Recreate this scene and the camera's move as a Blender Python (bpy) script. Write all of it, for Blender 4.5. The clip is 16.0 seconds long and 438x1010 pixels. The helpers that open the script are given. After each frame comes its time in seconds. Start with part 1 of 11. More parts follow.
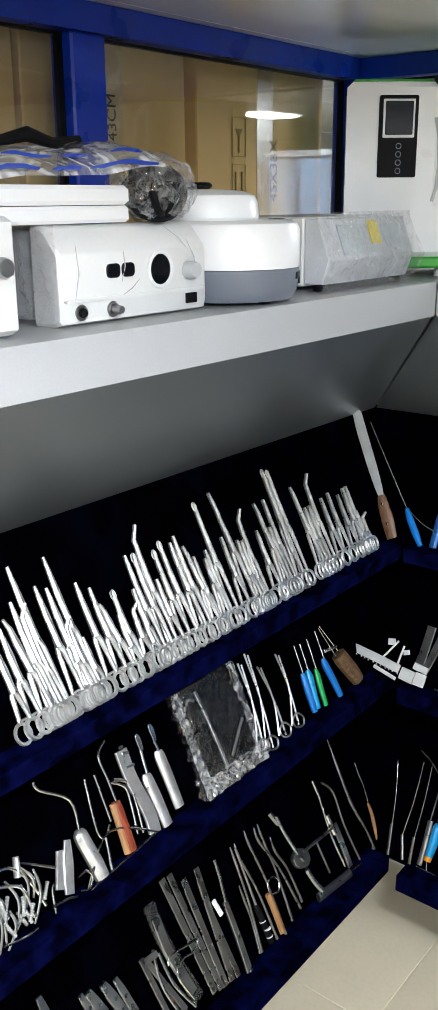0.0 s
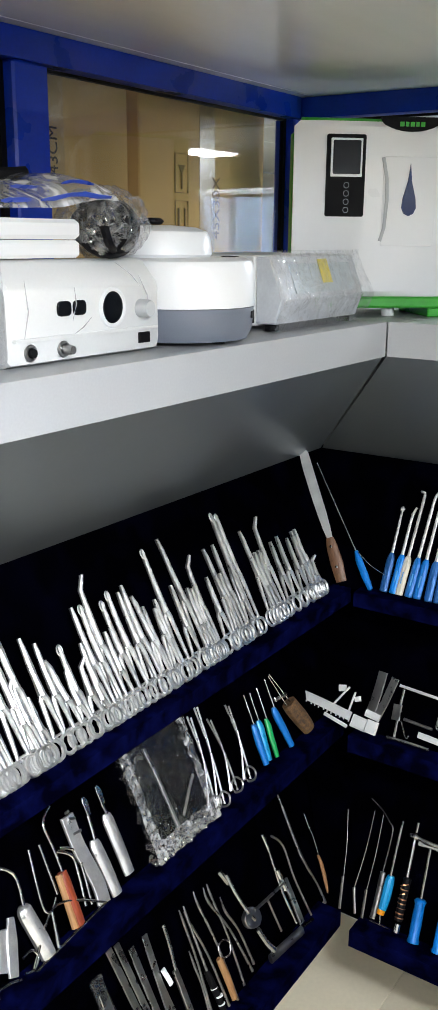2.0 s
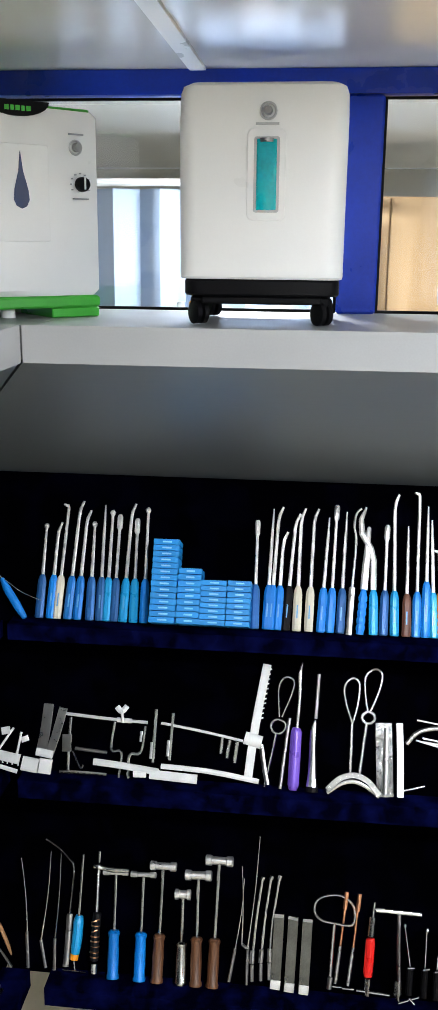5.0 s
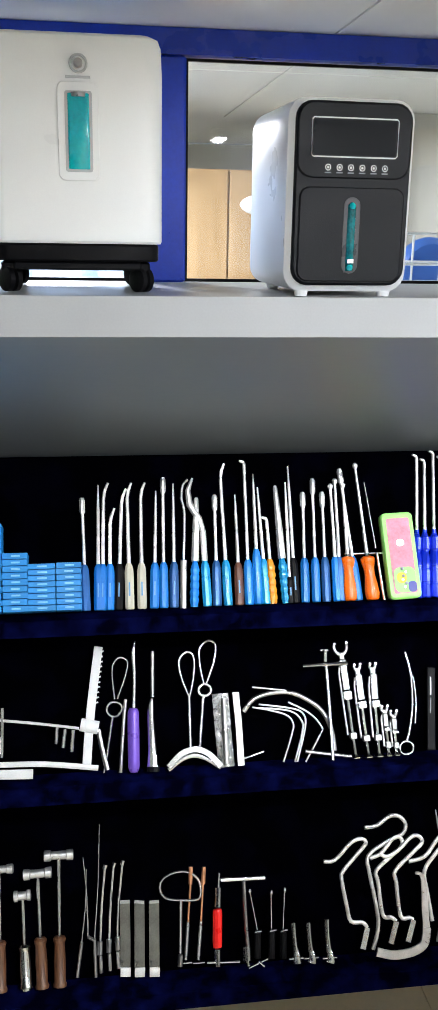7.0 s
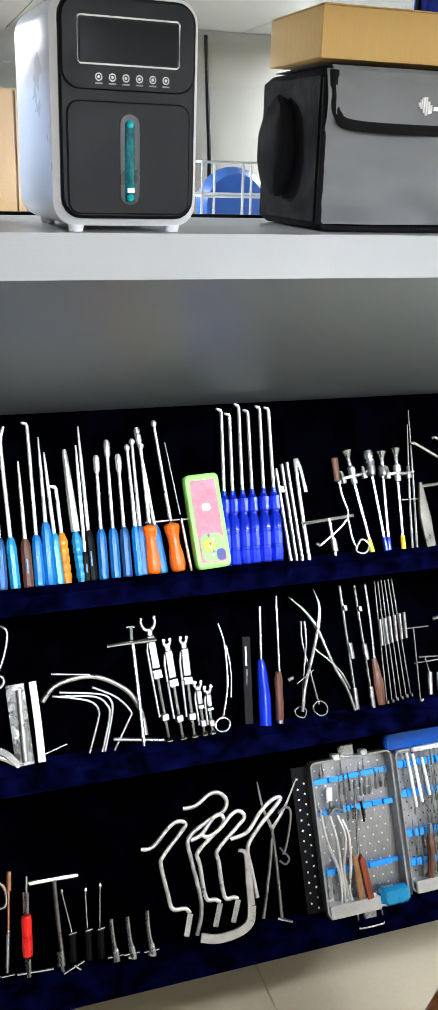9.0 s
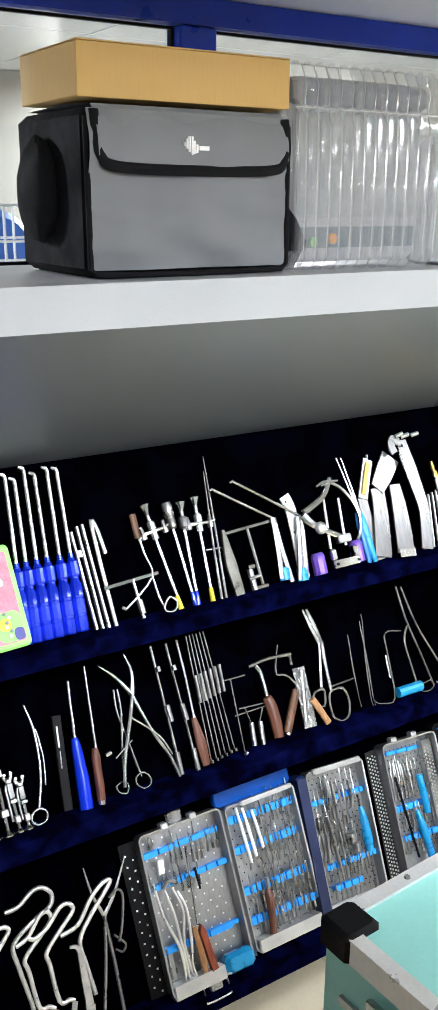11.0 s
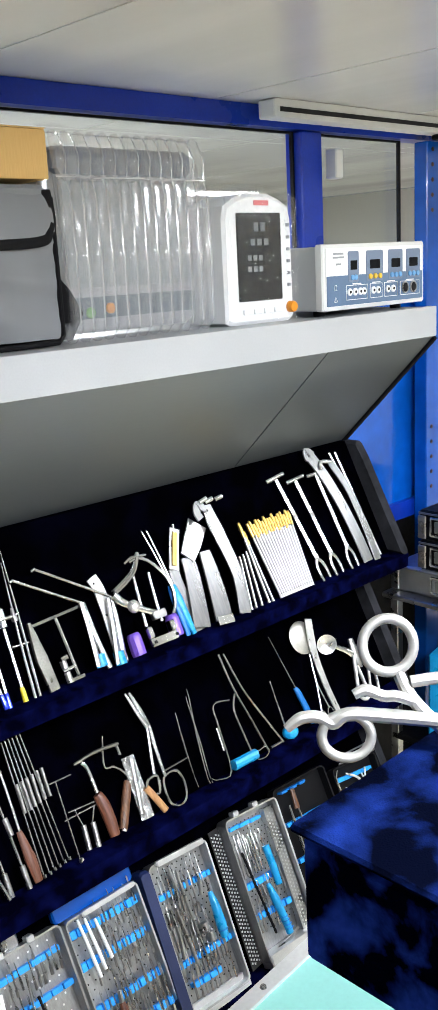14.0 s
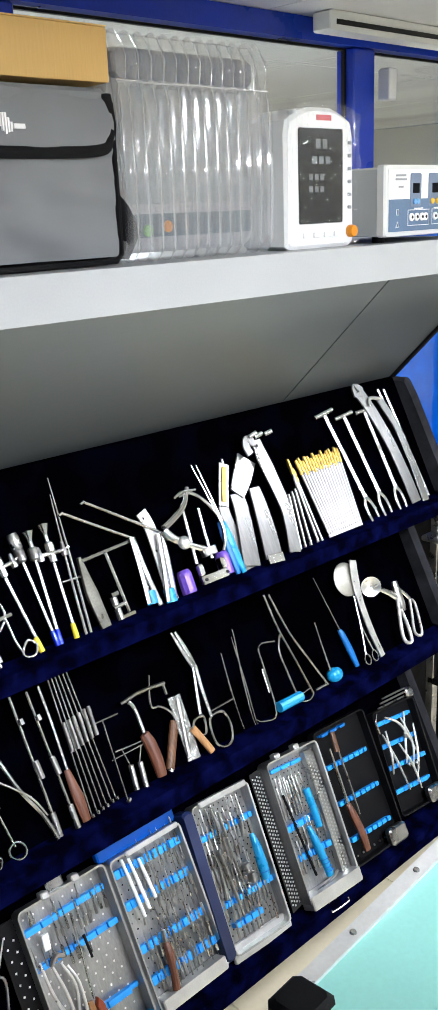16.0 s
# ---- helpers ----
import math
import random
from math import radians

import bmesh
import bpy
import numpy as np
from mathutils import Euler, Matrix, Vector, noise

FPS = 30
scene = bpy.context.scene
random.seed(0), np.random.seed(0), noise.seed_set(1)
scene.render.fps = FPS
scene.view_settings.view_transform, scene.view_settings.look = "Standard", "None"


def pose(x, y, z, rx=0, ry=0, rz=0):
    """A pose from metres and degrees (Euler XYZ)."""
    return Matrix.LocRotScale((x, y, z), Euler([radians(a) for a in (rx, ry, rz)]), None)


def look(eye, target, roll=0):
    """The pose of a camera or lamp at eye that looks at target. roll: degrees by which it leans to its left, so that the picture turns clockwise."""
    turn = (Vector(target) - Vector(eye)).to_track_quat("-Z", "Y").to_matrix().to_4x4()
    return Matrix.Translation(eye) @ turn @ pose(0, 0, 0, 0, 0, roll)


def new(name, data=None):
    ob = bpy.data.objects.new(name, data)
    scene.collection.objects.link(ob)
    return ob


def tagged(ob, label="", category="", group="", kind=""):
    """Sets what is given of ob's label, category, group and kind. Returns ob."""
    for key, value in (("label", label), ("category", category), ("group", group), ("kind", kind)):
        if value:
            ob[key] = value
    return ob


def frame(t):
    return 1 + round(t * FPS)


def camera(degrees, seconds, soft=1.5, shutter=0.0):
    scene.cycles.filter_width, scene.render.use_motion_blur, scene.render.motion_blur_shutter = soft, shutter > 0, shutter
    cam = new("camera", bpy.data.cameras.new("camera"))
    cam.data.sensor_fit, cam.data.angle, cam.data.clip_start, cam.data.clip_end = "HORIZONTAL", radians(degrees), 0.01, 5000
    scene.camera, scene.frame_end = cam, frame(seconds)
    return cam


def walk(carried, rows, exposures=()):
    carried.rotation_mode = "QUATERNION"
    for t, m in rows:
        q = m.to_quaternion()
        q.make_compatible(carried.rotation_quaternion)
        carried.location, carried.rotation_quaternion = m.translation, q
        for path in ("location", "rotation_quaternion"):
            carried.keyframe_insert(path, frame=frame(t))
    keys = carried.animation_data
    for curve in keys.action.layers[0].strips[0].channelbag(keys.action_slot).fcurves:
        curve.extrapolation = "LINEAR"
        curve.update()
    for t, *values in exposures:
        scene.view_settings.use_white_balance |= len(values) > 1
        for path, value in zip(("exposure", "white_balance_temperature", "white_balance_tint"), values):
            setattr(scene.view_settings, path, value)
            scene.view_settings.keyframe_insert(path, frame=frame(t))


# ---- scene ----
cam = camera(26.0, 16.0)
PATH = [
    (0, (0.815, -1.69, 1.851), (-0.37, -0.2, 1.239), -0.4),
    (0.5, (0.764, -1.714, 1.849), (-0.311, -0.132, 1.263), -0.5),
    (1, (0.742, -1.716, 1.85), (-0.253, -0.074, 1.292), -0.6),
    (1.5, (0.718, -1.698, 1.843), (-0.264, -0.043, 1.299), -0.4),
    (2, (0.738, -1.657, 1.85), (-0.334, -0.058, 1.307), 0.5),
    (2.5, (0.756, -1.622, 1.84), (-0.326, -0.03, 1.295), 1.2),
    (2.7, (0.789, -1.618, 1.833), (-0.283, -0.011, 1.315), 1.8),
    (3, (0.676, -1.615, 1.847), (-0.291, 0.061, 1.342), 0.7),
    (3.5, (0.577, -1.598, 1.832), (-0.172, 0.188, 1.335), -0.6),
    (4, (0.547, -1.591, 1.829), (-0.01, 0.264, 1.332), -0.5),
    (4.5, (0.548, -1.585, 1.836), (0.166, 0.312, 1.332), 0.2),
    (4.7, (0.536, -1.578, 1.839), (0.228, 0.33, 1.323), 0.4),
    (6.8, (0.39, -1.551, 1.809), (0.624, 0.352, 1.24), 0.8),
    (7, (0.403, -1.521, 1.808), (0.68, 0.379, 1.245), 1.0),
    (7.5, (0.444, -1.467, 1.814), (0.811, 0.421, 1.263), 1.4),
    (8, (0.48, -1.413, 1.828), (0.914, 0.45, 1.243), 1.6),
    (8.5, (0.494, -1.35, 1.811), (0.985, 0.48, 1.171), 1.9),
    (9, (0.511, -1.342, 1.796), (1.124, 0.438, 1.12), 1.8),
    (9.5, (0.525, -1.339, 1.801), (1.241, 0.398, 1.116), 1.6),
    (9.7, (0.529, -1.323, 1.809), (1.296, 0.39, 1.118), 1.5),
    (11.8, (0.576, -1.19, 1.815), (1.695, 0.372, 1.259), -0.2),
    (12, (0.585, -1.18, 1.817), (1.729, 0.366, 1.27), -0.3),
    (12.5, (0.609, -1.165, 1.814), (1.825, 0.338, 1.301), -1.1),
    (13, (0.612, -1.162, 1.82), (1.891, 0.299, 1.342), -2.1),
    (13.5, (0.619, -1.166, 1.815), (1.93, 0.267, 1.339), -2.7),
    (14, (0.622, -1.173, 1.811), (1.962, 0.23, 1.321), -3.0),
    (14.5, (0.628, -1.174, 1.804), (1.974, 0.217, 1.302), -2.9),
    (15, (0.618, -1.163, 1.799), (1.962, 0.227, 1.289), -2.6),
    (15.5, (0.599, -1.12, 1.79), (1.927, 0.276, 1.252), -2.2),
    (16, (0.597, -1.067, 1.772), (1.907, 0.322, 1.179), -2.3),
]
walk(cam, [(t, look(eye, target, roll)) for t, eye, target, roll in PATH])


# ---- world and light ----
world = bpy.data.worlds.new("world")
scene.world = world
world.use_nodes = True
world.node_tree.nodes["Background"].inputs[0].default_value = (0.75, 0.82, 0.9, 1)
world.node_tree.nodes["Background"].inputs[1].default_value = 0.25
CEIL = 2.165


def lamp(name, x, y, z, size, size_y, watts, colour=(0.91, 0.957, 1.035), aim=(0, 0, -1)):
    d = bpy.data.lights.new(name, "AREA")
    d.shape, d.size, d.size_y, d.energy, d.color = "RECTANGLE", size, size_y, watts, colour
    ob = new(name, d)
    ob.matrix_world = look((x, y, z), (x + aim[0], y + aim[1], z + aim[2]))
    return ob


# ---- materials ----
def mat(name, colour, rough=0.5, metal=0.0, vary=0.08, scale=20.0, bump=0.0, bump_scale=200.0, stretch=(1, 1, 1), sheen=0.0, coat=0.0, spread=0.06, spec=0.5):
    """A painted, moulded or metal surface: base colour varied at two scales, uneven gloss, fine relief."""
    m = bpy.data.materials.new(name)
    m.use_nodes = True
    n, l = m.node_tree.nodes, m.node_tree.links
    p = n["Principled BSDF"]
    co, mp = n.new("ShaderNodeTexCoord"), n.new("ShaderNodeMapping")
    mp.inputs["Scale"].default_value = stretch
    l.new(co.outputs["Object"], mp.inputs["Vector"])
    big, small = n.new("ShaderNodeTexNoise"), n.new("ShaderNodeTexNoise")
    big.inputs["Scale"].default_value, big.inputs["Detail"].default_value = scale, 4
    small.inputs["Scale"].default_value, small.inputs["Detail"].default_value = bump_scale, 3
    for t in (big, small):
        l.new(mp.outputs["Vector"], t.inputs["Vector"])
    info = n.new("ShaderNodeObjectInfo")
    mul = n.new("ShaderNodeMath")
    mul.operation, mul.inputs[1].default_value = "MULTIPLY_ADD", spread * 2
    mul.inputs[2].default_value = 1 - spread
    l.new(info.outputs["Random"], mul.inputs[0])
    ramp = n.new("ShaderNodeMapRange")
    ramp.inputs["From Min"].default_value, ramp.inputs["From Max"].default_value = 0.3, 0.7
    ramp.inputs["To Min"].default_value, ramp.inputs["To Max"].default_value = 1 - vary, 1 + vary
    l.new(big.outputs["Fac"], ramp.inputs["Value"])
    fine = n.new("ShaderNodeMapRange")
    fine.inputs["From Min"].default_value, fine.inputs["From Max"].default_value = 0.3, 0.7
    fine.inputs["To Min"].default_value, fine.inputs["To Max"].default_value = 1 - vary / 2, 1 + vary / 2
    l.new(small.outputs["Fac"], fine.inputs["Value"])
    a, b = n.new("ShaderNodeMath"), n.new("ShaderNodeMath")
    a.operation = b.operation = "MULTIPLY"
    l.new(ramp.outputs["Result"], a.inputs[0]), l.new(fine.outputs["Result"], a.inputs[1])
    l.new(a.outputs[0], b.inputs[0]), l.new(mul.outputs[0], b.inputs[1])
    col = n.new("ShaderNodeVectorMath")
    col.operation, col.inputs[0].default_value = "SCALE", colour
    l.new(b.outputs[0], col.inputs["Scale"])
    l.new(col.outputs["Vector"], p.inputs["Base Color"])
    r = n.new("ShaderNodeMapRange")
    r.inputs["From Min"].default_value, r.inputs["From Max"].default_value = 0.3, 0.7
    r.inputs["To Min"].default_value, r.inputs["To Max"].default_value = max(0.02, rough * 0.8), min(1, rough * 1.25)
    l.new(big.outputs["Fac"], r.inputs["Value"])
    l.new(r.outputs["Result"], p.inputs["Roughness"])
    p.inputs["Metallic"].default_value = metal
    p.inputs["Sheen Weight"].default_value = sheen
    p.inputs["Coat Weight"].default_value = coat
    p.inputs["Specular IOR Level"].default_value = spec
    if bump:
        bp = n.new("ShaderNodeBump")
        bp.inputs["Strength"].default_value, bp.inputs["Distance"].default_value = bump, 0.002
        l.new(small.outputs["Fac"], bp.inputs["Height"])
        l.new(bp.outputs["Normal"], p.inputs["Normal"])
    return m


def clear(name, colour=(1, 1, 1), rough=0.05, haze=0.0, bump=0.0, bump_scale=60.0, ior=1.45):
    """Thin clear sheet or film: see-through, with gloss by angle, wrinkles and a little haze."""
    m = bpy.data.materials.new(name)
    m.use_nodes = True
    n, l = m.node_tree.nodes, m.node_tree.links
    n.remove(n["Principled BSDF"])
    see, gloss, dull = n.new("ShaderNodeBsdfTransparent"), n.new("ShaderNodeBsdfGlossy"), n.new("ShaderNodeBsdfDiffuse")
    see.inputs["Color"].default_value = (*colour, 1)
    gloss.inputs["Roughness"].default_value, dull.inputs["Color"].default_value = rough, (0.85, 0.86, 0.87, 1)
    fr, a, b = n.new("ShaderNodeLayerWeight"), n.new("ShaderNodeMixShader"), n.new("ShaderNodeMixShader")
    pw, ad = n.new("ShaderNodeMath"), n.new("ShaderNodeMath")
    pw.operation, pw.inputs[1].default_value = "POWER", 4
    ad.operation, ad.inputs[1].default_value, ad.inputs[2].default_value = "MULTIPLY_ADD", 0.5, (ior - 1) * 0.09
    l.new(fr.outputs["Facing"], pw.inputs[0]), l.new(pw.outputs[0], ad.inputs[0])
    a.inputs[0].default_value = haze
    l.new(see.outputs[0], a.inputs[1]), l.new(dull.outputs[0], a.inputs[2])
    l.new(ad.outputs[0], b.inputs[0]), l.new(a.outputs[0], b.inputs[1]), l.new(gloss.outputs[0], b.inputs[2])
    l.new(b.outputs[0], n["Material Output"].inputs["Surface"])
    if bump:
        t, bp, co = n.new("ShaderNodeTexNoise"), n.new("ShaderNodeBump"), n.new("ShaderNodeTexCoord")
        t.inputs["Scale"].default_value, t.inputs["Detail"].default_value, t.inputs["Distortion"].default_value = bump_scale, 2.5, 1.5
        l.new(co.outputs["Object"], t.inputs["Vector"])
        bp.inputs["Strength"].default_value, bp.inputs["Distance"].default_value = bump, 0.01
        l.new(t.outputs["Fac"], bp.inputs["Height"])
        for s in (fr, gloss, dull):
            l.new(bp.outputs["Normal"], s.inputs["Normal"])
        if haze:
            mr = n.new("ShaderNodeMapRange")
            mr.inputs["From Min"].default_value, mr.inputs["From Max"].default_value = 0.42, 0.68
            mr.inputs["To Min"].default_value, mr.inputs["To Max"].default_value = haze * 0.15, min(1, haze * 2.2)
            l.new(t.outputs["Fac"], mr.inputs["Value"]), l.new(mr.outputs["Result"], a.inputs[0])
    return m


def velvet(name, deep, pile, rough=0.9, patch=14, edge=(0.45, 0.75)):
    """Crushed velvet: dark base with random patches where the lying pile's sheen is put into the colour."""
    m = bpy.data.materials.new(name)
    m.use_nodes = True
    n, l = m.node_tree.nodes, m.node_tree.links
    p = n["Principled BSDF"]
    co, t, f = n.new("ShaderNodeTexCoord"), n.new("ShaderNodeTexNoise"), n.new("ShaderNodeTexNoise")
    t.inputs["Scale"].default_value, t.inputs["Detail"].default_value, t.inputs["Distortion"].default_value = patch, 7, 0.25
    f.inputs["Scale"].default_value = 900
    l.new(co.outputs["Object"], t.inputs["Vector"]), l.new(co.outputs["Object"], f.inputs["Vector"])
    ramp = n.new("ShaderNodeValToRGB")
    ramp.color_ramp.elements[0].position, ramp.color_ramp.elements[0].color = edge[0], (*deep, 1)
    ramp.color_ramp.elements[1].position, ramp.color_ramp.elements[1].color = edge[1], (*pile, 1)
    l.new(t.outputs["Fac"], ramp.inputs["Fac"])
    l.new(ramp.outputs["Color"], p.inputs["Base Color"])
    p.inputs["Roughness"].default_value = rough
    p.inputs["Specular IOR Level"].default_value = 0.0
    bp = n.new("ShaderNodeBump")
    bp.inputs["Strength"].default_value, bp.inputs["Distance"].default_value = 0.25, 0.002
    l.new(f.outputs["Fac"], bp.inputs["Height"]), l.new(bp.outputs["Normal"], p.inputs["Normal"])
    return m


def glow(name, colour, strength):
    m = bpy.data.materials.new(name)
    m.use_nodes = True
    p = m.node_tree.nodes["Principled BSDF"]
    p.inputs["Base Color"].default_value = (*colour, 1)
    p.inputs["Emission Color"].default_value, p.inputs["Emission Strength"].default_value = (*colour, 1), strength
    return m


def wood(name, dark, light, scale=30.0, rough=0.45, stretch=(1, 0.08, 1)):
    m = mat(name, (1, 1, 1), rough, 0, 0.1, scale, 0.15, 400, stretch)
    n, l = m.node_tree.nodes, m.node_tree.links
    p = n["Principled BSDF"]
    t, ramp, mp = n.new("ShaderNodeTexNoise"), n.new("ShaderNodeValToRGB"), n["Mapping"]
    t.inputs["Scale"].default_value, t.inputs["Detail"].default_value, t.inputs["Distortion"].default_value = scale * 4, 6, 0.6
    l.new(mp.outputs["Vector"], t.inputs["Vector"])
    ramp.color_ramp.elements[0].position, ramp.color_ramp.elements[0].color = 0.3, (*dark, 1)
    ramp.color_ramp.elements[1].position, ramp.color_ramp.elements[1].color = 0.7, (*light, 1)
    l.new(t.outputs["Fac"], ramp.inputs["Fac"]), l.new(ramp.outputs["Color"], p.inputs["Base Color"])
    return m


STEEL = mat("polished steel", (0.52, 0.53, 0.53), 0.20, 1.0, 0.10, 25, 0.05, 300)
FORCEPSM = mat("bright satin forceps steel", (0.72, 0.72, 0.72), 0.33, 0.86, 0.12, 60, 0.1, 500, spread=0.14)
SATIN = mat("satin steel", (0.38, 0.38, 0.38), 0.30, 1.0, 0.12, 30, 0.1, 500)
BLAST = mat("bead-blasted bright steel", (0.54, 0.55, 0.55), 0.45, 0.6, 0.10, 30, 0.1, 500)
RACKM = mat("matt bright retractor metal", (0.66, 0.67, 0.67), 0.5, 0.3, 0.08, 30, 0.1, 500)
PLATE = mat("brushed plate steel", (0.20, 0.203, 0.206), 0.30, 1.0, 0.25, 10, 0.1, 260, (1, 0.15, 1))
DULL = mat("dull grey steel", (0.44, 0.45, 0.45), 0.29, 1.0, 0.15, 25, 0.1, 400)
DARKPLATE = mat("dark olive-grey plate steel", (0.15, 0.15, 0.135), 0.3, 1.0, 0.25, 20, 0.1, 300)
ALU = mat("anodised aluminium", (0.55, 0.56, 0.58), 0.36, 1.0, 0.12, 18, 0.1, 600)
BLUEPAINT = mat("blue paint", (0.003, 0.034, 0.40), 0.3, 0, 0.15, 9, 0.1, 150, coat=0.1, spec=0.3)
BLUEDOOR = mat("bright blue film", (0.001, 0.085, 0.46), 0.2, 0, 0.18, 5, 0.05, 20, coat=0.3)
LAMINATE = mat("pale grey laminate", (0.39, 0.405, 0.42), 0.42, 0, 0.04, 5, 0.05, 300)
PANELGREY = mat("brushed grey metal panel", (0.335, 0.372, 0.392), 0.385, 0.92, 0.02, 2, 0.0, 250, (0.1, 1, 1))
SHELFTOP = mat("grey shelf top", (0.34, 0.35, 0.36), 0.35, 0, 0.08, 6, 0.05, 300)
CEILM = mat("glossy ceiling panel", (0.66, 0.66, 0.64), 0.2, 0, 0.06, 2.5, 0.5, 7, (1, 0.12, 1))
FLOORM = mat("cream floor tile", (0.74, 0.67, 0.51), 0.22, 0, 0.05, 4, 0.03, 90)
WALLM = mat("off-white wall", (0.6, 0.6, 0.57), 0.6, 0, 0.06, 2, 0.1, 80)
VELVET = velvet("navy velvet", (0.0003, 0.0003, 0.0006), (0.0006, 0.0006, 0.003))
# Bluer copy of the rack velvet: the ledges' highlights are put into the colour.
VELVETLIT = velvet("navy velvet, highlit ledge", (0.0005, 0.0005, 0.0045), (0.0025, 0.004, 0.044), 0.9, 26, (0.40, 0.80))
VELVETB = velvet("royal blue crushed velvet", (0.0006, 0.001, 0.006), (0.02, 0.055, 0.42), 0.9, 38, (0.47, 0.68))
# Darkened copy of the royal blue velvet, for the top that looks unlit.
VELVETDARK = velvet("royal blue velvet, darkened copy", (0.0006, 0.001, 0.004), (0.005, 0.015, 0.10), 0.9, 34, (0.46, 0.74))
# Greyer copy of the rack velvet: the light on the end boards as colour.
VELVETG = velvet("grey-lit end velvet", (0.016, 0.0165, 0.019), (0.036, 0.037, 0.045), 0.9, 20, (0.35, 0.75))
BLACK = mat("black plastic", (0.004, 0.004, 0.005), 0.5, 0, 0.1, 30, 0.15, 400, spec=0.12)
DEVBLACK = mat("slate black plastic", (0.004, 0.0048, 0.0068), 0.4, 0, 0.08, 20, 0.1, 500, spec=0.2)
DARK = mat("dark seam", (0.01, 0.01, 0.011), 0.8)
SCREEN = mat("black glass screen", (0.003, 0.004, 0.006), 0.2, 0, 0.05, 10, spec=0.1)
WHITE = mat("white moulded plastic", (0.82, 0.835, 0.84), 0.32, 0, 0.02, 6, 0.04, 500)
OFFWHITE = mat("off-white painted metal", (0.68, 0.69, 0.68), 0.4, 0, 0.03, 8, 0.06, 300)
MIDGREY = mat("mid grey plastic", (0.22, 0.24, 0.26), 0.42, 0, 0.05, 15, 0.1, 400)
PALEGREY = mat("pale grey plastic", (0.45, 0.47, 0.48), 0.4, 0, 0.04, 15, 0.1, 400)
GREEN = mat("green plastic", (0.05, 0.42, 0.04), 0.3, 0, 0.05, 12)
LIME = mat("lime green plastic", (0.30, 0.75, 0.16), 0.35, 0, 0.05, 20)
PINK = mat("pink card", (0.62, 0.22, 0.30), 0.5, 0, 0.25, 60)
TEAL = mat("teal indicator window", (0.0, 0.42, 0.46), 0.12, 0, 0.15, 25, coat=0.6)
MINT = mat("mint laminate", (0.33, 0.74, 0.70), 0.35, 0, 0.05, 7, 0.05, 200)
CARD = mat("brown cardboard", (0.58, 0.37, 0.13), 0.75, 0, 0.035, 7, 0.25, 250, (1, 1, 0.1))
ENGRAVE = mat("pale engraving", (0.10, 0.30, 0.56), 0.4)
INK = mat("dark print", (0.05, 0.04, 0.03), 0.8)
PALEINK = mat("faded print", (0.25, 0.16, 0.07), 0.8)
WHITEINK = mat("white print", (0.85, 0.85, 0.85), 0.6)
GREYINK = mat("grey print", (0.3, 0.32, 0.34), 0.6)
FABRIC = mat("grey nylon fabric", (0.19, 0.197, 0.208), 0.7, 0, 0.12, 9, 0.5, 1200, sheen=0.1)
BLACKFAB = mat("black nylon fabric", (0.006, 0.006, 0.007), 0.8, 0, 0.2, 20, 0.5, 900, spec=0.15)
BLUEH = mat("anodised blue handle", (0.001, 0.165, 0.56), 0.36, 0.1, 0.10, 40, 0.05, 500, spread=0.25)
CYANH = mat("bright cyan handle", (0.006, 0.28, 0.60), 0.3, 0.1, 0.08, 40, spread=0.1)
STEELBLUE = mat("dark steel-blue handle", (0.015, 0.10, 0.30), 0.35, 0.3, 0.1, 40, spread=0.2)
ROYAL = mat("royal blue handle", (0.003, 0.028, 0.60), 0.2, 0.35, 0.1, 30, spread=0.1)
SILICONE = mat("blue silicone bracket", (0.008, 0.30, 0.85), 0.5, 0, 0.08, 40, 0.1, 500)
ORANGE = mat("orange handle", (0.90, 0.14, 0.0), 0.3, 0, 0.06, 30, coat=0.3)
YELLOW = mat("amber handle", (0.72, 0.25, 0.004), 0.32, 0, 0.05, 30)
BRIGHTYEL = mat("yellow plastic", (0.85, 0.70, 0.02), 0.4, 0, 0.05, 30)
PURPLE = mat("purple handle", (0.16, 0.08, 0.50), 0.3, 0.2, 0.06, 30)
RED = mat("red handle", (0.75, 0.015, 0.012), 0.3, 0, 0.05, 30)
GREENH = mat("green handle", (0.0, 0.30, 0.07), 0.35, 0, 0.06, 30)
CREAMH = mat("cream handle", (0.55, 0.52, 0.42), 0.4, 0, 0.05, 30)
GOLD = mat("gold tip", (0.58, 0.39, 0.11), 0.34, 1.0, 0.15, 60)
COPPER = mat("copper tip", (0.62, 0.30, 0.16), 0.35, 1.0, 0.15, 60)
BROWNW = wood("brown wood", (0.05, 0.018, 0.008), (0.17, 0.072, 0.03), 60)
REDW = wood("red-brown wood", (0.07, 0.022, 0.012), (0.16, 0.055, 0.028), 60)
LACQUER = wood("red lacquered wood", (0.17, 0.025, 0.008), (0.32, 0.06, 0.02), 60)
TANW = wood("tan wood", (0.28, 0.13, 0.05), (0.45, 0.24, 0.10), 60)
TABLEW = wood("orange varnished wood", (0.38, 0.13, 0.03), (0.52, 0.21, 0.05), 5, 0.25, (0.1, 1, 1))
CORK = mat("speckled cork", (0.10, 0.052, 0.02), 0.8, 0, 0.6, 120, 0.5, 300)
CABW = wood("pale oak", (0.36, 0.22, 0.10), (0.48, 0.31, 0.16), 6, 0.4, (1, 1, 0.1))
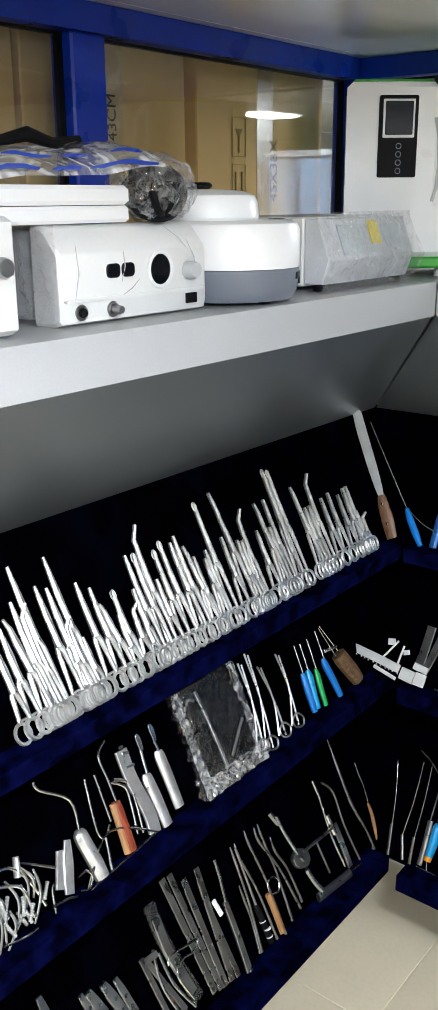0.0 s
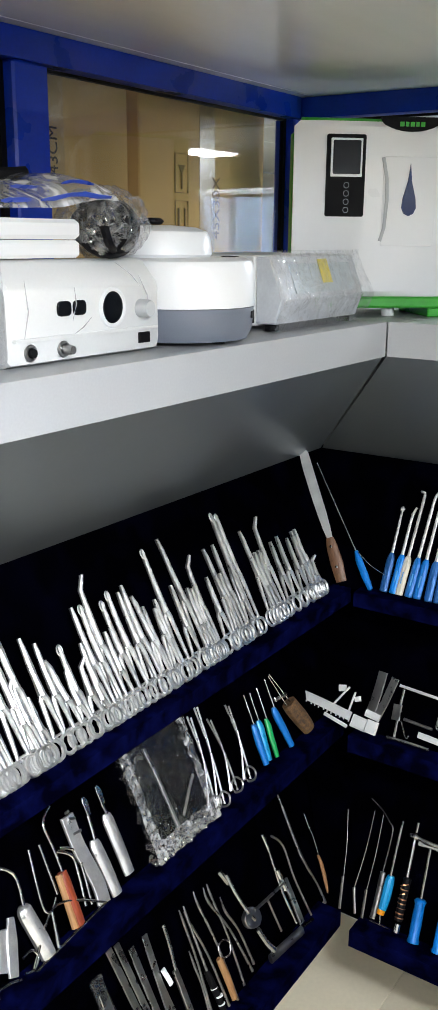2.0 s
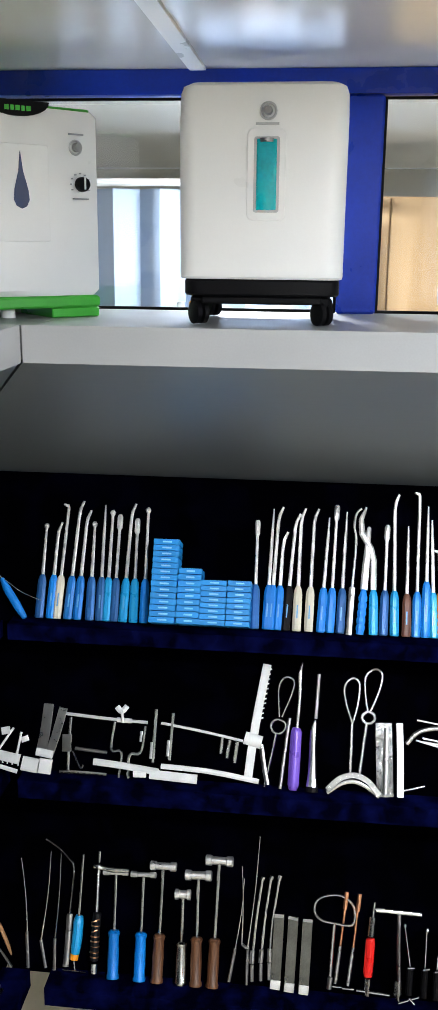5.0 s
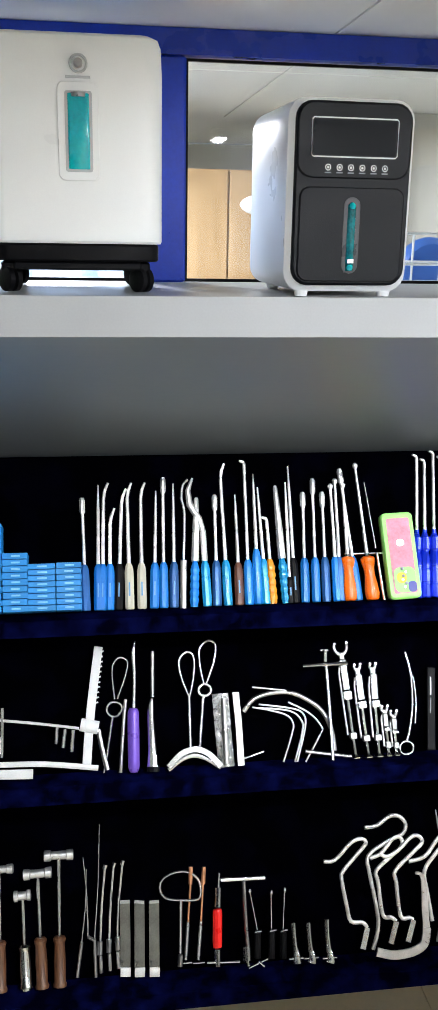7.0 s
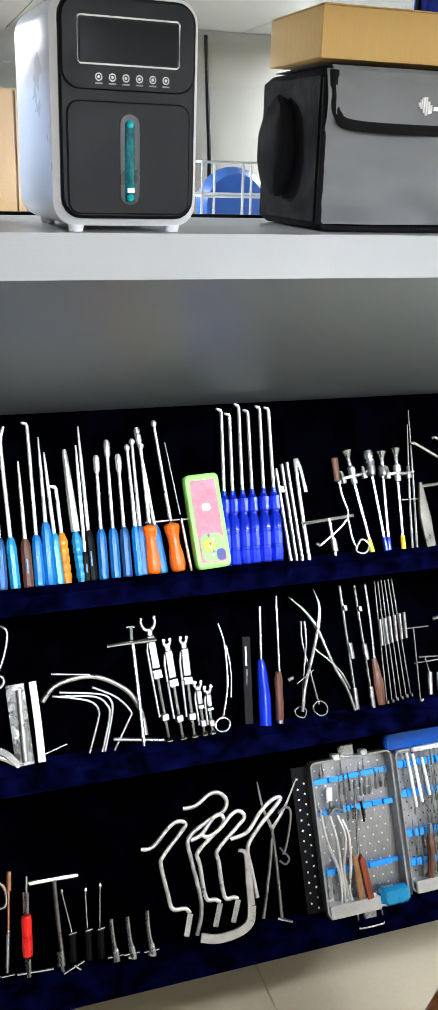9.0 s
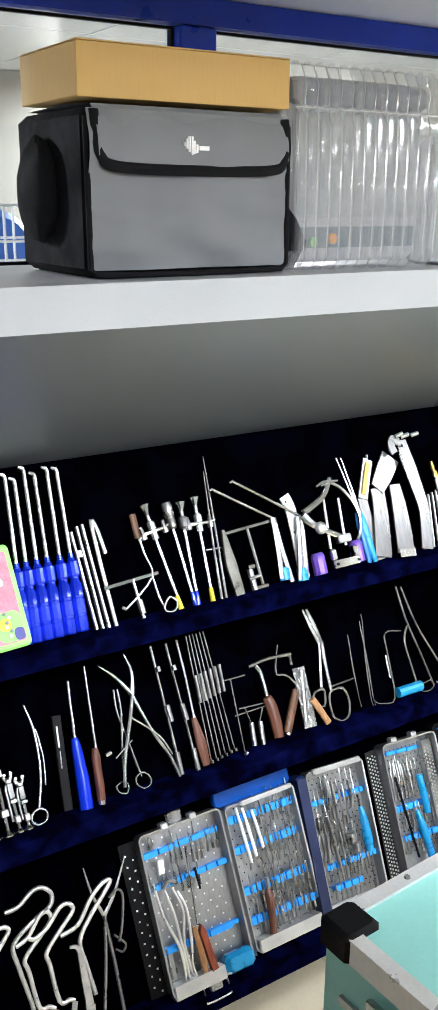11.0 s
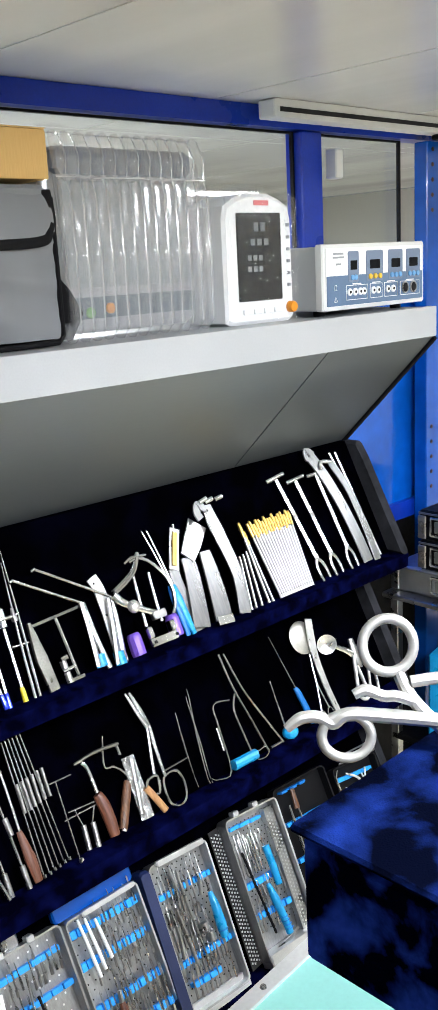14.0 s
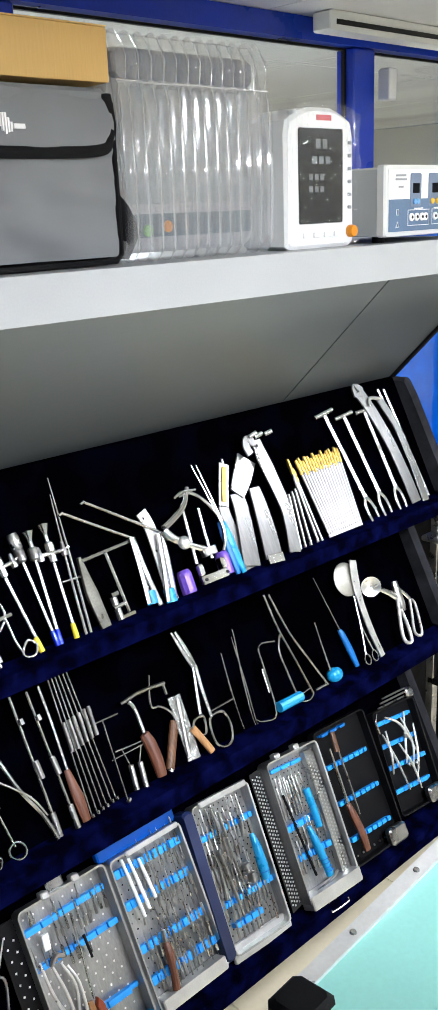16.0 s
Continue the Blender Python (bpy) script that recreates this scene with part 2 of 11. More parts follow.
BAGFILM = clear("clear plastic bag", (0.97, 0.97, 0.975), 0.08, 0.015, 0.3, 45, 2.0)
CRINKLE = clear("crumpled clear plastic", (0.96, 0.96, 0.97), 0.08, 0.22, 0.4, 50, 3.4)
MILKY = clear("milky plastic bag", (0.94, 0.94, 0.95), 0.1, 0.9, 0.6, 24, 3.0)
SHINY = clear("glossy shrink film", (0.97, 0.97, 0.975), 0.07, 0.09, 0.45, 45, 3.0)
BUBBLE = clear("air cushion film", (0.97, 0.97, 0.97), 0.09, 0.125, 0.0, 40, 1.7)
SEAM = clear("welded film seam", (0.97, 0.97, 0.97), 0.1, 0.45, 0.0, 40, 3.0)
PANE = clear("window glass", (0.96, 0.98, 0.98), 0.01, 0.0, 0.0, 60, 1.5)
AMBER = mat("amber bottle", (0.8, 0.35, 0.02), 0.2, 0, 0.1, 30)
LAMPGLOW = glow("lamp tube", (1, 0.98, 0.95), 14)


# ---- mesh tools ----
class G:
    """Collects verts and faces of one mesh."""

    def __init__(self):
        self.v, self.f = [], []

    def add(self, verts, faces, m=None):
        k = len(self.v)
        self.v += [tuple(m @ Vector(p)) if m else tuple(p) for p in verts]
        self.f += [tuple(k + i for i in f) for f in faces]
        return self

    def prism(self, outline, h0, h1, axis="z", cham=0.0, m=None):
        """Outline (2D, anticlockwise) run from h0 to h1 along an axis, with chamfered ends."""
        n = len(outline)
        cx, cy = sum(p[0] for p in outline) / n, sum(p[1] for p in outline) / n
        def inset(p):
            d = math.hypot(p[0] - cx, p[1] - cy) or 1
            return p[0] - (p[0] - cx) / d * cham * 1.2, p[1] - (p[1] - cy) / d * cham * 1.2
        rings = [(h0, outline), (h1, outline)]
        if cham:
            small = [inset(p) for p in outline]
            rings = [(h0, small), (h0 + cham, outline), (h1 - cham, outline), (h1, small)]
        vs, fs = [], []
        for h, ring in rings:
            for a, b in ring:
                vs.append({"z": (a, b, h), "y": (b, h, a), "x": (h, a, b)}[axis])
        for r in range(len(rings) - 1):
            for i in range(n):
                j = (i + 1) % n
                fs.append((r * n + i, r * n + j, (r + 1) * n + j, (r + 1) * n + i))
        fs.append(tuple(reversed(range(n))))
        fs.append(tuple((len(rings) - 1) * n + i for i in range(n)))
        return self.add(vs, fs, m)

    def box(self, x0, x1, y0, y1, z0, z1, cham=0.0, m=None):
        if not cham:
            return self.prism([(x0, y0), (x1, y0), (x1, y1), (x0, y1)], z0, z1, m=m)
        return self.prism(rrect(x0, x1, y0, y1, cham, 1), z0, z1, "z", cham, m)

    def tube(self, pts, r, seg=8, flat=1.0, up=(0, 0, 1), caps=True):
        """A round or flattened bar along points; r one radius or one for each point; flat: thickness / width, with up the thin direction."""
        pts = [Vector(p) for p in pts]
        rs = r if isinstance(r, (list, tuple)) else [r] * len(pts)
        up = Vector(up)
        if abs((pts[-1] - pts[0]).normalized().dot(up.normalized())) > 0.9:
            up = Vector((0, 1, 0))
        vs, fs = [], []
        prev = None
        for i, p in enumerate(pts):
            d = (pts[min(i + 1, len(pts) - 1)] - pts[max(i - 1, 0)]).normalized()
            s = d.cross(up)
            if s.length < 0.05:
                s = prev if prev is not None else d.orthogonal()
            s = s.normalized()
            prev = s
            u = s.cross(d).normalized()
            for k in range(seg):
                a = 2 * math.pi * (k + 0.5) / seg
                vs.append(p + s * (rs[i] * math.cos(a)) + u * (rs[i] * flat * math.sin(a)))
        for i in range(len(pts) - 1):
            for k in range(seg):
                j = (k + 1) % seg
                fs.append((i * seg + k, i * seg + j, (i + 1) * seg + j, (i + 1) * seg + k))
        if caps:
            fs.append(tuple(reversed(range(seg))))
            fs.append(tuple((len(pts) - 1) * seg + k for k in range(seg)))
        return self.add(vs, fs)

    def strip(self, pts, r, flat, up=(0, 0, 1)):
        """A flat bar of oblong section with broken edges along points; r half its width, flat: thickness / width."""
        pts = [Vector(p) for p in pts]
        rs = r if isinstance(r, (list, tuple)) else [r] * len(pts)
        up = Vector(up)
        th = max(0.0009, max(rs) * flat)
        vs, fs = [], []
        for i, p in enumerate(pts):
            d = (pts[min(i + 1, len(pts) - 1)] - pts[max(i - 1, 0)]).normalized()
            s = d.cross(up).normalized()
            u = s.cross(d).normalized()
            w, c = rs[i], min(0.35 * th, 0.3 * rs[i])
            for a, b in ((w, th - c), (w - c, th), (c - w, th), (-w, th - c), (-w, c - th), (c - w, -th), (w - c, -th), (w, c - th)):
                vs.append(p + s * a + u * b)
        for i in range(len(pts) - 1):
            for k in range(8):
                j = (k + 1) % 8
                fs.append((i * 8 + k, i * 8 + j, (i + 1) * 8 + j, (i + 1) * 8 + k))
        fs.append(tuple(reversed(range(8))))
        fs.append(tuple((len(pts) - 1) * 8 + k for k in range(8)))
        return self.add(vs, fs)

    def ring(self, c, rx, ry, r, n=18, seg=6, flat=1.0, m=None):
        """A closed ring in the xy plane."""
        vs, fs = [], []
        for i in range(n):
            a = 2 * math.pi * i / n
            for k in range(seg):
                b = 2 * math.pi * k / seg
                q = r * math.cos(b)
                vs.append((c[0] + (rx + q) * math.cos(a), c[1] + (ry + q) * math.sin(a), c[2] + r * flat * math.sin(b)))
        for i in range(n):
            for k in range(seg):
                j, o = (k + 1) % seg, (i + 1) % n
                fs.append((i * seg + k, o * seg + k, o * seg + j, i * seg + j))
        return self.add(vs, fs, m)

    def lathe(self, prof, n=14, m=None):
        """Profile (radius, height) turned about z."""
        vs, fs = [], []
        for r, h in prof:
            for k in range(n):
                a = 2 * math.pi * k / n
                vs.append((r * math.cos(a), r * math.sin(a), h))
        for i in range(len(prof) - 1):
            for k in range(n):
                j = (k + 1) % n
                fs.append((i * n + k, i * n + j, (i + 1) * n + j, (i + 1) * n + k))
        fs.append(tuple(reversed(range(n))))
        fs.append(tuple((len(prof) - 1) * n + k for k in range(n)))
        return self.add(vs, fs, m)

    def blob(self, c, size, rough=0.15, seed=0, n=16):
        """A crumpled, rounded lump."""
        vs, fs = [], []
        h = n // 2
        for i in range(h + 1):
            th = math.pi * i / h
            for k in range(n):
                ph = 2 * math.pi * k / n
                d = Vector((math.sin(th) * math.cos(ph), math.sin(th) * math.sin(ph), math.cos(th)))
                w = 1 + rough * noise.noise(d * 2.3 + Vector((seed * 7.1, 0, 0))) + rough * 0.6 * noise.noise(d * 6 + Vector((0, seed * 3.3, 0)))
                vs.append((c[0] + d.x * size[0] * w, c[1] + d.y * size[1] * w, c[2] + d.z * size[2] * w))
        for i in range(h):
            for k in range(n):
                j = (k + 1) % n
                fs.append((i * n + k, (i + 1) * n + k, (i + 1) * n + j, i * n + j))
        return self.add(vs, fs)

    def mesh(self, name, material, angle=35):
        me = bpy.data.meshes.new(name)
        me.from_pydata(self.v, [], self.f)
        me.validate()
        me.polygons.foreach_set("use_smooth", [True] * len(me.polygons))
        me.set_sharp_from_angle(angle=radians(angle))
        me.materials.append(material)
        me.update()
        return me


def rrect(x0, x1, y0, y1, r, n=4):
    """Outline of a rectangle with rounded corners, anticlockwise."""
    out = []
    for cx, cy, a0 in ((x1 - r, y1 - r, 0), (x0 + r, y1 - r, 90), (x0 + r, y0 + r, 180), (x1 - r, y0 + r, 270)):
        for k in range(n + 1):
            a = radians(a0 + 90 * k / n)
            out.append((cx + r * math.cos(a), cy + r * math.sin(a)))
    return out


def arc(cx, cy, r, a0, a1, n=8, z=0.0):
    return [(cx + r * math.cos(radians(a0 + (a1 - a0) * k / n)), cy + r * math.sin(radians(a0 + (a1 - a0) * k / n)), z) for k in range(n + 1)]


def smooth(pts, r, n=4):
    """A rounded run through the points, with the radii spread along it."""
    m = len(pts)
    rs = [r] * m if not isinstance(r, list) else [float(np.interp(i / max(m - 1, 1), np.linspace(0, 1, len(r)), r)) for i in range(m)]
    if m < 3:
        return pts, rs
    loop = abs(pts[0][0] - pts[-1][0]) + abs(pts[0][1] - pts[-1][1]) < 1e-6
    out, ro = [], []
    for i in range(m - 1):
        b, c = pts[i], pts[i + 1]
        a = pts[i - 1] if i else (pts[-2] if loop else b)
        d = pts[i + 2] if i + 2 < m else (pts[1] if loop else c)
        for k in range(n):
            t = k / n
            w = (-0.5 * t + t * t - 0.5 * t ** 3, 1 - 2.5 * t * t + 1.5 * t ** 3, 0.5 * t + 2 * t * t - 1.5 * t ** 3, -0.5 * t * t + 0.5 * t ** 3)
            out.append(tuple(w[0] * a[j] + w[1] * b[j] + w[2] * c[j] + w[3] * d[j] for j in range(len(b))))
            ro.append(rs[i] + (rs[i + 1] - rs[i]) * t)
    return out + [pts[-1]], ro + [rs[-1]]


def part(name, g, material, parent, label="", angle=35):
    ob = new(name, g.mesh(name, material, angle))
    ob.parent = parent
    if label:
        ob["label"] = label
    return ob


def root(name, m, label, category, group=""):
    ob = new(name)
    ob.empty_display_size = 0.03
    ob.matrix_world = m
    return tagged(ob, label, category, group)


def single(name, g, material, m, label, category, group="", kind="", angle=35):
    ob = new(name, g.mesh(name, material, angle))
    ob.matrix_world = m
    return tagged(ob, label, category, group, kind)


def structure(name, g, material, label, category, angle=35):
    return single(name, g, material, Matrix(), label, category, "", "structure", angle)


def words(text, size, material, parent, m, name="lettering", depth=0.0004):
    c = bpy.data.curves.new(name, "FONT")
    c.body, c.size, c.extrude = text, size, depth
    c.align_x, c.align_y = "CENTER", "CENTER"
    c.materials.append(material)
    ob = new(name, c)
    ob.parent = parent
    ob.matrix_local = m
    return ob


# ---- the room ----
XA, YB = -0.45, 0.44          # glass walls behind the two shelves
ZT, ZB = 1.70, 1.638          # shelf top and fascia bottom
XE = 2.425                    # end of the long shelf

floor = structure("floor", G().box(-1.9, 5.2, -4.2, 3.0, -0.06, -0.004), FLOORM, "cream glossy tiled floor under the racks", "floor")
tile = G().prism(rrect(-0.299, 0.299, -0.299, 0.299, 0.002, 1), -0.004, 0.0, "z", 0.0015).mesh("tile", FLOORM)
for i in range(7):
    for k in range(6):
        ob = new("tile", tile)
        ob.parent = floor
        ob.location = (-0.9 + 0.6 * i, -2.2 + 0.6 * k, 0)
ceil = G().box(-1.9, 5.2, -4.2, 3.0, CEIL + 0.004, CEIL + 0.05)
for i in range(10):
    for k in range(5):
        x, y = -1.705 + 0.65 * i, -4.09 + 1.0 * k + (1.0 if k > 3 else 0.0)
        ceil.box(x + 0.002, x + 0.648, y + 0.002, y + (1.998 if k == 3 else 0.998), CEIL, CEIL + 0.006, 0.002)
structure("ceiling", ceil, CEILM, "glossy off-white ceiling of long panels", "ceiling")
structure("ceiling_trim", G().box(0.23, 0.262, -4.0, 0.41, CEIL - 0.006, CEIL - 0.0005, 0.002), WHITE, "narrow white joint strip along the ceiling", "trim")
# Three added walls close the room and give the metal bright surroundings to reflect.
structure("wall_south", G().box(-1.9, 5.2, -4.25, -4.2, 0, CEIL), WALLM, "plain off-white wall added to enclose the room", "wall")
structure("wall_east", G().box(5.2, 5.25, -4.2, 3.0, 0, CEIL), WALLM, "plain off-white wall added to enclose the room", "wall")
structure("wall_west", G().box(-1.95, -1.9, -4.2, 3.0, 0, CEIL), WALLM, "plain off-white wall added to enclose the room", "wall")
structure("wall_far", G().box(-1.9, 5.2, 3.0, 3.05, 0, CEIL), WALLM, "plain pale wall of the room behind the glass", "wall")

# blue window framework
def frame_bar(name, x0, x1, y0, y1, z0, z1, label="blue painted steel window post"):
    return structure(name, G().box(x0, x1, y0, y1, z0, z1, 0.004), BLUEPAINT, label, "window frame")

frame_bar("trim_beam_north", XA, 3.6, YB - 0.02, YB + 0.04, 2.118, CEIL - 0.001, "blue painted steel beam along the top of the windows")
frame_bar("trim_beam_west", XA - 0.04, XA + 0.02, -3.0, YB - 0.022, 2.118, CEIL - 0.001, "blue painted steel beam along the top of the windows")
for i, x in enumerate((0.57, 1.54, 2.525)):
    frame_bar("trim_post_%d" % (i + 1), x - 0.04, x + 0.04, YB - 0.017, YB + 0.037, ZT, 2.117)
frame_bar("trim_post_4", XA - 0.037, XA + 0.017, -0.50, -0.42, ZT, 2.117)
frame_bar("trim_post_5", XA - 0.037, XA + 0.017, YB - 0.05, YB + 0.03, ZT, 2.117)
frame_bar("trim_post_6", XA - 0.037, XA + 0.017, -1.55, -1.47, ZT, 2.117)
for i, (x0, x1) in enumerate(((-0.43, 0.53), (0.61, 1.5), (1.58, 2.485), (2.565, 2.93))):
    w = new("window_%d" % (i + 1))
    tagged(w, "clear glass window pane with a dark rubber seal", "window", "", "structure")
    w.location = ((x0 + x1) / 2, YB + 0.012, ZT)
    hw = (x1 - x0) / 2
    pane = part("pane", G().box(-hw + 0.004, hw - 0.004, -0.002, 0.002, 0.005, 0.413), PANE, w)
    pane.visible_shadow = False
    s = G()
    s.box(-hw, hw, -0.005, 0.005, 0.0, 0.006), s.box(-hw, hw, -0.005, 0.005, 0.411, 0.416)
    s.box(-hw, -hw + 0.006, -0.005, 0.005, 0.006, 0.411), s.box(hw - 0.006, hw, -0.005, 0.005, 0.006, 0.411)
    part("window_frame", s, BLACK, w)
for i, (y0, y1) in enumerate(((-1.47, -0.5), (-0.42, 0.39))):
    w = new("window_%d" % (i + 5))
    tagged(w, "clear glass window pane in front of stacked cartons", "window", "", "structure")
    w.location = (XA - 0.01, (y0 + y1) / 2, ZT)
    hw = (y1 - y0) / 2
    pane = part("pane", G().box(-0.002, 0.002, -hw + 0.004, hw - 0.004, 0.005, 0.413), PANE, w)
    pane.visible_shadow = False
    s = G()
    s.box(-0.005, 0.005, -hw, hw, 0.0, 0.006), s.box(-0.005, 0.005, -hw, hw, 0.411, 0.416)
    s.box(-0.005, 0.005, -hw, -hw + 0.012, 0.006, 0.411), s.box(-0.005, 0.005, hw - 0.012, hw, 0.006, 0.411)
    part("window_frame", s, BLACK, w)
structure("wall_north", G().box(XA - 0.05, XE, YB + 0.002, YB + 0.04, 0, ZT - 0.001), WALLM, "plain wall below the windows behind the rack", "wall")
structure("wall_west_low", G().box(XA - 0.045, XA - 0.003, -3.0, YB, 0, ZT - 0.001), WALLM, "plain wall below the windows behind the rack", "wall")


# ---- shelf and sloping panels ----
def shelf_unit():
    a = root("wall_shelf", Matrix.Translation((0, 0, ZT)), "long pale grey laminate wall shelf carrying medical devices", "shelf", "wall shelves")
    part("shelf_board", G().box(0.019, XE, 0.019, YB, -0.055, 0.0, 0.0015), SHELFTOP, a)
    part("fascia", G().box(0.001, XE + 0.001, 0.0, 0.018, -0.062, 0.0015, 0.0015), LAMINATE, a, "pale grey fascia strip")
    b = root("wall_shelf", Matrix.Translation((0, 0, ZT)), "pale grey laminate corner shelf beneath the glass", "shelf", "wall shelves")
    g = G().box(XA, -0.019, -3.0, YB, -0.055, 0.0, 0.0015)
    g.box(-0.019, 0.0185, 0.0185, YB, -0.055, 0.0)
    part("shelf_board", g, SHELFTOP, b)
    part("fascia", G().box(-0.018, 0.0, -3.0, -0.001, -0.062, 0.0015, 0.0015), LAMINATE, b, "pale grey fascia strip")

shelf_unit()


def slab(name, corners, thick, material, label, category):
    """A flat board through four corners, thickened away from the room."""
    p = [Vector(c) for c in corners]
    n = (p[1] - p[0]).cross(p[3] - p[0]).normalized() * thick
    g = G().add([*p, *(q + n for q in p)], [(0, 3, 2, 1), (4, 5, 6, 7), (0, 1, 5, 4), (1, 2, 6, 5), (2, 3, 7, 6), (3, 0, 4, 7)])
    return structure(name, g, material, label, category)

PY, PZ = 0.262, 1.383
slab("soffit_panel_1", [(0.0, 0.004, ZB), (2.058, 0.004, ZB), (2.041, PY, PZ), (-PY, PY, PZ)], 0.012, PANELGREY, "grey satin board sloping back under the shelf", "panel")
slab("soffit_panel_2", [(2.063, 0.004, ZB), (XE - 0.003, 0.004, ZB), (XE - 0.003, PY, PZ), (2.046, PY, PZ)], 0.012, PANELGREY, "grey satin board sloping back under the shelf", "panel")
slab("soffit_panel_3", [(-0.004, -3.0, ZB), (-0.004, -0.004, ZB), (-PY - 0.003, PY - 0.003, PZ), (-PY, -3.0, PZ)], 0.012, PANELGREY, "grey satin board sloping back under the shelf", "panel")
structure("soffit_edging", G().tube([(XE, 0.004, ZB - 0.004), (XE - 0.003, PY, PZ - 0.004)], 0.006, 6), BLACK, "black edging strip at the end of the sloping board", "trim")

# ---- tiered velvet racks ----
LEAN_S, LEAN_C = math.sin(radians(27)), math.cos(radians(27))
TIERS = {"A1": (-0.125, 1.125), "A2": (-0.13, 0.81), "A3": (-0.115, 0.335), "B1": (0.11, 1.125), "B2": (0.105, 0.79), "B3": (0.07, 0.335)}
HEIGHTS = {"1": 0.29, "2": 0.36, "3": 0.42}
XR = 2.41


def tier(key):
    """The frame of a tier: x along it to the right, y up its leaning back, z out of it."""
    a, z = TIERS[key]
    if key[0] == "B":
        return Matrix(((1, 0, 0, 0), (0, LEAN_S, -LEAN_C, a), (0, LEAN_C, LEAN_S, z), (0, 0, 0, 1)))
    return Matrix(((0, -LEAN_S, LEAN_C, a), (1, 0, 0, 0), (0, LEAN_C, LEAN_S, z), (0, 0, 0, 1)))


def rack(side):
    base = root("display_rack", Matrix(), "three-tier instrument display rack covered in navy velvet" + (", with an end cheek" if side == "B" else ""), "rack", "display racks")
    for n in "123":
        a, z = TIERS[side + n]
        h = HEIGHTS[n]
        s, c = LEAN_S, LEAN_C
        dep = {"1": 0.032, "2": 0.034, "3": 0.05}[n]
        th = {"1": 0.032, "2": 0.04, "3": 0.042}[n]
        if side == "B":
            top = (a + 0.006 + h * s, z + h * c)
            m0, m1 = -a - 0.04, -top[0] - 0.04
            g = G().add([(m0, a + 0.006, z - 0.01), (XR, a + 0.006, z - 0.01), (XR, top[0], top[1]), (m1, top[0], top[1]),
                         (m0, a + 0.02, z - 0.01), (XR, a + 0.02, z - 0.01), (XR, top[0] + 0.014, top[1]), (m1, top[0] + 0.014, top[1])],
                        [(0, 1, 2, 3), (7, 6, 5, 4), (0, 4, 5, 1), (1, 5, 6, 2), (2, 6, 7, 3), (3, 7, 4, 0)])
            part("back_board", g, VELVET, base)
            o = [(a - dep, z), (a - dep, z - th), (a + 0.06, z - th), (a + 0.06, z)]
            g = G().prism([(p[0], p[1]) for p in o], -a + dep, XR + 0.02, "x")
            part("ledge", g, VELVETLIT, base, "velvet ledge with its blue highlights in the colour")
            o = [(a - 0.03, z), (a + 0.012, z), (top[0] + 0.01, top[1]), (top[0] - 0.03, top[1]), (top[0] - 0.05, top[1] - 0.03)]
            part("end_cheek", G().prism(o, XR, XR + 0.026, "x", 0.006), VELVETG, base, "padded velvet end board in a lit grey tone")
        else:
            top = (a - 0.006 - h * s, z + h * c)
            g = G().add([(a - 0.006, -3.0, z - 0.01), (a - 0.006, -a + 0.04, z - 0.01), (top[0], -top[0] + 0.04, top[1]), (top[0], -3.0, top[1]),
                         (a - 0.02, -3.0, z - 0.01), (a - 0.02, -a + 0.04, z - 0.01), (top[0] - 0.014, -top[0] + 0.04, top[1]), (top[0] - 0.014, -3.0, top[1])],
                        [(0, 1, 2, 3), (7, 6, 5, 4), (0, 4, 5, 1), (1, 5, 6, 2), (2, 6, 7, 3), (3, 7, 4, 0)])
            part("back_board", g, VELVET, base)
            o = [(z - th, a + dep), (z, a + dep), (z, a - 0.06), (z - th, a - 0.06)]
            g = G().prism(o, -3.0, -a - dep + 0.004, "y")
            part("ledge", g, VELVETLIT, base, "velvet ledge with its blue highlights in the colour")
    return base

rack("A"), rack("B")


# ---- devices on the shelves ----
BAGBLUE = mat("blue bag print", (0.02, 0.06, 0.42), 0.3, 0, 0.1, 30)
CGREY = mat("blue-grey plastic", (0.16, 0.18, 0.22), 0.38, 0, 0.05, 15, 0.08, 400)


def onB(x, y, turn=0.0):
    return pose(x, y, ZT + 0.0005, 0, 0, turn)


def onA(x, y, turn=0.0):
    return pose(x, y, ZT + 0.0005, 0, 0, 90 + turn)


def shell(w, z0, z1, y0, y1, r, cham=0.006):
    """A case with rounded corners seen from the front (width w, front at y0)."""
    return G().prism([(b, a) for a, b in rrect(-w / 2, w / 2, z0, z1, r, 5)][::-1], y0, y1, "y", cham)


def face(x0, x1, z0, z1, y, r=0.004, t=0.003):
    """A plate lying on a front at y."""
    return G().prism([(b, a) for a, b in rrect(x0, x1, z0, z1, r, 3)][::-1], y - t, y + 0.004, "y", min(0.001, t / 3))


def knob(x, z, y, r, h, n=16):
    return G().lathe([(r, 0), (r, h * 0.7), (r * 0.85, h), (0.001, h)], n, pose(x, y, z, 90, 0, 0))


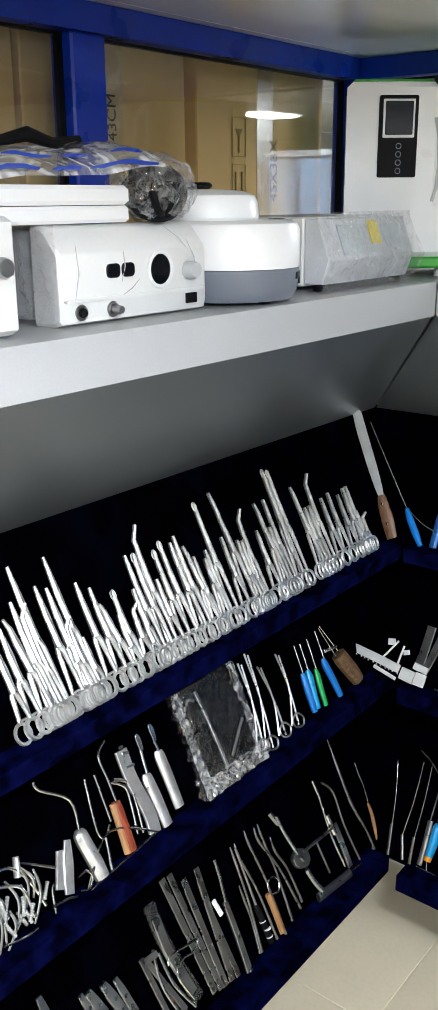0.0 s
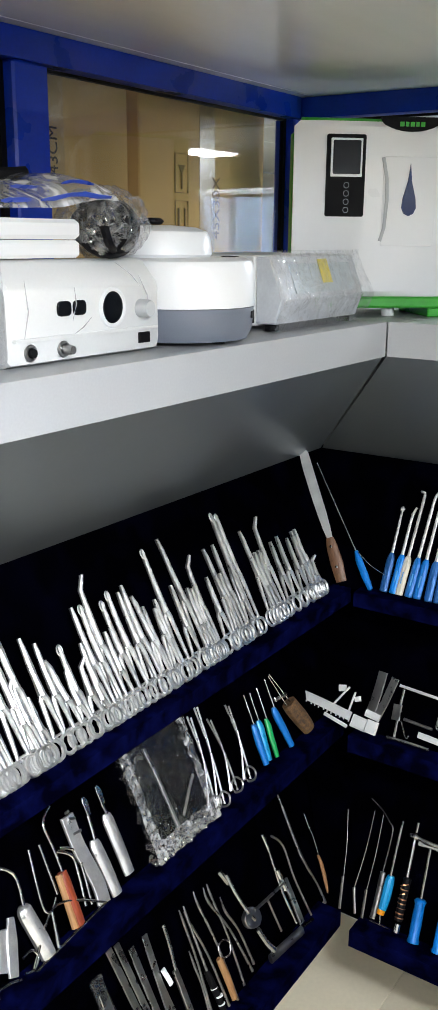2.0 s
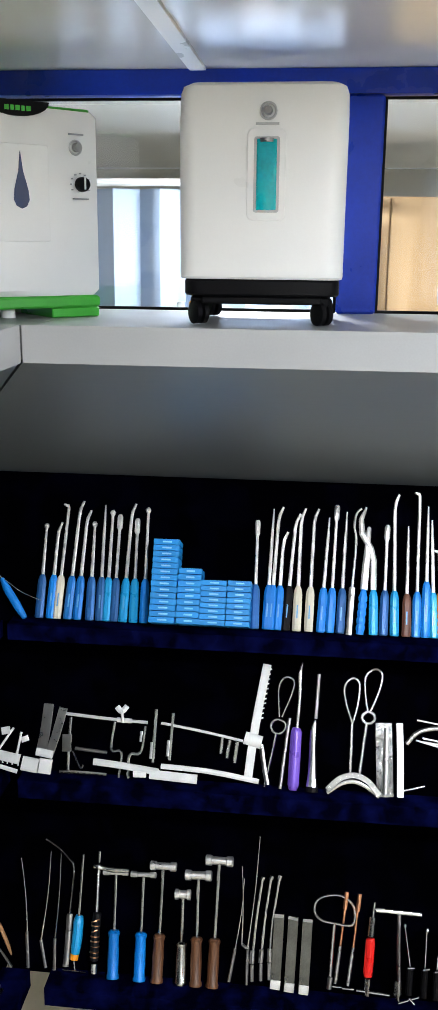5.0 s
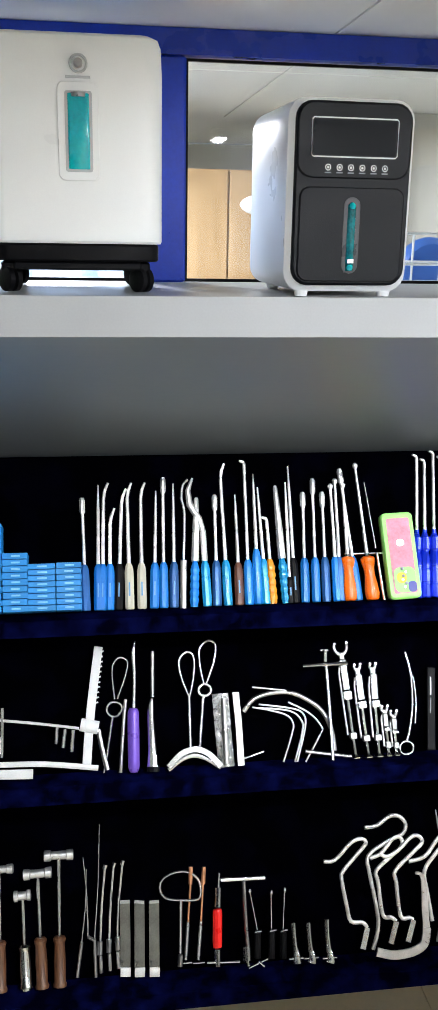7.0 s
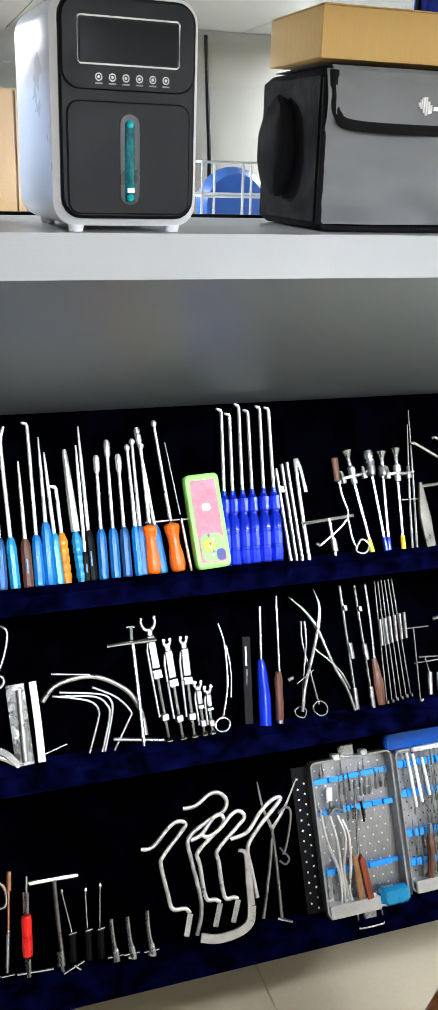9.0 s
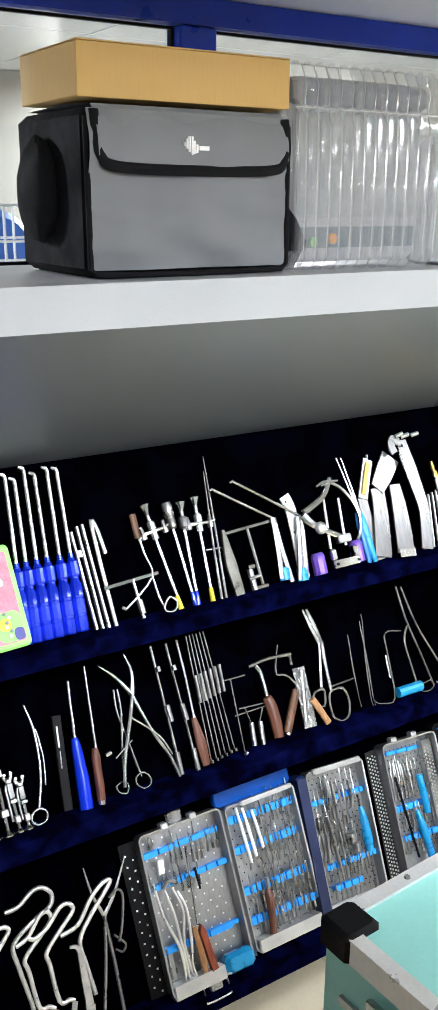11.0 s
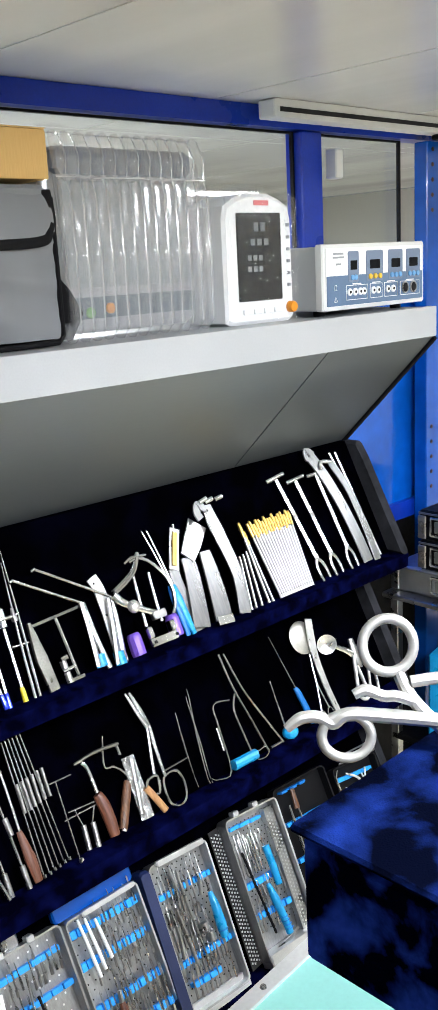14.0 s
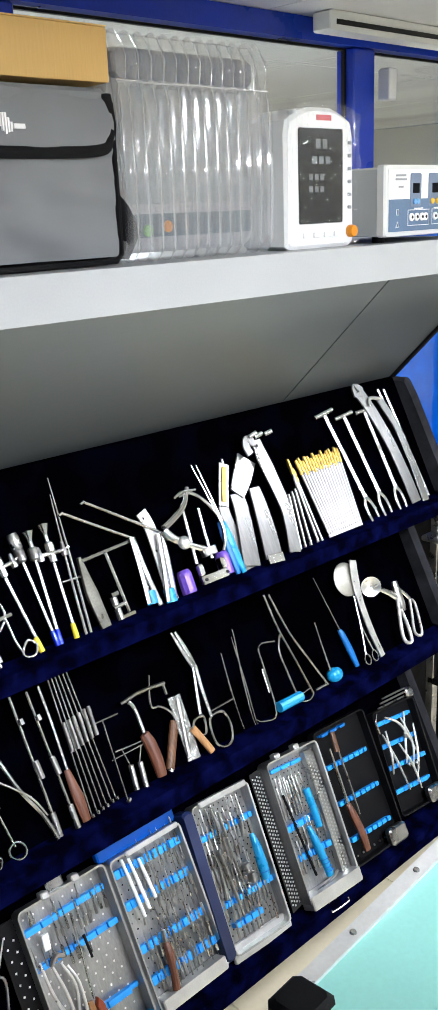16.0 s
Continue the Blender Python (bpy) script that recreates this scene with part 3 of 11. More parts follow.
def oxygen_maker_green():
    o = root("oxygen_concentrator", onB(-0.055, 0.11, 41.3), "white oxygen concentrator with green trim and a black touch panel", "oxygen concentrator", "oxygen concentrators")
    g = G()
    out = []
    for a in range(0, 9):  # softly bowed front
        x = -0.19 + 0.38 * a / 8
        out.append((x, 0.012 * (x / 0.19) ** 2))
    out += [(0.19, 0.205), (-0.15, 0.205), (-0.178, 0.06), (-0.188, 0.026)]
    g.prism(out, 0.04, 0.362, "z", 0.01)
    part("body", g, WHITE, o)
    part("green_shell", G().box(-0.152, 0.192, 0.206, 0.245, 0.03, 0.366, 0.008).prism([(-0.174, 0.03), (0.186, 0.03), (0.186, 0.206), (-0.146, 0.206)], 0.3625, 0.369, "z", 0.002), GREEN, o, "bright green rear shell")
    f = G().prism([(-0.05, 0.0), (0.188, 0.006), (0.188, 0.22), (-0.148, 0.22), (-0.18, 0.05)], 0.018, 0.0395, "z", 0.004)
    f.box(0.09, 0.188, 0.008, 0.2, 0.0, 0.018, 0.002)
    part("base", f, GREEN, o, "green plastic base")
    for x in (-0.14, 0.02):
        part("foot", G().lathe([(0.013, 0), (0.013, 0.018)], 12, Matrix.Translation((x, 0.05, 0))), WHITE, o)
    p = part("touch_panel", face(-0.129, -0.054, 0.19, 0.338, 0.004, 0.004, 0.004), BLACK, o, "black control panel")
    part("bezel", face(-0.122, -0.061, 0.262, 0.331, -0.0005, 0.002, 0.002), WHITE, p)
    part("screen", face(-0.118, -0.065, 0.267, 0.327, -0.0028, 0.002, 0.002), SCREEN, p)
    for k in range(4):
        part("button", G().ring((-0.09, 0.247 - 0.015 * k, 0.001), 0.005, 0.005, 0.0007, 14, 5, m=pose(0, 0, 0, 90)), GREYINK, p)
    d = part("door", face(-0.018, 0.088, 0.136, 0.3, 0.0015, 0.003, 0.002), WHITE, o)
    part("door_grip", G().tube([(-0.02, -0.001, 0.298), (-0.012, -0.0025, 0.26), (-0.01, -0.003, 0.22), (-0.013, -0.0025, 0.17), (-0.02, -0.001, 0.145)], 0.0035, 8, 0.5, (0, 1, 0)), PALEGREY, d)
    drop = [(0.034, 0.288), (0.03, 0.255), (0.0215, 0.225), (0.0195, 0.207), (0.025, 0.196), (0.034, 0.192), (0.043, 0.196), (0.0485, 0.207), (0.0465, 0.225), (0.038, 0.255)]
    part("water_window", G().prism([(b, a) for a, b in drop], -0.003, 0.0, "y"), mat("blue water gauge", (0.025, 0.045, 0.13), 0.15), d, "drop-shaped blue water gauge")
    half = [(0.032 + 0.06 * math.cos(radians(a)), 0.37 + 0.026 * math.sin(radians(a))) for a in range(180, 361, 15)]
    part("badge", G().prism([(b, a) for a, b in half][::-1], -0.004, 0.004, "y"), BLACK, o, "black half-moon badge")
    for k, (x, w) in enumerate(((0.012, 0.008), (0.022, 0.006), (0.032, 0.008), (0.042, 0.006), (0.052, 0.008))):
        part("badge_mark", G().box(x - w / 2, x + w / 2, -0.0055, -0.0042, 0.353, 0.361), GREEN, o)
    k = part("dial", knob(0.152, 0.237, -0.0, 0.013, 0.014), BLACK, o)
    part("pointer", G().box(0.1505, 0.1535, -0.0165, -0.0142, 0.228, 0.249), WHITEINK, k)
    t = G()
    for a in range(-120, 121, 30):
        c, s = math.sin(radians(a)), math.cos(radians(a))
        t.box(0.152 + 0.019 * c - 0.001, 0.152 + 0.019 * c + 0.001, 0.001, 0.0065, 0.237 + 0.019 * s - 0.001, 0.237 + 0.019 * s + 0.001)
    part("dial_marks", t, GREYINK, o)
    part("outlet", knob(0.145, 0.3, 0.004, 0.008, 0.012), SATIN, o)
    part("outlet_collar", G().ring((0, 0, 0), 0.012, 0.012, 0.0018, 18, 6, m=pose(0.145, 0.0055, 0.3, 90)), PALEGREY, o)
    for x, z, w in ((0.152, 0.212, 0.03), (0.145, 0.322, 0.028), (0.073, 0.215, 0.012), (0.073, 0.207, 0.012)):
        part("print", G().box(x - w / 2, x + w / 2, 0.0, 0.0065, z - 0.0012, z + 0.0012), GREYINK, o)


def oxygen_maker_white():
    o = root("oxygen_concentrator", onB(0.397, 0.07), "tall white oxygen concentrator on black castors with a teal gauge", "oxygen concentrator", "oxygen concentrators")
    g = G()
    n = 10
    vs, fs = [], []
    for z, w, f in ((0.078, 0.1375, 0.004), (0.082, 0.139, 0.0), (0.2, 0.139, -0.002), (0.33, 0.1395, 0.001), (0.372, 0.138, 0.004), (0.384, 0.134, 0.01), (0.39, 0.122, 0.025)):
        ring = [(x, y) for x, y in rrect(-w, w, f, 0.29 - f, 0.03 if z < 0.39 else 0.02, 5)]
        vs += [(x, y, z) for x, y in ring]
        n = len(ring)
    for i in range(6):
        for k in range(n):
            fs.append((i * n + k, i * n + (k + 1) % n, (i + 1) * n + (k + 1) % n, (i + 1) * n + k))
    fs += [tuple(reversed(range(n))), tuple(6 * n + k for k in range(n))]
    part("body", g.add(vs, fs), WHITE, o)
    part("base", G().prism(rrect(-0.132, 0.134, 0.006, 0.284, 0.028, 4), 0.05, 0.0775, "z", 0.003), BLACK, o, "black plastic base")
    part("skirt", G().box(-0.1, 0.105, 0.012, 0.28, 0.036, 0.0495, 0.003), BLACK, o)
    for x in (-0.108, 0.106):
        for y in (0.042, 0.245):
            c = part("castor", G().box(x - 0.014, x + 0.014, y - 0.012, y + 0.012, 0.026, 0.0495, 0.004), BLACK, o)
            part("wheel", G().lathe([(0.013, -0.014), (0.02, -0.011), (0.02, -0.003), (0.013, -0.001), (0.013, 0.001), (0.02, 0.003), (0.02, 0.011), (0.013, 0.014)], 18, pose(x, y - 0.004, 0.0203, 0, 90, 35)), BLACK, c)
    fr = part("gauge_frame", face(-0.024, 0.039, 0.173, 0.317, -0.001, 0.01, 0.003), WHITE, o)
    part("gauge_recess", face(-0.013, 0.029, 0.186, 0.304, -0.0042, 0.004, 0.001), PALEGREY, fr)
    part("gauge_tube", G().prism(rrect(-0.0085, 0.0245, -0.0085, -0.002, 0.003, 3), 0.19, 0.3, "z", 0.001), TEAL, fr, "teal flow gauge")
    fl = G().lathe([(0.011, 0), (0.012, 0.006)], 14, Matrix.Translation((0.008, -0.006, 0.295)))
    part("float", fl, SATIN, fr)
    part("outlet", knob(0.009, 0.343, 0.002, 0.007, 0.016), SATIN, o, "chrome outlet nozzle")
    part("outlet_collar", G().ring((0, 0, 0), 0.0125, 0.0125, 0.002, 20, 6, m=pose(0.009, -0.001, 0.343, 90)), PALEGREY, o)
    part("print", G().box(-0.011, 0.027, -0.0025, 0.01, 0.322, 0.3255), PALEGREY, o)


def oxygen_maker_black():
    o = root("oxygen_concentrator", onB(0.835, 0.035, 3) @ Matrix.Diagonal((1.02, 1, 1.045, 1)), "compact oxygen concentrator with black front and white shell", "oxygen concentrator", "oxygen concentrators")
    part("shell", shell(0.205, 0.008, 0.292, 0.0, 0.27, 0.03, 0.012), WHITE, o, "white pearlescent shell")
    part("front", shell(0.188, 0.018, 0.286, -0.006, 0.02, 0.026, 0.004), DEVBLACK, o, "satin black front")
    part("upper_front", shell(0.186, 0.176, 0.284, -0.0085, 0.0, 0.024, 0.003), DEVBLACK, o, "glossy black control panel")
    part("screen_rim", G().tube([(-0.067, -0.0095, 0.262), (0.066, -0.0095, 0.262), (0.069, -0.0095, 0.259), (0.069, -0.0095, 0.21), (0.066, -0.0095, 0.207), (-0.067, -0.0095, 0.207), (-0.07, -0.0095, 0.21), (-0.07, -0.0095, 0.259), (-0.067, -0.0095, 0.262)], 0.0011, 6), WHITEINK, o)
    part("screen", face(-0.067, 0.066, 0.21, 0.259, -0.0085, 0.003, 0.001), SCREEN, o)
    for k in range(6):
        x = -0.042 + 0.0185 * k
        b = part("button", G().ring((0, 0, 0), 0.0042, 0.0042, 0.0008, 14, 5, m=pose(x, -0.009, 0.192, 90)), WHITEINK, o)
        part("mark", G().lathe([(0.002, 0), (0.0018, 0.0008)], 8, pose(x, -0.0088, 0.192, 90)), WHITEINK, b)
        part("caption", G().box(x - 0.005, x + 0.005, -0.0095, -0.0083, 0.1835, 0.1853), GREYINK, o)
    part("lower_door", shell(0.172, 0.024, 0.164, -0.009, 0.0, 0.016, 0.002), DEVBLACK, o)
    part("gauge_well", face(-0.0135, 0.0135, 0.036, 0.15, -0.009, 0.013, 0.001), mat("dark gauge surround", (0.03, 0.034, 0.038), 0.3), o)
    part("gauge_tube", G().lathe([(0.007, 0.04), (0.0075, 0.042), (0.0075, 0.138), (0.004, 0.142)], 14, Matrix.Translation((0, -0.007, 0))), mat("dark teal glass", (0.0, 0.13, 0.15), 0.08, 0, 0.6, 60, coat=0.8), o, "dark teal water tube")
    for z in (0.0455, 0.1365):
        part("gauge_ball", G().blob((0, -0.0105, z), (0.0058, 0.006, 0.0058), 0.05, 2, 14), TEAL, o, "bright teal end of the water tube")
    part("gauge_mark", G().box(-0.005, 0.005, -0.0155, -0.0142, 0.052, 0.058), WHITEINK, o)
    for x in (-0.07, 0.07):
        for y in (0.02, 0.21):
            part("foot", G().lathe([(0.01, 0), (0.012, 0.009)], 12, Matrix.Translation((x, y, 0))), WHITE, o)


def carry_bag():
    o = root("carry_bag", onB(1.325, 0.08), "grey nylon carry bag with black piping and a flap", "bag")
    W, D, H = 0.35, 0.27, 0.243
    g = G()
    nx, nz = 28, 20
    vs, fs = [], []
    for i in range(nx + 1):
        for k in range(nz + 1):
            x, z = -W / 2 + W * i / nx, 0.012 + (H - 0.02) * k / nz
            y = -0.006 * math.sin(math.pi * i / nx) * math.sin(math.pi * k / nz) + 0.014 * noise.noise(Vector((x * 8 + z * 10, z * 14 - x * 5, 3.1))) + 0.006 * noise.noise(Vector((x * 16 + z * 30, z * 34 - x * 9, 1.4)))
            vs.append((x, y, z))
    for i in range(nx):
        for k in range(nz):
            a = i * (nz + 1) + k
            fs.append((a, a + nz + 1, a + nz + 2, a + 1))
    part("front", g.add(vs, fs), FABRIC, o)
    part("body", G().box(-W / 2 - 0.001, W / 2 + 0.001, 0.008, D, 0.002, H - 0.004, 0.012), BLACKFAB, o, "black nylon sides")
    fl = G()
    vs, fs = [], []
    prof = [(0.25, H + 0.001), (0.1, H + 0.003), (0.012, H - 0.001), (-0.004, H - 0.02), (-0.0105, H - 0.055), (-0.012, H - 0.088)]
    for i in range(nx + 1):
        x = -W / 2 + 0.012 + (W - 0.02) * i / nx
        e = min(1.0, 4.5 * min(i, nx - i) / nx)
        for k, (y, z) in enumerate(prof):
            zz = z if k < 4 else H - 0.02 - (H - 0.02 - z) * (0.75 + 0.25 * e)
            vs.append((x, y - 0.002 + 0.003 * noise.noise(Vector((x * 12, z * 15, 8))), zz))
    m = len(prof)
    for i in range(nx):
        for k in range(m - 1):
            a = i * m + k
            fs.append((a, a + 1, a + m + 1, a + m))
    flap = part("flap", fl.add(vs, fs), FABRIC, o, "grey flap folded over the top")
    rim = [(-W / 2 + 0.012, 0.0, H - 0.01), (-W / 2 + 0.012, -0.008, H - 0.05), (-W / 2 + 0.019, -0.011, H - 0.072), (-W / 2 + 0.042, -0.013, H - 0.086), (0.0, -0.013, H - 0.089), (W / 2 - 0.042, -0.013, H - 0.086), (W / 2 - 0.017, -0.011, H - 0.072), (W / 2 - 0.009, -0.008, H - 0.05), (W / 2 - 0.009, 0.0, H - 0.01)]
    part("flap_piping", G().tube(*smooth(rim, 0.0085, 6), 8, 0.55, (0, 1, 0)), BLACKFAB, flap)
    part("piping", G().tube([(-W / 2, 0.002, H - 0.02), (-W / 2, -0.001, 0.015), (-W / 2 + 0.01, -0.002, 0.006), (0, -0.003, 0.004), (W / 2 - 0.01, -0.002, 0.006), (W / 2, -0.001, 0.015), (W / 2, 0.002, H - 0.02)], 0.0045, 8), BLACKFAB, o)
    lg = G()
    for k, (h, dz) in enumerate(((0.006, 0), (0.014, 0.001), (0.022, 0.0), (0.026, -0.002), (0.018, -0.004), (0.012, -0.006))):
        x = 0.0 + 0.0042 * k - 0.025
        lg.box(x, x + 0.0028, -0.0165, -0.011, H - 0.052 + dz - h / 2, H - 0.052 + dz + h / 2)
    lg.box(0.001, 0.018, -0.0165, -0.011, H - 0.06, H - 0.054)
    part("badge", lg, WHITEINK, flap, "white printed bar mark")
    part("strap_pad", G().blob((-W / 2 - 0.016, 0.15, 0.125), (0.027, 0.052, 0.078), 0.10, 4, 24), BLACKFAB, o)
    part("strap", G().tube([(W / 2 + 0.002, 0.03, 0.11), (W / 2 + 0.02, 0.02, 0.075), (W / 2 + 0.04, 0.025, 0.04), (W / 2 + 0.038, 0.04, 0.019), (W / 2 + 0.004, 0.06, 0.017)], [0.012, 0.018, 0.022, 0.018, 0.012], 8, 0.3, (0, 1, 0)), BLACKFAB, o)
    c = root("cardboard_box", onB(1.322, 0.085) @ Matrix.Translation((0, 0, 0.2495)), "shallow brown cardboard box lying on the bag", "box")
    part("tray", G().box(-0.182, 0.182, 0.0, 0.21, 0.0, 0.071, 0.0015), CARD, c)
    part("lid_flap", G().box(-0.1815, 0.1815, -0.0015, 0.209, 0.0715, 0.0735, 0.0007), CARD, c)
    part("tape", G().box(0.1822, 0.183, 0.1, 0.14, 0.012, 0.06), mat("packing tape", (0.5, 0.36, 0.18), 0.2), c)


def wrapped_screen():
    o = root("wrapped_monitor", onB(1.676, 0.10), "grey patient monitor wrapped in clear air-column cushion film", "monitor", "patient monitors")
    part("body", G().box(-0.142, 0.152, 0.02, 0.13, 0.012, 0.298, 0.012), mat("grey monitor body", (0.38, 0.39, 0.40), 0.35), o)
    part("top_band", G().box(-0.144, 0.154, 0.014, 0.13, 0.262, 0.304, 0.008), CGREY, o)
    part("screen", face(-0.128, 0.138, 0.085, 0.252, 0.02, 0.006, 0.002), mat("dull screen", (0.36, 0.38, 0.39), 0.25), o)
    part("lower_band", face(-0.134, 0.144, 0.035, 0.07, 0.02, 0.004, 0.003), mat("slate band", (0.12, 0.15, 0.18), 0.4), o)
    part("button", knob(-0.092, 0.045, 0.017, 0.009, 0.004), mat("green button", (0.2, 0.5, 0.12), 0.4), o)
    part("button", knob(-0.05, 0.05, 0.017, 0.009, 0.004), mat("amber button", (0.8, 0.3, 0.02), 0.4), o)
    for k in range(13):
        x = -0.14 + 0.0246 * k
        jig = 0.003 * noise.noise(Vector((k * 1.7, 0, 0)))
        g = G().tube([(x, 0.008, 0.004), (x, -0.006 + jig, 0.02), (x + jig, -0.008 + jig, 0.12), (x, -0.006, 0.232), (x, 0.002, 0.252)], [0.009, 0.012, 0.0122, 0.0118, 0.005], 10)
        part("air_column", g, BUBBLE, o)
        part("air_column", G().tube([(x, 0.004, 0.258), (x + jig, 0.002, 0.272), (x + jig, 0.006, 0.3), (x, 0.018, 0.324)], [0.005, 0.0108, 0.0112, 0.006], 10), BUBBLE, o)
        part("weld_seam", G().tube([(x + 0.0123, -0.004, 0.014), (x + 0.0123 + jig, -0.006, 0.13), (x + 0.0123, -0.003, 0.235), (x + 0.0123, 0.002, 0.254)], 0.0011, 5), SEAM, o)
        part("weld_seam", G().tube([(x + 0.0123, 0.004, 0.258), (x + 0.0123, 0.0, 0.29), (x + 0.0123, 0.016, 0.322)], 0.0009, 5), SEAM, o)
    g = G()
    vs, fs = [], []
    for i in range(25):
        x = -0.158 + 0.33 * i / 24
        for k in range(5):
            z = 0.296 + 0.010 * k
            vs.append((x + 0.004 * noise.noise(Vector((x * 30, z * 30, 1))), 0.0 + 0.03 * k / 4 + 0.004 * math.sin(i * 1.55), z + 0.006 * noise.noise(Vector((x * 20, 0, 5)))))
    for i in range(24):
        for k in range(4):
            a = i * 5 + k
            fs.append((a, a + 5, a + 6, a + 1))
    part("film_edge", g.add(vs, fs), BUBBLE, o)
    for k, z in enumerate((0.2555, 0.324)):
        part("weld_seam", G().tube([(-0.153 + 0.0265 * i, -0.004 + 0.036 * k, z + 0.002 * noise.noise(Vector((i * 0.6, 0, k)))) for i in range(13)], 0.0013, 5), SEAM, o)
    for x in (-0.15, 0.164):
        part("side_film", G().tube([(x, 0.02, 0.006), (x * 1.02, 0.02, 0.12), (x, 0.03, 0.29)], [0.02, 0.022, 0.012], 10, 0.8), BUBBLE, o)


def vital_monitor():
    o = root("patient_monitor", onB(1.952, 0.075), "white upright patient monitor with dark screen in plastic film", "monitor", "patient monitors")
    out = [(-0.092, 0.006), (-0.08, 0.0), (0.08, 0.0), (0.092, 0.006), (0.092, 0.19), (0.086, 0.212), (0.06, 0.225), (0.03, 0.234), (-0.03, 0.234), (-0.06, 0.225), (-0.086, 0.212), (-0.092, 0.19)]
    part("case", G().prism([(b, a) for a, b in out][::-1], 0.0, 0.11, "y", 0.006), WHITE, o)
    part("screen", face(-0.06, 0.058, 0.042, 0.2, 0.0, 0.003, 0.002), SCREEN, o, "dark switched-off screen")
    s = G()
    for x, z, w, h in ((-0.01, 0.175, 0.012, 0.016), (0.008, 0.175, 0.012, 0.016), (-0.02, 0.148, 0.012, 0.012), (-0.002, 0.148, 0.012, 0.012), (0.016, 0.148, 0.012, 0.012), (-0.03, 0.12, 0.01, 0.01), (-0.015, 0.12, 0.01, 0.01), (0.0, 0.12, 0.01, 0.01), (-0.03, 0.1, 0.01, 0.01), (-0.015, 0.1, 0.01, 0.01), (0.0, 0.1, 0.01, 0.01)):
        s.box(x - w / 2, x + w / 2, -0.0028, -0.0018, z - h / 2, z + h / 2)
    part("segments", s, mat("unlit segments", (0.14, 0.15, 0.16), 0.4), o)
    part("badge", face(-0.012, 0.028, 0.213, 0.222, 0.0, 0.001, 0.001), mat("faded red badge", (0.6, 0.12, 0.14), 0.5), o)
    for k in range(6):
        part("button", face(0.074, 0.082, 0.065 + 0.022 * k, 0.071 + 0.022 * k, 0.0, 0.001, 0.003), MIDGREY, o)
    for k in range(4):
        part("button", face(-0.05 + 0.028 * k, -0.03 + 0.028 * k, 0.018, 0.028, 0.0, 0.002, 0.003), WHITE, o)
    part("dial", knob(0.08, 0.026, 0.0, 0.011, 0.012), YELLOW, o, "amber rotary knob")
    w = G()
    vs, fs = [], []
    for i in range(41):
        for k in range(49):
            x, z = -0.098 + 0.196 * i / 40, 0.002 + 0.238 * k / 48
            crush = 0.3 + 0.7 * k / 48
            vs.append((x, -0.009 + 0.005 * noise.noise(Vector((x * 30, z * 30, 2))) + crush * 0.006 * noise.noise(Vector((x * 85 + z * 30, z * 70, 6))), z - 0.016 * abs(x / 0.098) ** 3 * (k / 48)))
    for i in range(40):
        for k in range(48):
            a = i * 49 + k
            fs.append((a, a + 49, a + 50, a + 1))
    f = part("film", w.add(vs, fs), BAGFILM, o, "clear shrink film", 12)
    f.visible_shadow = False


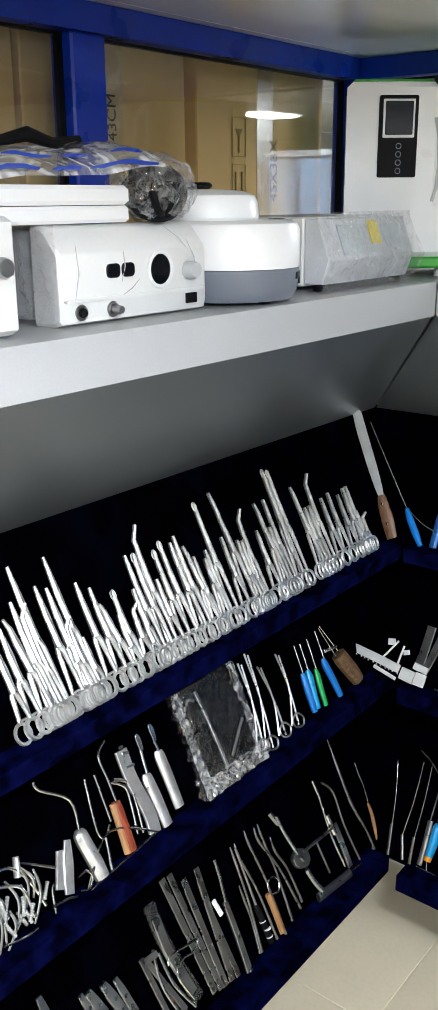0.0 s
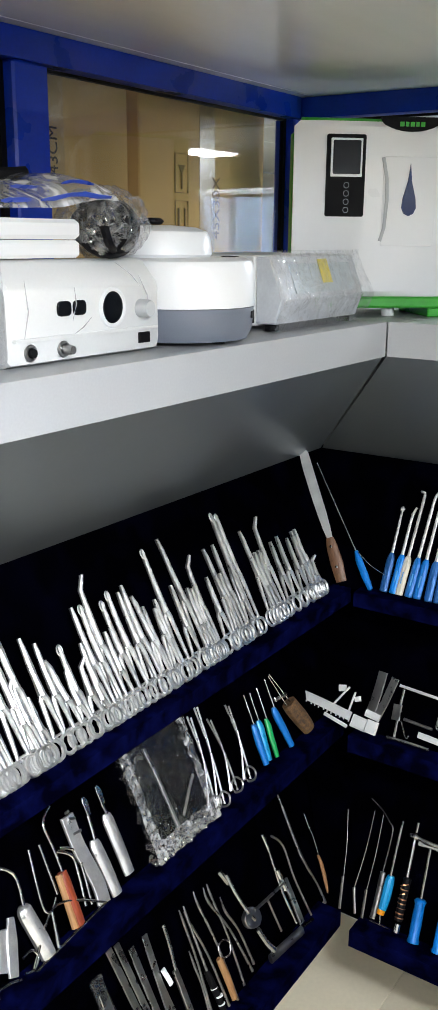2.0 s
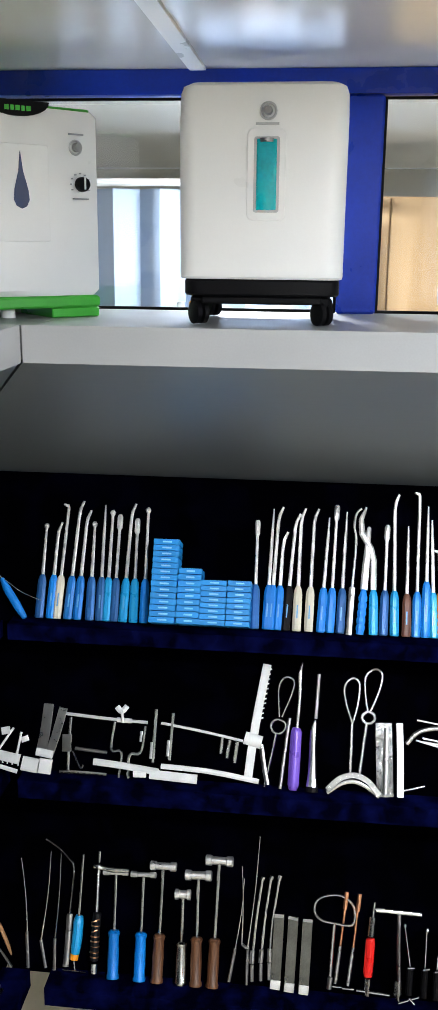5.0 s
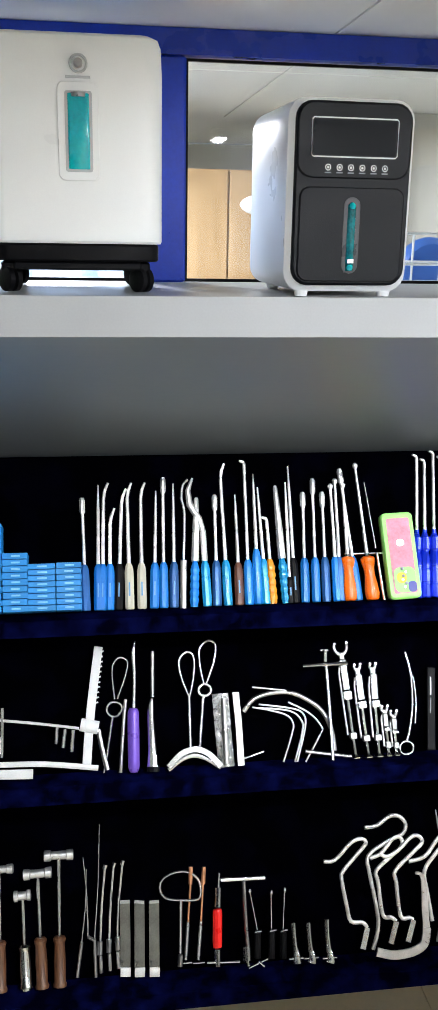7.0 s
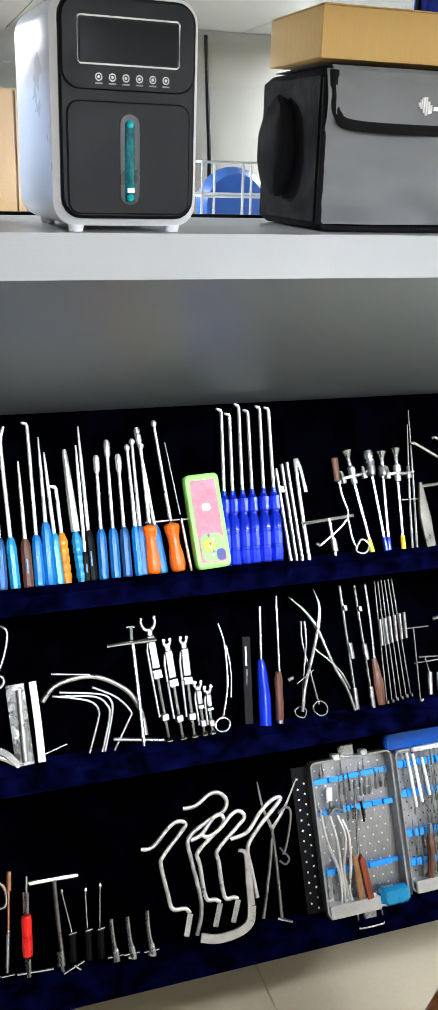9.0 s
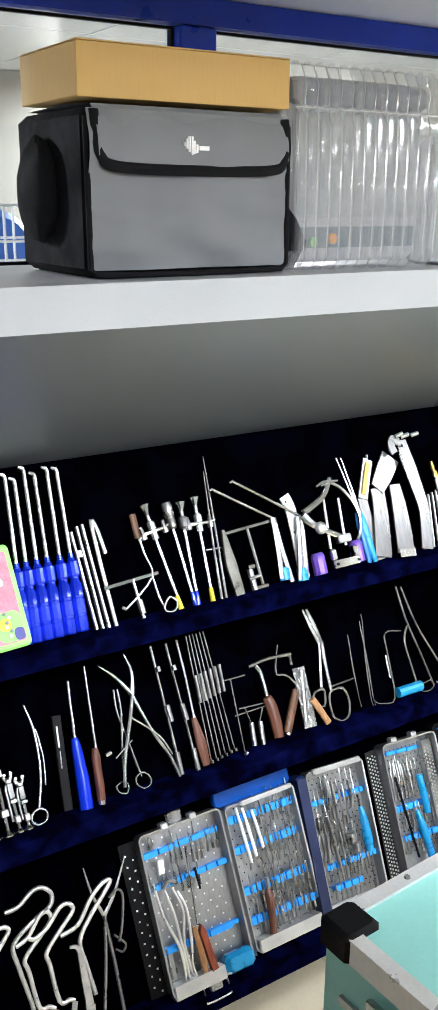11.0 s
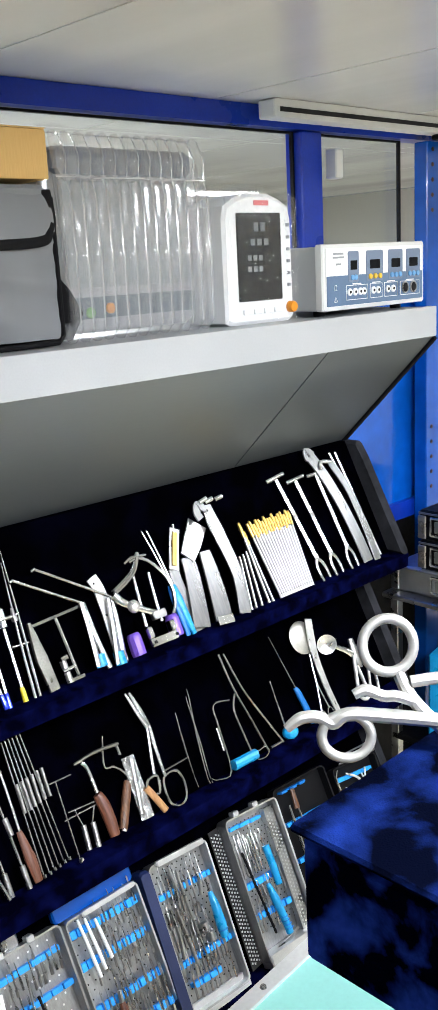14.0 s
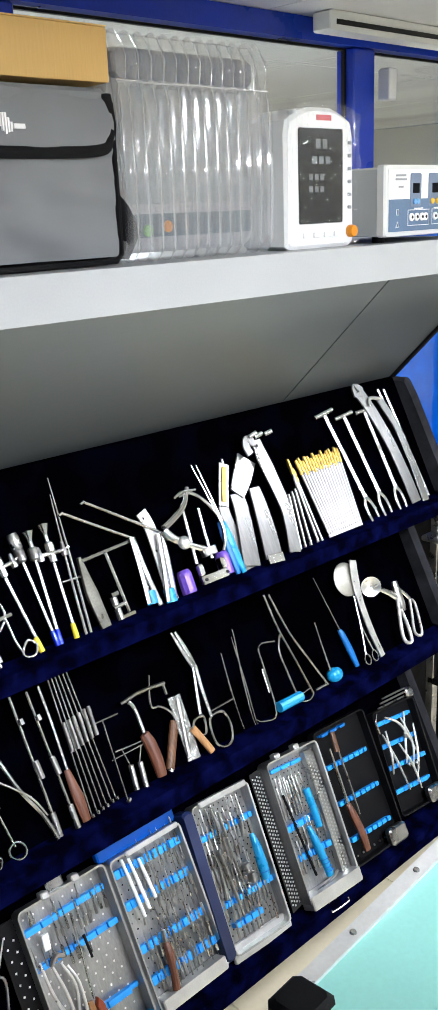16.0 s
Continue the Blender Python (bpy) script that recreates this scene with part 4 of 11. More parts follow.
def electrosurgical():
    o = root("electrosurgical_unit", onB(2.255, 0.04), "grey electrosurgical generator with digital displays and knobs", "medical device")
    part("case", G().box(-0.168, 0.168, 0.012, 0.26, 0.012, 0.135, 0.003), PALEGREY, o)
    part("bezel", shell(0.345, 0.011, 0.139, -0.006, 0.014, 0.006, 0.003), OFFWHITE, o)
    part("panel", face(-0.163, 0.163, 0.019, 0.131, -0.006, 0.003, 0.0015), WHITE, o)
    part("lower_panel", face(-0.162, 0.162, 0.02, 0.078, -0.0075, 0.002, 0.001), mat("slate blue panel", (0.10, 0.17, 0.28), 0.45), o, "slate blue lower panel")
    for x, w, c in ((-0.078, 0.034, 0), (-0.008, 0.056, 1), (0.064, 0.05, 0), (0.128, 0.05, 0)):
        m = part("module", face(x - w / 2, x + w / 2, 0.064, 0.124, -0.008, 0.004, 0.001), mat("blue-grey module", (0.14, 0.19, 0.28), 0.4), o)
        part("display", face(x - w * 0.3, x + w * 0.3, 0.088, 0.106, -0.009, 0.001, 0.001), SCREEN, m)
        for k in range(3 if w > 0.04 else 2):
            xx = x + (k - (1 if w > 0.04 else 0.5)) * w * 0.29
            part("key", knob(xx, 0.073, -0.009, 0.0055, 0.003, 12), mat("yellow key", (0.8, 0.5, 0.04), 0.4) if c else mat("pale blue key", (0.13, 0.34, 0.62), 0.4), m)
    for k, x in enumerate((-0.092, -0.075, -0.058, -0.046, -0.014, 0.002, 0.036, 0.054)):
        s = part("socket", knob(x, 0.045, -0.0085, 0.0075, 0.003, 14), WHITE, o)
        part("hole", knob(x, 0.045, -0.0115, 0.003, 0.0006, 10), DARK, s)
    for x in (0.098, 0.128):
        s = part("socket", G().ring((0, 0, 0), 0.011, 0.011, 0.002, 18, 6, m=pose(x, -0.009, 0.045, 90)), SATIN, o)
        part("plug_face", knob(x, 0.045, -0.0085, 0.0095, 0.0015), BLACK, s)
    def line(*pts):
        part("print", G().tube([(x, -0.009, z) for x, z in pts + pts[:1]], 0.0008, 4), WHITEINK, o)
    for x0, x1 in ((-0.103, -0.034), (-0.024, 0.016), (0.024, 0.07), (0.08, 0.15)):
        line((x0, 0.03), (x0, 0.058), (x1, 0.058), (x1, 0.03))
        part("caption", G().box((x0 + x1) / 2 - 0.014, (x0 + x1) / 2 + 0.014, -0.0095, -0.0085, 0.0595, 0.0615), WHITEINK, o)
    line((-0.139, 0.05), (-0.133, 0.05), (-0.133, 0.06), (-0.139, 0.06))
    line((-0.141, 0.028), (-0.131, 0.028), (-0.136, 0.037))
    q = G()
    for z, w in ((0.12, 0.03), (0.113, 0.034), (0.1, 0.014)):
        q.box(-0.125 - w / 2, -0.125 + w / 2, -0.0088, -0.0076, z - 0.0018, z + 0.0018)
    part("badge", q, GREYINK, o)
    for x in (-0.13, 0.13):
        for y in (0.04, 0.22):
            part("foot", G().lathe([(0.012, 0), (0.012, 0.0125)], 12, Matrix.Translation((x, y, 0))), BLACK, o)


def light_source():
    o = root("light_source", onA(-0.07, -0.745), "off-white endoscope light source wrapped in clear film", "medical device", "wrapped devices")
    part("case", G().box(-0.135, 0.135, 0.05, 0.3, 0.006, 0.116, 0.004), PALEGREY, o, "grey rear casing")
    p = [(0.0, 0.012), (0.002, 0.004), (0.016, 0.0), (0.0495, 0.0), (0.0495, 0.122), (0.034, 0.122), (0.024, 0.117), (0.002, 0.092), (0.0, 0.085)]
    part("front", G().prism([(a, b) for a, b in p], -0.141, 0.141, "x", 0.004), OFFWHITE, o, "moulded front panel")
    part("lip", G().box(-0.135, 0.135, -0.004, 0.003, 0.03, 0.034, 0.0015), OFFWHITE, o)
    r = part("lamp_port", G().ring((0, 0, 0), 0.023, 0.023, 0.003, 28, 8, m=pose(0.042, -0.001, 0.062, 90)), WHITE, o)
    part("lamp_glass", knob(0.042, 0.062, 0.0, 0.021, 0.002, 26), SCREEN, r, "black round lamp window")
    part("switch", face(-0.06, -0.036, 0.056, 0.074, 0.0, 0.006, 0.003), SCREEN, o)
    part("switch", face(-0.032, -0.009, 0.056, 0.074, 0.0, 0.006, 0.003), SCREEN, o)
    part("dial", knob(0.1, 0.058, 0.0, 0.012, 0.018), PALEGREY, o)
    for x in (-0.108, -0.052):
        s = part("socket", G().ring((0, 0, 0), 0.008, 0.008, 0.0025, 16, 6, m=pose(x, -0.002, 0.017, 90)), SATIN, o)
        part("plug", knob(x, 0.017, 0.0, 0.006, 0.008 if x < -0.1 else 0.018), SATIN if x > -0.1 else BLACK, s)
    part("mains_switch", face(0.095, 0.118, 0.012, 0.026, 0.0, 0.001, 0.003), BLACK, o)
    vs, fs = [], []
    for i in range(41):
        for k in range(21):
            y, z = -0.004 + 0.26 * i / 40, 0.002 + 0.122 * k / 20
            vs.append((-0.1475 - 0.006 * abs(noise.noise(Vector((y * 30, z * 22, 5)))) - 0.004 * abs(noise.noise(Vector((y * 80, z * 60, 9)))), y + 0.05 * max(0.0, z - 0.085), z))
    for i in range(40):
        for k in range(20):
            a = i * 21 + k
            fs.append((a, a + 1, a + 22, a + 21))
    part("film", G().add(vs, fs), SHINY, o, "clear wrinkled film", 14)
    for k, (x0, z0, x1, z1) in enumerate(((0.06, 0.118, 0.1, 0.085), (0.1, 0.1, 0.115, 0.05), (-0.03, 0.09, -0.034, 0.05), (-0.04, 0.03, 0.0, 0.052), (-0.11, 0.1, -0.118, 0.03))):
        part("film_crease", G().tube([(x0, -0.002 + 0.4 * max(0, z0 - 0.09), z0), ((x0 + x1) / 2 + 0.004, -0.003 + 0.4 * max(0, (z0 + z1) / 2 - 0.09), (z0 + z1) / 2), (x1, -0.002, z1)], [0.0003, 0.001, 0.0003], 6, 0.6), SEAM, o)
    b = root("instrument_case", onA(-0.095, -0.865) @ Matrix.Translation((0, 0, 0.1235)), "flat white plastic case lying on the light source", "box")
    part("lower_half", G().box(-0.135, 0.135, 0.0, 0.19, 0.0, 0.021, 0.004), WHITE, b)
    part("lid", G().box(-0.136, 0.136, -0.001, 0.191, 0.022, 0.046, 0.005), WHITE, b)
    o = root("cable_bundle", onA(-0.07, -0.665) @ Matrix.Translation((0.0, 0.045, 0.1235)), "coiled dark cables stuffed in a clear plastic bag", "cable")
    for k in range(9):
        part("cable", G().ring((0, 0, 0), 0.05 - 0.003 * k, 0.033 - 0.002 * k, 0.0062, 26, 6, m=pose(0.003 * (k % 3) - 0.003, 0.004 * k - 0.014, 0.036 + 0.002 * k, 62 + 14 * k, 9 * k - 20, 37 * k)), BLACK, o)
    part("bag", G().blob((0, 0, 0.043), (0.066, 0.055, 0.045), 0.22, 5, 72), SHINY, o, "crumpled clear bag", 12)
    o = root("plastic_bag", onA(-0.1, -0.83) @ Matrix.Translation((0, 0, 0.17)), "clear zip bag with blue stripes and a black cable", "bag")
    vs, fs = [], []
    for i in range(25):
        for k in range(11):
            x, y = -0.2 + 0.36 * i / 24, -0.02 + 0.17 * (k / 10) ** 1.5
            z = 0.001 + 0.04 * min(1.0, k / 5) ** 0.8 * (0.8 + 0.2 * math.sin(i * 0.7)) + 0.02 * (i / 24) + 0.008 * noise.noise(Vector((x * 11, y * 17, 4)))
            y += 0.012 * noise.noise(Vector((x * 18, z * 30, 2)))
            vs.append((x, y, z))
    for i in range(24):
        for k in range(10):
            a = i * 11 + k
            fs.append((a, a + 11, a + 12, a + 1))
    part("film", G().add(vs, fs), MILKY, o)
    for y, z, w, runs in ((-0.03, 0.006, 0.0042, ((0, 3), (3.5, 4.6), (5, 8))), (-0.024, 0.02, 0.003, ((0, 1.2), (1.8, 3.6), (4, 5), (6, 7.4)))):
        for a, b in runs:
            q = [a + (b - a) * k / 5 for k in range(6)]
            part("stripe", G().tube([(-0.2 + 0.33 * k / 8, y, z + 0.004 + 0.0205 * k / 8 + 0.007 * noise.noise(Vector((k * 0.7, y * 9, 4)))) for k in q], [0.4 * w, w, 0.8 * w, w, 0.9 * w, 0.5 * w], 6, 0.25, (0, 1, 1)), BAGBLUE, o, "blue printed stripe")
    part("cable", G().tube([(-0.09, 0.1, 0.045), (-0.06, 0.1, 0.06), (-0.02, 0.11, 0.054), (0.02, 0.1, 0.064), (0.07, 0.11, 0.055), (0.11, 0.1, 0.058), (0.13, 0.11, 0.045)], [0.006, 0.009, 0.007, 0.01, 0.008, 0.009, 0.004], 8), BLACKFAB, o)
    o = root("medical_device", onA(-0.05, -1.11), "off-white instrument case with rounded front", "medical device", "wrapped devices")
    part("case", G().box(-0.145, 0.145, 0.0, 0.3, 0.004, 0.135, 0.006), OFFWHITE, o)
    part("dial", knob(0.12, 0.08, 0.0, 0.012, 0.012), SATIN, o)


def centrifuge():
    o = root("centrifuge", onA(-0.117, -0.492), "small white benchtop centrifuge with a grey base", "centrifuge")
    part("base", G().lathe([(0.085, 0.004), (0.101, 0.006), (0.108, 0.02), (0.111, 0.052)], 44), CGREY, o, "grey plastic base")
    part("bowl", G().lathe([(0.1115, 0.053), (0.112, 0.06), (0.111, 0.108), (0.107, 0.117), (0.098, 0.121), (0.05, 0.122)], 44), WHITE, o)
    part("lid", G().lathe([(0.074, 0.121), (0.078, 0.125), (0.076, 0.147), (0.071, 0.157), (0.055, 0.163), (0.02, 0.166), (0.004, 0.166)], 36, Matrix.Translation((-0.015, 0.026, 0))), WHITE, o)
    part("finger_dent", G().lathe([(0.014, 0.0), (0.013, 0.001), (0.003, 0.0015)], 16, Matrix.Translation((0.062, -0.048, 0.1216))), DARK, o)
    part("hinge", G().box(-0.05, -0.02, 0.01, 0.06, 0.1665, 0.176, 0.004), BLACK, o)
    def sector(a0, a1, r0, r1):
        q = [radians(a0 + (a1 - a0) * i / 8) for i in range(9)]
        return [(r1 * math.cos(a), r1 * math.sin(a)) for a in q] + [(r0 * math.cos(a), r0 * math.sin(a)) for a in q[::-1]]
    p = part("notch", G().prism(sector(-72, -44, 0.104, 0.1118), 0.036, 0.046, "z"), DARK, o, "black recessed latch notch")
    part("latch", G().prism(sector(-54, -48, 0.104, 0.1122), 0.026, 0.0355, "z"), BLACK, p)
    for a in (30, 150, 270):
        part("foot", G().lathe([(0.01, 0), (0.01, 0.006)], 10, Matrix.Translation((0.07 * math.cos(radians(a)), 0.07 * math.sin(radians(a)), 0))), BLACK, o)


def wrapped_unit():
    o = root("medical_device", onA(-0.055, -0.145), "off-white boxed device with its front in clear film", "medical device", "wrapped devices")
    part("case", G().box(-0.155, 0.155, 0.05, 0.26, 0.008, 0.122, 0.003), OFFWHITE, o)
    part("front", G().prism([(0.026, 0.119), (0.0, 0.052), (0.014, 0.012), (0.0495, 0.012), (0.0495, 0.119)], -0.15, 0.15, "x", 0.002), mat("blue-white front", (0.64, 0.67, 0.70), 0.35), o)

    def slope(z, d):
        return 0.026 * (z - 0.052) / 0.067 - d
    def plate(x0, x1, z0, z1, d0, d1):
        return G().prism([(slope(z0, d1), z0), (slope(z0, d0), z0), (slope(z1, d0), z1), (slope(z1, d1), z1)], x0, x1, "x")
    part("panel", plate(-0.1, 0.12, 0.06, 0.108, 0.0005, 0.003), mat("pale blue panel", (0.56, 0.63, 0.66), 0.4), o)
    part("sticker", plate(0.0, 0.035, 0.075, 0.115, 0.0035, 0.0045), BRIGHTYEL, o, "yellow sticker")
    vs, fs = [], []
    for i in range(61):
        for k in range(27):
            x, z = -0.165 + 0.33 * i / 60, 0.002 + 0.128 * k / 26
            y = -0.011 + (slope(z, 0) if z > 0.052 else 0.35 * (0.052 - z)) + 0.007 * noise.noise(Vector((x * 22, z * 26, 2))) + 0.004 * noise.noise(Vector((x * 80, z * 60, 7)))
            vs.append((x, y, z))
    for i in range(60):
        for k in range(26):
            a = i * 27 + k
            fs.append((a, a + 27, a + 28, a + 1))
    part("film", G().add(vs, fs), SHINY, o, "clear wrinkled film", 18)
    for x in (-0.13, 0.13):
        for y in (0.03, 0.23):
            part("foot", G().lathe([(0.012, 0), (0.012, 0.009)], 12, Matrix.Translation((x, y, 0))), BLACK, o)

oxygen_maker_green(), oxygen_maker_white(), oxygen_maker_black(), carry_bag(), wrapped_screen(), vital_monitor(), electrosurgical()
light_source(), centrifuge(), wrapped_unit()


# ---- behind the glass ----
def carton(y0, y1, z0, z1, texts, label):
    o = root("carton", Matrix.Translation((XA - 0.09, (y0 + y1) / 2, z0)), label, "box", "cartons behind the glass")
    h = (y1 - y0) / 2
    part("case", G().box(-0.4, 0.0, -h, h, 0, z1 - z0, 0.003), CARD, o)
    part("tape", G().box(0.0003, 0.001, -0.03, 0.03, 0.05, z1 - z0 - 0.004), mat("carton tape", (0.5, 0.35, 0.17), 0.25), o)
    for text, y, z, s in texts:
        words(text, s, INK if y == 0 else PALEINK, o, pose(0.0015, y, z, 90, -90, 90))
    return o

structure("store_shelf", G().box(-1.2, XA - 0.05, -3.0, 0.6, 1.60, 1.64), WALLM, "shelf board behind the glass carrying cartons", "shelf")
carton(-1.35, -0.535, 1.6405, 2.2 - 0.05, [("39CM", 0.15, 0.25, 0.045)], "large brown cardboard carton behind the glass")
c = carton(-0.52, -0.088, 1.6405, 2.14, [("43CM", 0.0, 0.36, 0.034)], "brown cardboard carton with printed size")
c = carton(-0.053, 0.432, 1.6405, 2.14, [("45X38X", 0.036, 0.273, 0.04)], "brown cardboard carton with printed handling marks")
m = G()
for z in (0.205, 0.302):
    m.tube([(0.0015, -0.122, z), (0.0015, -0.075, z), (0.0015, -0.075, z + 0.08), (0.0015, -0.122, z + 0.08), (0.0015, -0.122, z)], 0.0013, 4)
for y in (-0.11, -0.087):
    m.tube([(0.0015, y, 0.215), (0.0015, y, 0.27)], 0.0025, 4)
m.tube([(0.0015, -0.0985, 0.31), (0.0015, -0.0985, 0.345)], 0.0025, 4)
m.lathe([(0.014, 0), (0.014, 0.001)], 3, pose(0.0012, -0.0985, 0.352, 0, 90, 0))
part("handling_marks", m, PALEINK, c)


def back_room():
    o = root("oak_cabinet", Matrix.Translation((0.95, 1.75, 0)), "pale oak cabinet in the room behind the glass", "cabinet")
    part("body", G().box(-0.42, 0.3, 0, 0.4, 0, 1.99, 0.004), CABW, o)
    for k in range(4):
        part("door", G().box(-0.415 + 0.18 * k, -0.24 + 0.18 * k, -0.018, -0.001, 0.1, 1.985, 0.003), CABW, o)
    o = root("white_lamp_head", Matrix.Translation((0.93, 1.3, 0)), "white rounded examination lamp head on a pole", "lamp")
    part("head", G().blob((0, 0, 1.87), (0.07, 0.06, 0.03), 0.05, 2), WHITE, o)
    part("pole", G().tube([(0.0, 0, 0.02), (0.0, 0, 1.85)], 0.012, 8), WHITE, o)
    part("base", G().lathe([(0.16, 0), (0.16, 0.02), (0.02, 0.03)], 20), WHITE, o)
    o = root("blue_fan", Matrix.Translation((1.32, 1.0, 0)), "round blue fan behind a white wire basket", "fan")
    part("disc", G().lathe([(0.088, 0), (0.092, 0.02), (0.075, 0.05), (0.02, 0.06)], 28, pose(0, 0, 1.70, 90)), mat("fan blue", (0.04, 0.14, 0.5), 0.4), o)
    part("stand", G().tube([(0, 0.03, 0.0), (0, 0.03, 1.65)], 0.02, 8), WHITE, o)
    o = root("wire_basket", Matrix.Translation((1.30, 0.72, 1.60)), "open basket of thin white wire", "basket")
    g = G()
    for z in (0.08, 0.13, 0.2):
        g.tube([(-0.14, 0, z), (0.14, 0, z), (0.14, 0.2, z), (-0.14, 0.2, z), (-0.14, 0, z)], 0.0028, 6)
    for k in range(4):
        x = -0.14 + 0.093 * k
        g.tube([(x, 0, 0.003), (x, 0, 0.2)], 0.003, 6)
        g.tube([(x, 0.2, 0.003), (x, 0.2, 0.2)], 0.003, 6)
    part("wires", g, WHITE, o)
    structure("ledge_back", G().box(0.6, 2.9, 0.48, 0.95, 1.56, 1.6), WALLM, "pale ledge behind the glass", "ledge")
    structure("ledge_back_2", G().box(-0.4, 0.6, 0.48, 0.9, 1.56, 1.6), WALLM, "pale ledge behind the glass", "ledge")
    o = root("pillar", Matrix.Translation((1.42, 1.6, 0)), "pale painted pillar with a hanging cable", "pillar")
    part("shaft", G().box(-0.3, 0.35, 0, 0.25, 0, CEIL - 0.001, 0.005), mat("beige pillar paint", (0.34, 0.32, 0.28), 0.6, 0, 0.08, 3), o)
    part("cable", G().tube([(0.015, -0.01, 2.15), (0.025, -0.012, 1.95), (0.035, -0.01, 1.8), (0.035, -0.01, 1.5)], 0.006, 6), BLACK, o)
    for k, (x, hgt, mm) in enumerate(((0.175, 0.07, AMBER), (0.205, 0.1, AMBER), (0.235, 0.085, OFFWHITE), (0.14, 0.05, AMBER))):
        b = root("bottle", Matrix.Translation((x, 0.66 + 0.02 * (k % 2), 1.6005)), "small amber bottle with white cap" if mm is AMBER else "small white bottle with cap", "bottle", "bottles behind the glass")
        part("body", G().lathe([(0.014, 0), (0.015, 0.003), (0.015, hgt), (0.007, hgt + 0.012), (0.007, hgt + 0.02)], 12), mm, b)
        part("cap", G().lathe([(0.009, hgt + 0.0205), (0.009, hgt + 0.034)], 10), WHITE, b)
    # Added folded sheet standing in for the streaky bluish view through this window.
    o = root("bluish_backdrop", Matrix.Translation((0.18, 1.55, 0)), "pale blue folded backdrop added behind the window", "curtain")
    vs, fs = [], []
    for i in range(41):
        x = -0.6 + 1.0 * i / 40
        y = 0.03 * math.sin(i * 1.1)
        vs += [(x, y, 0.02), (x, y, 2.0)]
    for i in range(40):
        fs.append((2 * i, 2 * i + 2, 2 * i + 3, 2 * i + 1))
    part("cloth", G().add(vs, fs), mat("pale blue backdrop", (0.24, 0.30, 0.40), 0.7, 0, 0.1, 10), o)
    part("rail", G().tube([(-0.62, 0, 2.02), (0.42, 0, 2.02)], 0.012, 8), WHITE, o)

back_room()


